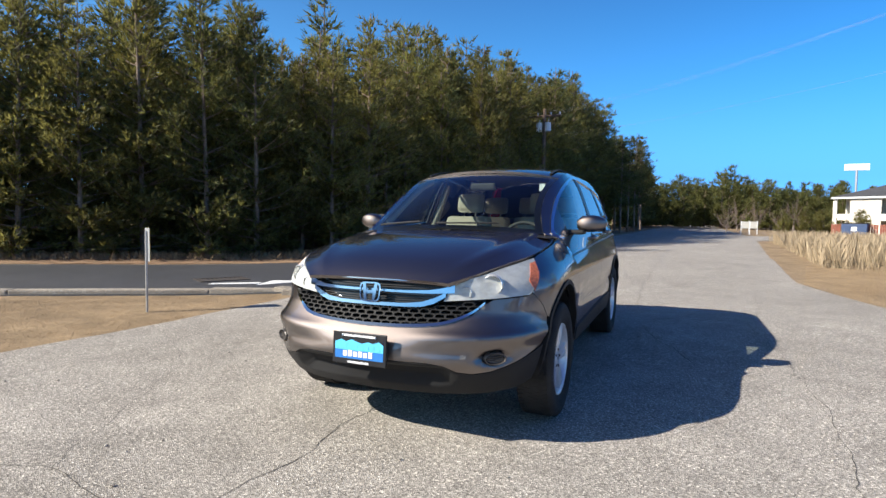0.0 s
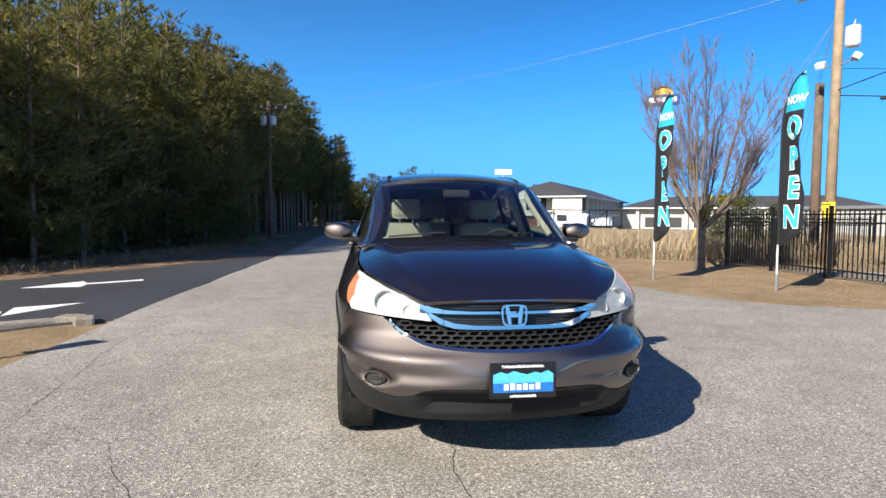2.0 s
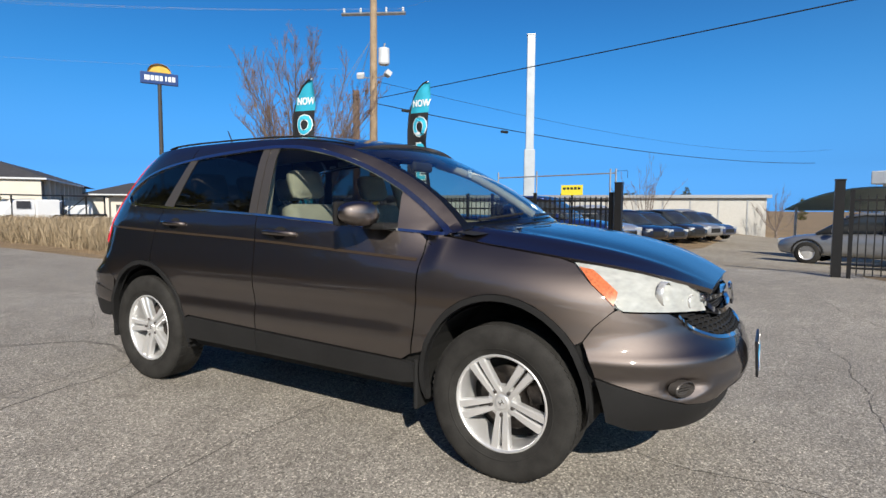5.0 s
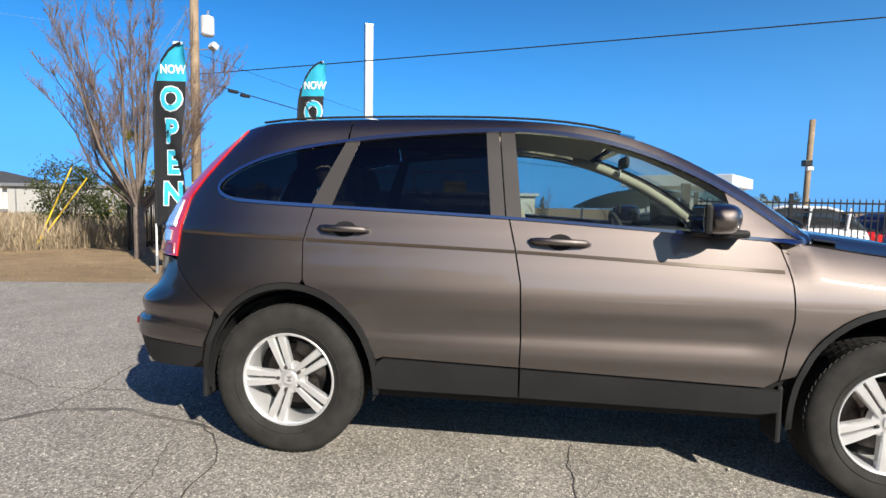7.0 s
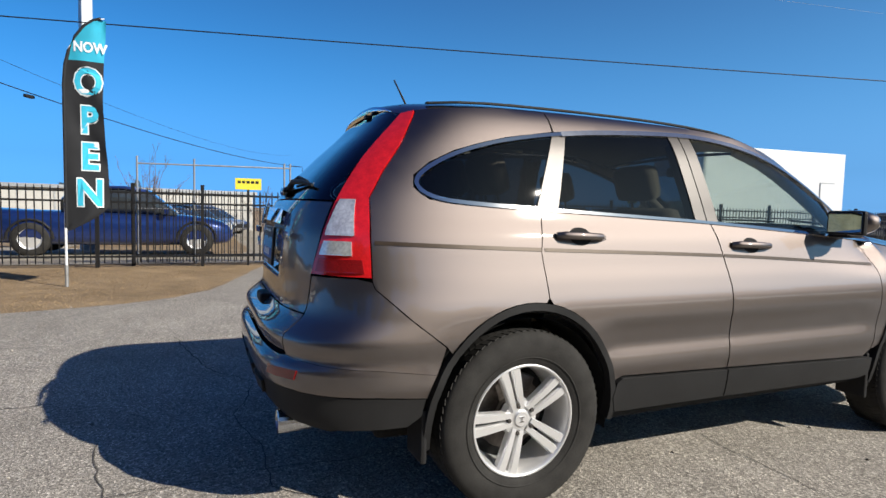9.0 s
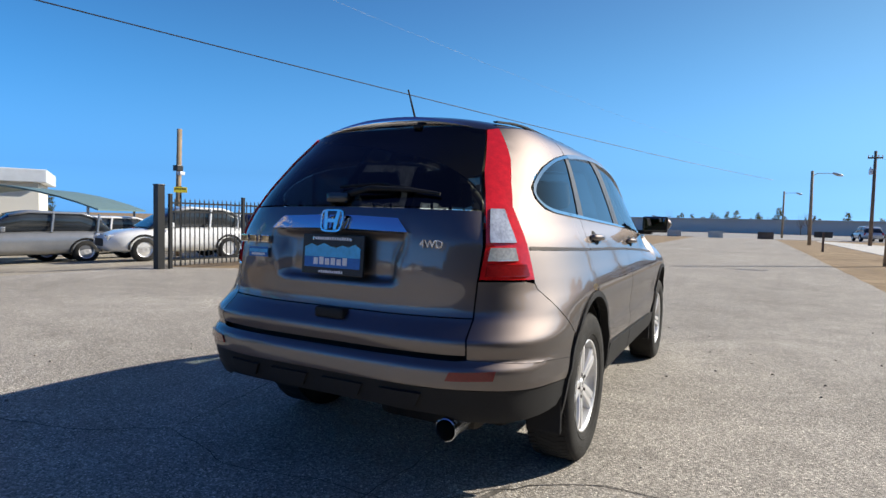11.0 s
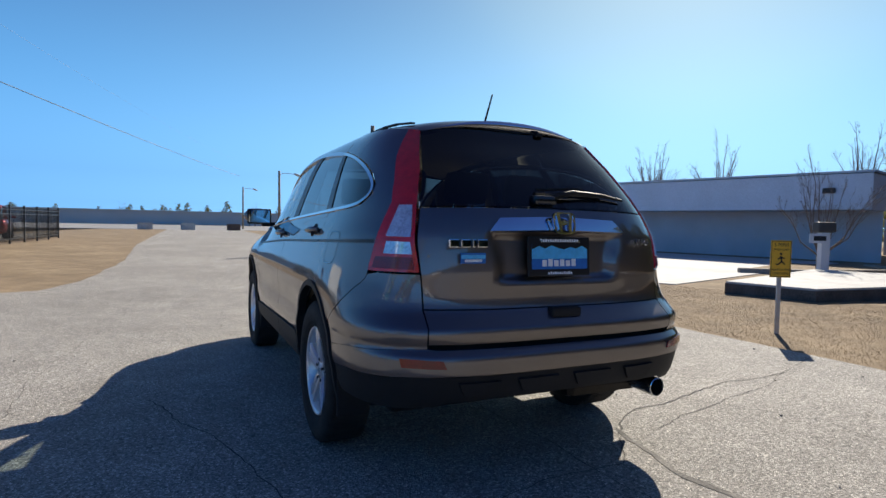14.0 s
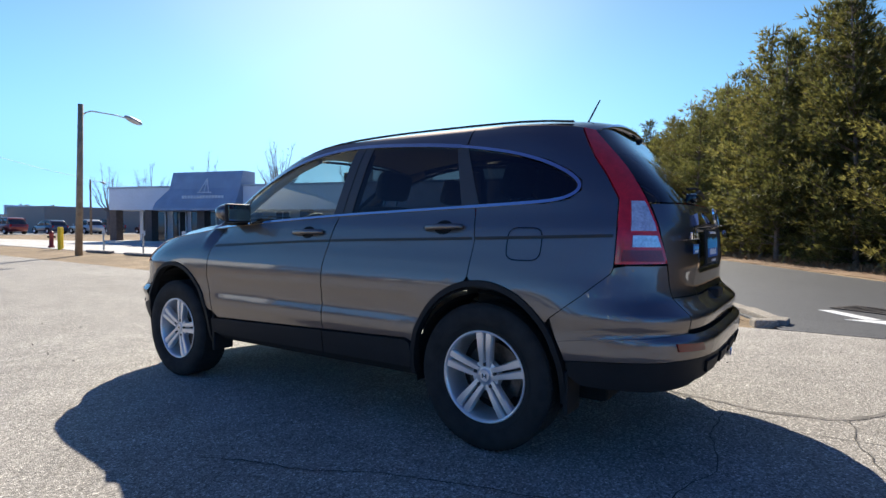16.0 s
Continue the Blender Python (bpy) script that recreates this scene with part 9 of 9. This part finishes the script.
# small yellow boards over the lot's fence
def yellow_board(x, y, z, turn, k_=1.0):
    g_ = ground_z(x, y)
    t = thing("yellow_board", "small yellow board with dark bars on a thin post", "sign", "lot signs", at=pose(x, y, g_, 0, 0, turn))
    z -= g_
    p = part("board_panel", boxm(-0.22 * k_, 0.22 * k_, -0.012, 0.0, z - 0.1 * k_, z + 0.1 * k_, 0.003), mat("board_yellow", (0.80, 0.68, 0.05), 0.55, var=0.05), t)
    part("board_post", boxm(-0.02, 0.02, 0.002, 0.03, -0.05, z + 0.08), fence_black, t)
    for k in range(5):
        part("board_bar", boxm((-0.18 + k * 0.075) * k_, (-0.125 + k * 0.075) * k_, -0.015, -0.0125, z + 0.01 * k_, z + 0.055 * k_), flag_black, p)


yellow_board(9.125, 1.66, 1.60, -90, 1.12)
yellow_board(9.08, 6.2, 1.56, -90, 0.6)
yellow_board(9.6, -4.15, 1.67, -128, 0.62)
yellow_board(18.2, -16.05, 1.84, -136)
# pale warehouse and small office behind the lot
wh = thing("warehouse", "long pale metal warehouse behind the car lot", "warehouse", at=pose(46, 6.5, -1.0, 0, 0, -76))
part("warehouse_wall", boxm(-36, 8, 0, 14, -0.3, 3.15), mat("warehouse_metal", (0.50, 0.49, 0.46), 0.6, 0.2, var=0.06), wh)
part("warehouse_roof", boxm(-36.3, 8.3, -0.3, 14.3, 3.15, 3.4), galv, wh)
for i in range(21):
    part("wall_rib", boxm(-35.4 + i * 2.1, -35.3 + i * 2.1, -0.04, 0.0, 0, 3.15), galv, wh)
of = thing("office", "small cream office with a flat cornice behind the lot", "office building", at=pose(34, -14, -1.0, 0, 0, 60))
part("office_wall", boxm(0.7, 6.5, -3, 3, -0.3, 3.6), stucco, of)
part("office_cornice", boxm(0.3, 6.9, -3.4, 3.4, 3.6, 4.3, 0.05), white_steel, of)
for x in (1.4, 3.2, 4.9):
    part("office_window", boxm(x, x + 1.4, -3.04, -2.98, 0.6, 2.4), dark_open, of)
# far side: long grey hall, blue sign, tower house
fh = thing("far_hall", "long grey industrial hall beyond the far lot", "industrial hall", at=pose(0, -140, 0))
part("hall_wall", boxm(-60, 75, 0, 20, -0.2, 2.6), mat("hall_grey", (0.52, 0.51, 0.49), 0.7, var=0.05, scale=0.2), fh)
part("hall_roof", boxm(-60.5, 75.5, -0.5, 20.5, 2.6, 2.75), galv, fh)
fh2 = thing("far_shop", "low brown shop building at the far lot", "shop building", at=pose(-34, -86, 0))
part("far_wall", boxm(-16, 10, 0, 12, -0.2, 3.2), mat("far_brown", (0.28, 0.24, 0.21), 0.8, var=0.08), fh2)
part("far_fascia", boxm(-16.2, 10.2, -0.4, 0, 2.3, 3.5), shop_fascia, fh2)
part("far_tower", boxm(-14, -6, 2, 10, 3.2, 4.6), mat("far_brown", (0.28, 0.24, 0.21)), fh2)
bs = thing("blue_sign", "blue roadside sign on posts beyond the trailer", "sign", at=pose(11.5, -29.5, -0.1, 0, 0, 170))
part("sign_post", boxm(-0.05, 0.05, -0.05, 0.05, -0.05, 3.0), galv, bs)
part("sign_face", boxm(-0.45, 0.45, -0.06, 0.06, 2.5, 3.1, 0.01), mat("sign_blue", (0.012, 0.05, 0.20)), bs)
part("sign_face_low", boxm(-0.3, 0.3, -0.05, 0.05, 2.0, 2.4, 0.01), mat("sign_dull", (0.2, 0.22, 0.26), 0.5), bs)
th = thing("tower_house", "far block with a glazed upper floor", "building", at=pose(30.4, -80.3, -0.6, 0, 0, 20))
part("tower_wall", boxm(-1.6, 1.6, -1.6, 1.6, -0.1, 3.6), mat("tower_brown", (0.22, 0.18, 0.15), 0.8, var=0.1), th)
part("tower_glass", boxm(-1.2, 1.2, -1.7, 1.7, 3.6, 4.4), shop_glass, th)
part("tower_roof", boxm(-1.7, 1.7, -1.9, 1.9, 4.4, 4.6), galv, th)
# barrier boards and signs at the road's end
for x in (-3.0, 1.5, 5.5):
    br = tagged(part("barrier", boxm(-0.7, 0.7, -0.04, 0.04, 0.0, 0.7, 0.01), concrete if x > 0 else dark_wood), "low road barrier at the end of the lane", "barrier", "road barriers")
    br.matrix_basis = pose(x, -60.5, 0, 0, 0, 4)
st = thing("route_sign", "small dark sign on a wooden post by the lane", "road sign", at=pose(-4.9, -30.5, 0))
part("sign_post", boxm(-0.05, 0.05, -0.05, 0.05, -0.05, 1.0), dark_wood, st)
part("sign_face", boxm(-0.4, 0.4, -0.08, -0.05, 0.7, 1.0, 0.005), dash_mat, st)
for x, y in ((6.4, 60), (7.2, 61.5)):
    mk = thing("board_sign", "white board sign at the far junction", "sign", "junction signs", at=pose(x, y, 0))
    part("sign_leg", boxm(-0.42, -0.36, -0.03, 0.03, -0.05, 1.35), flag_white, mk)
    part("sign_leg", boxm(0.36, 0.42, -0.03, 0.03, -0.05, 1.35), flag_white, mk)
    part("sign_face", boxm(-0.34, 0.34, -0.03, 0.0, 0.6, 1.3, 0.005), mat("faded_board", (0.45, 0.44, 0.41), 0.7, var=0.1), mk)
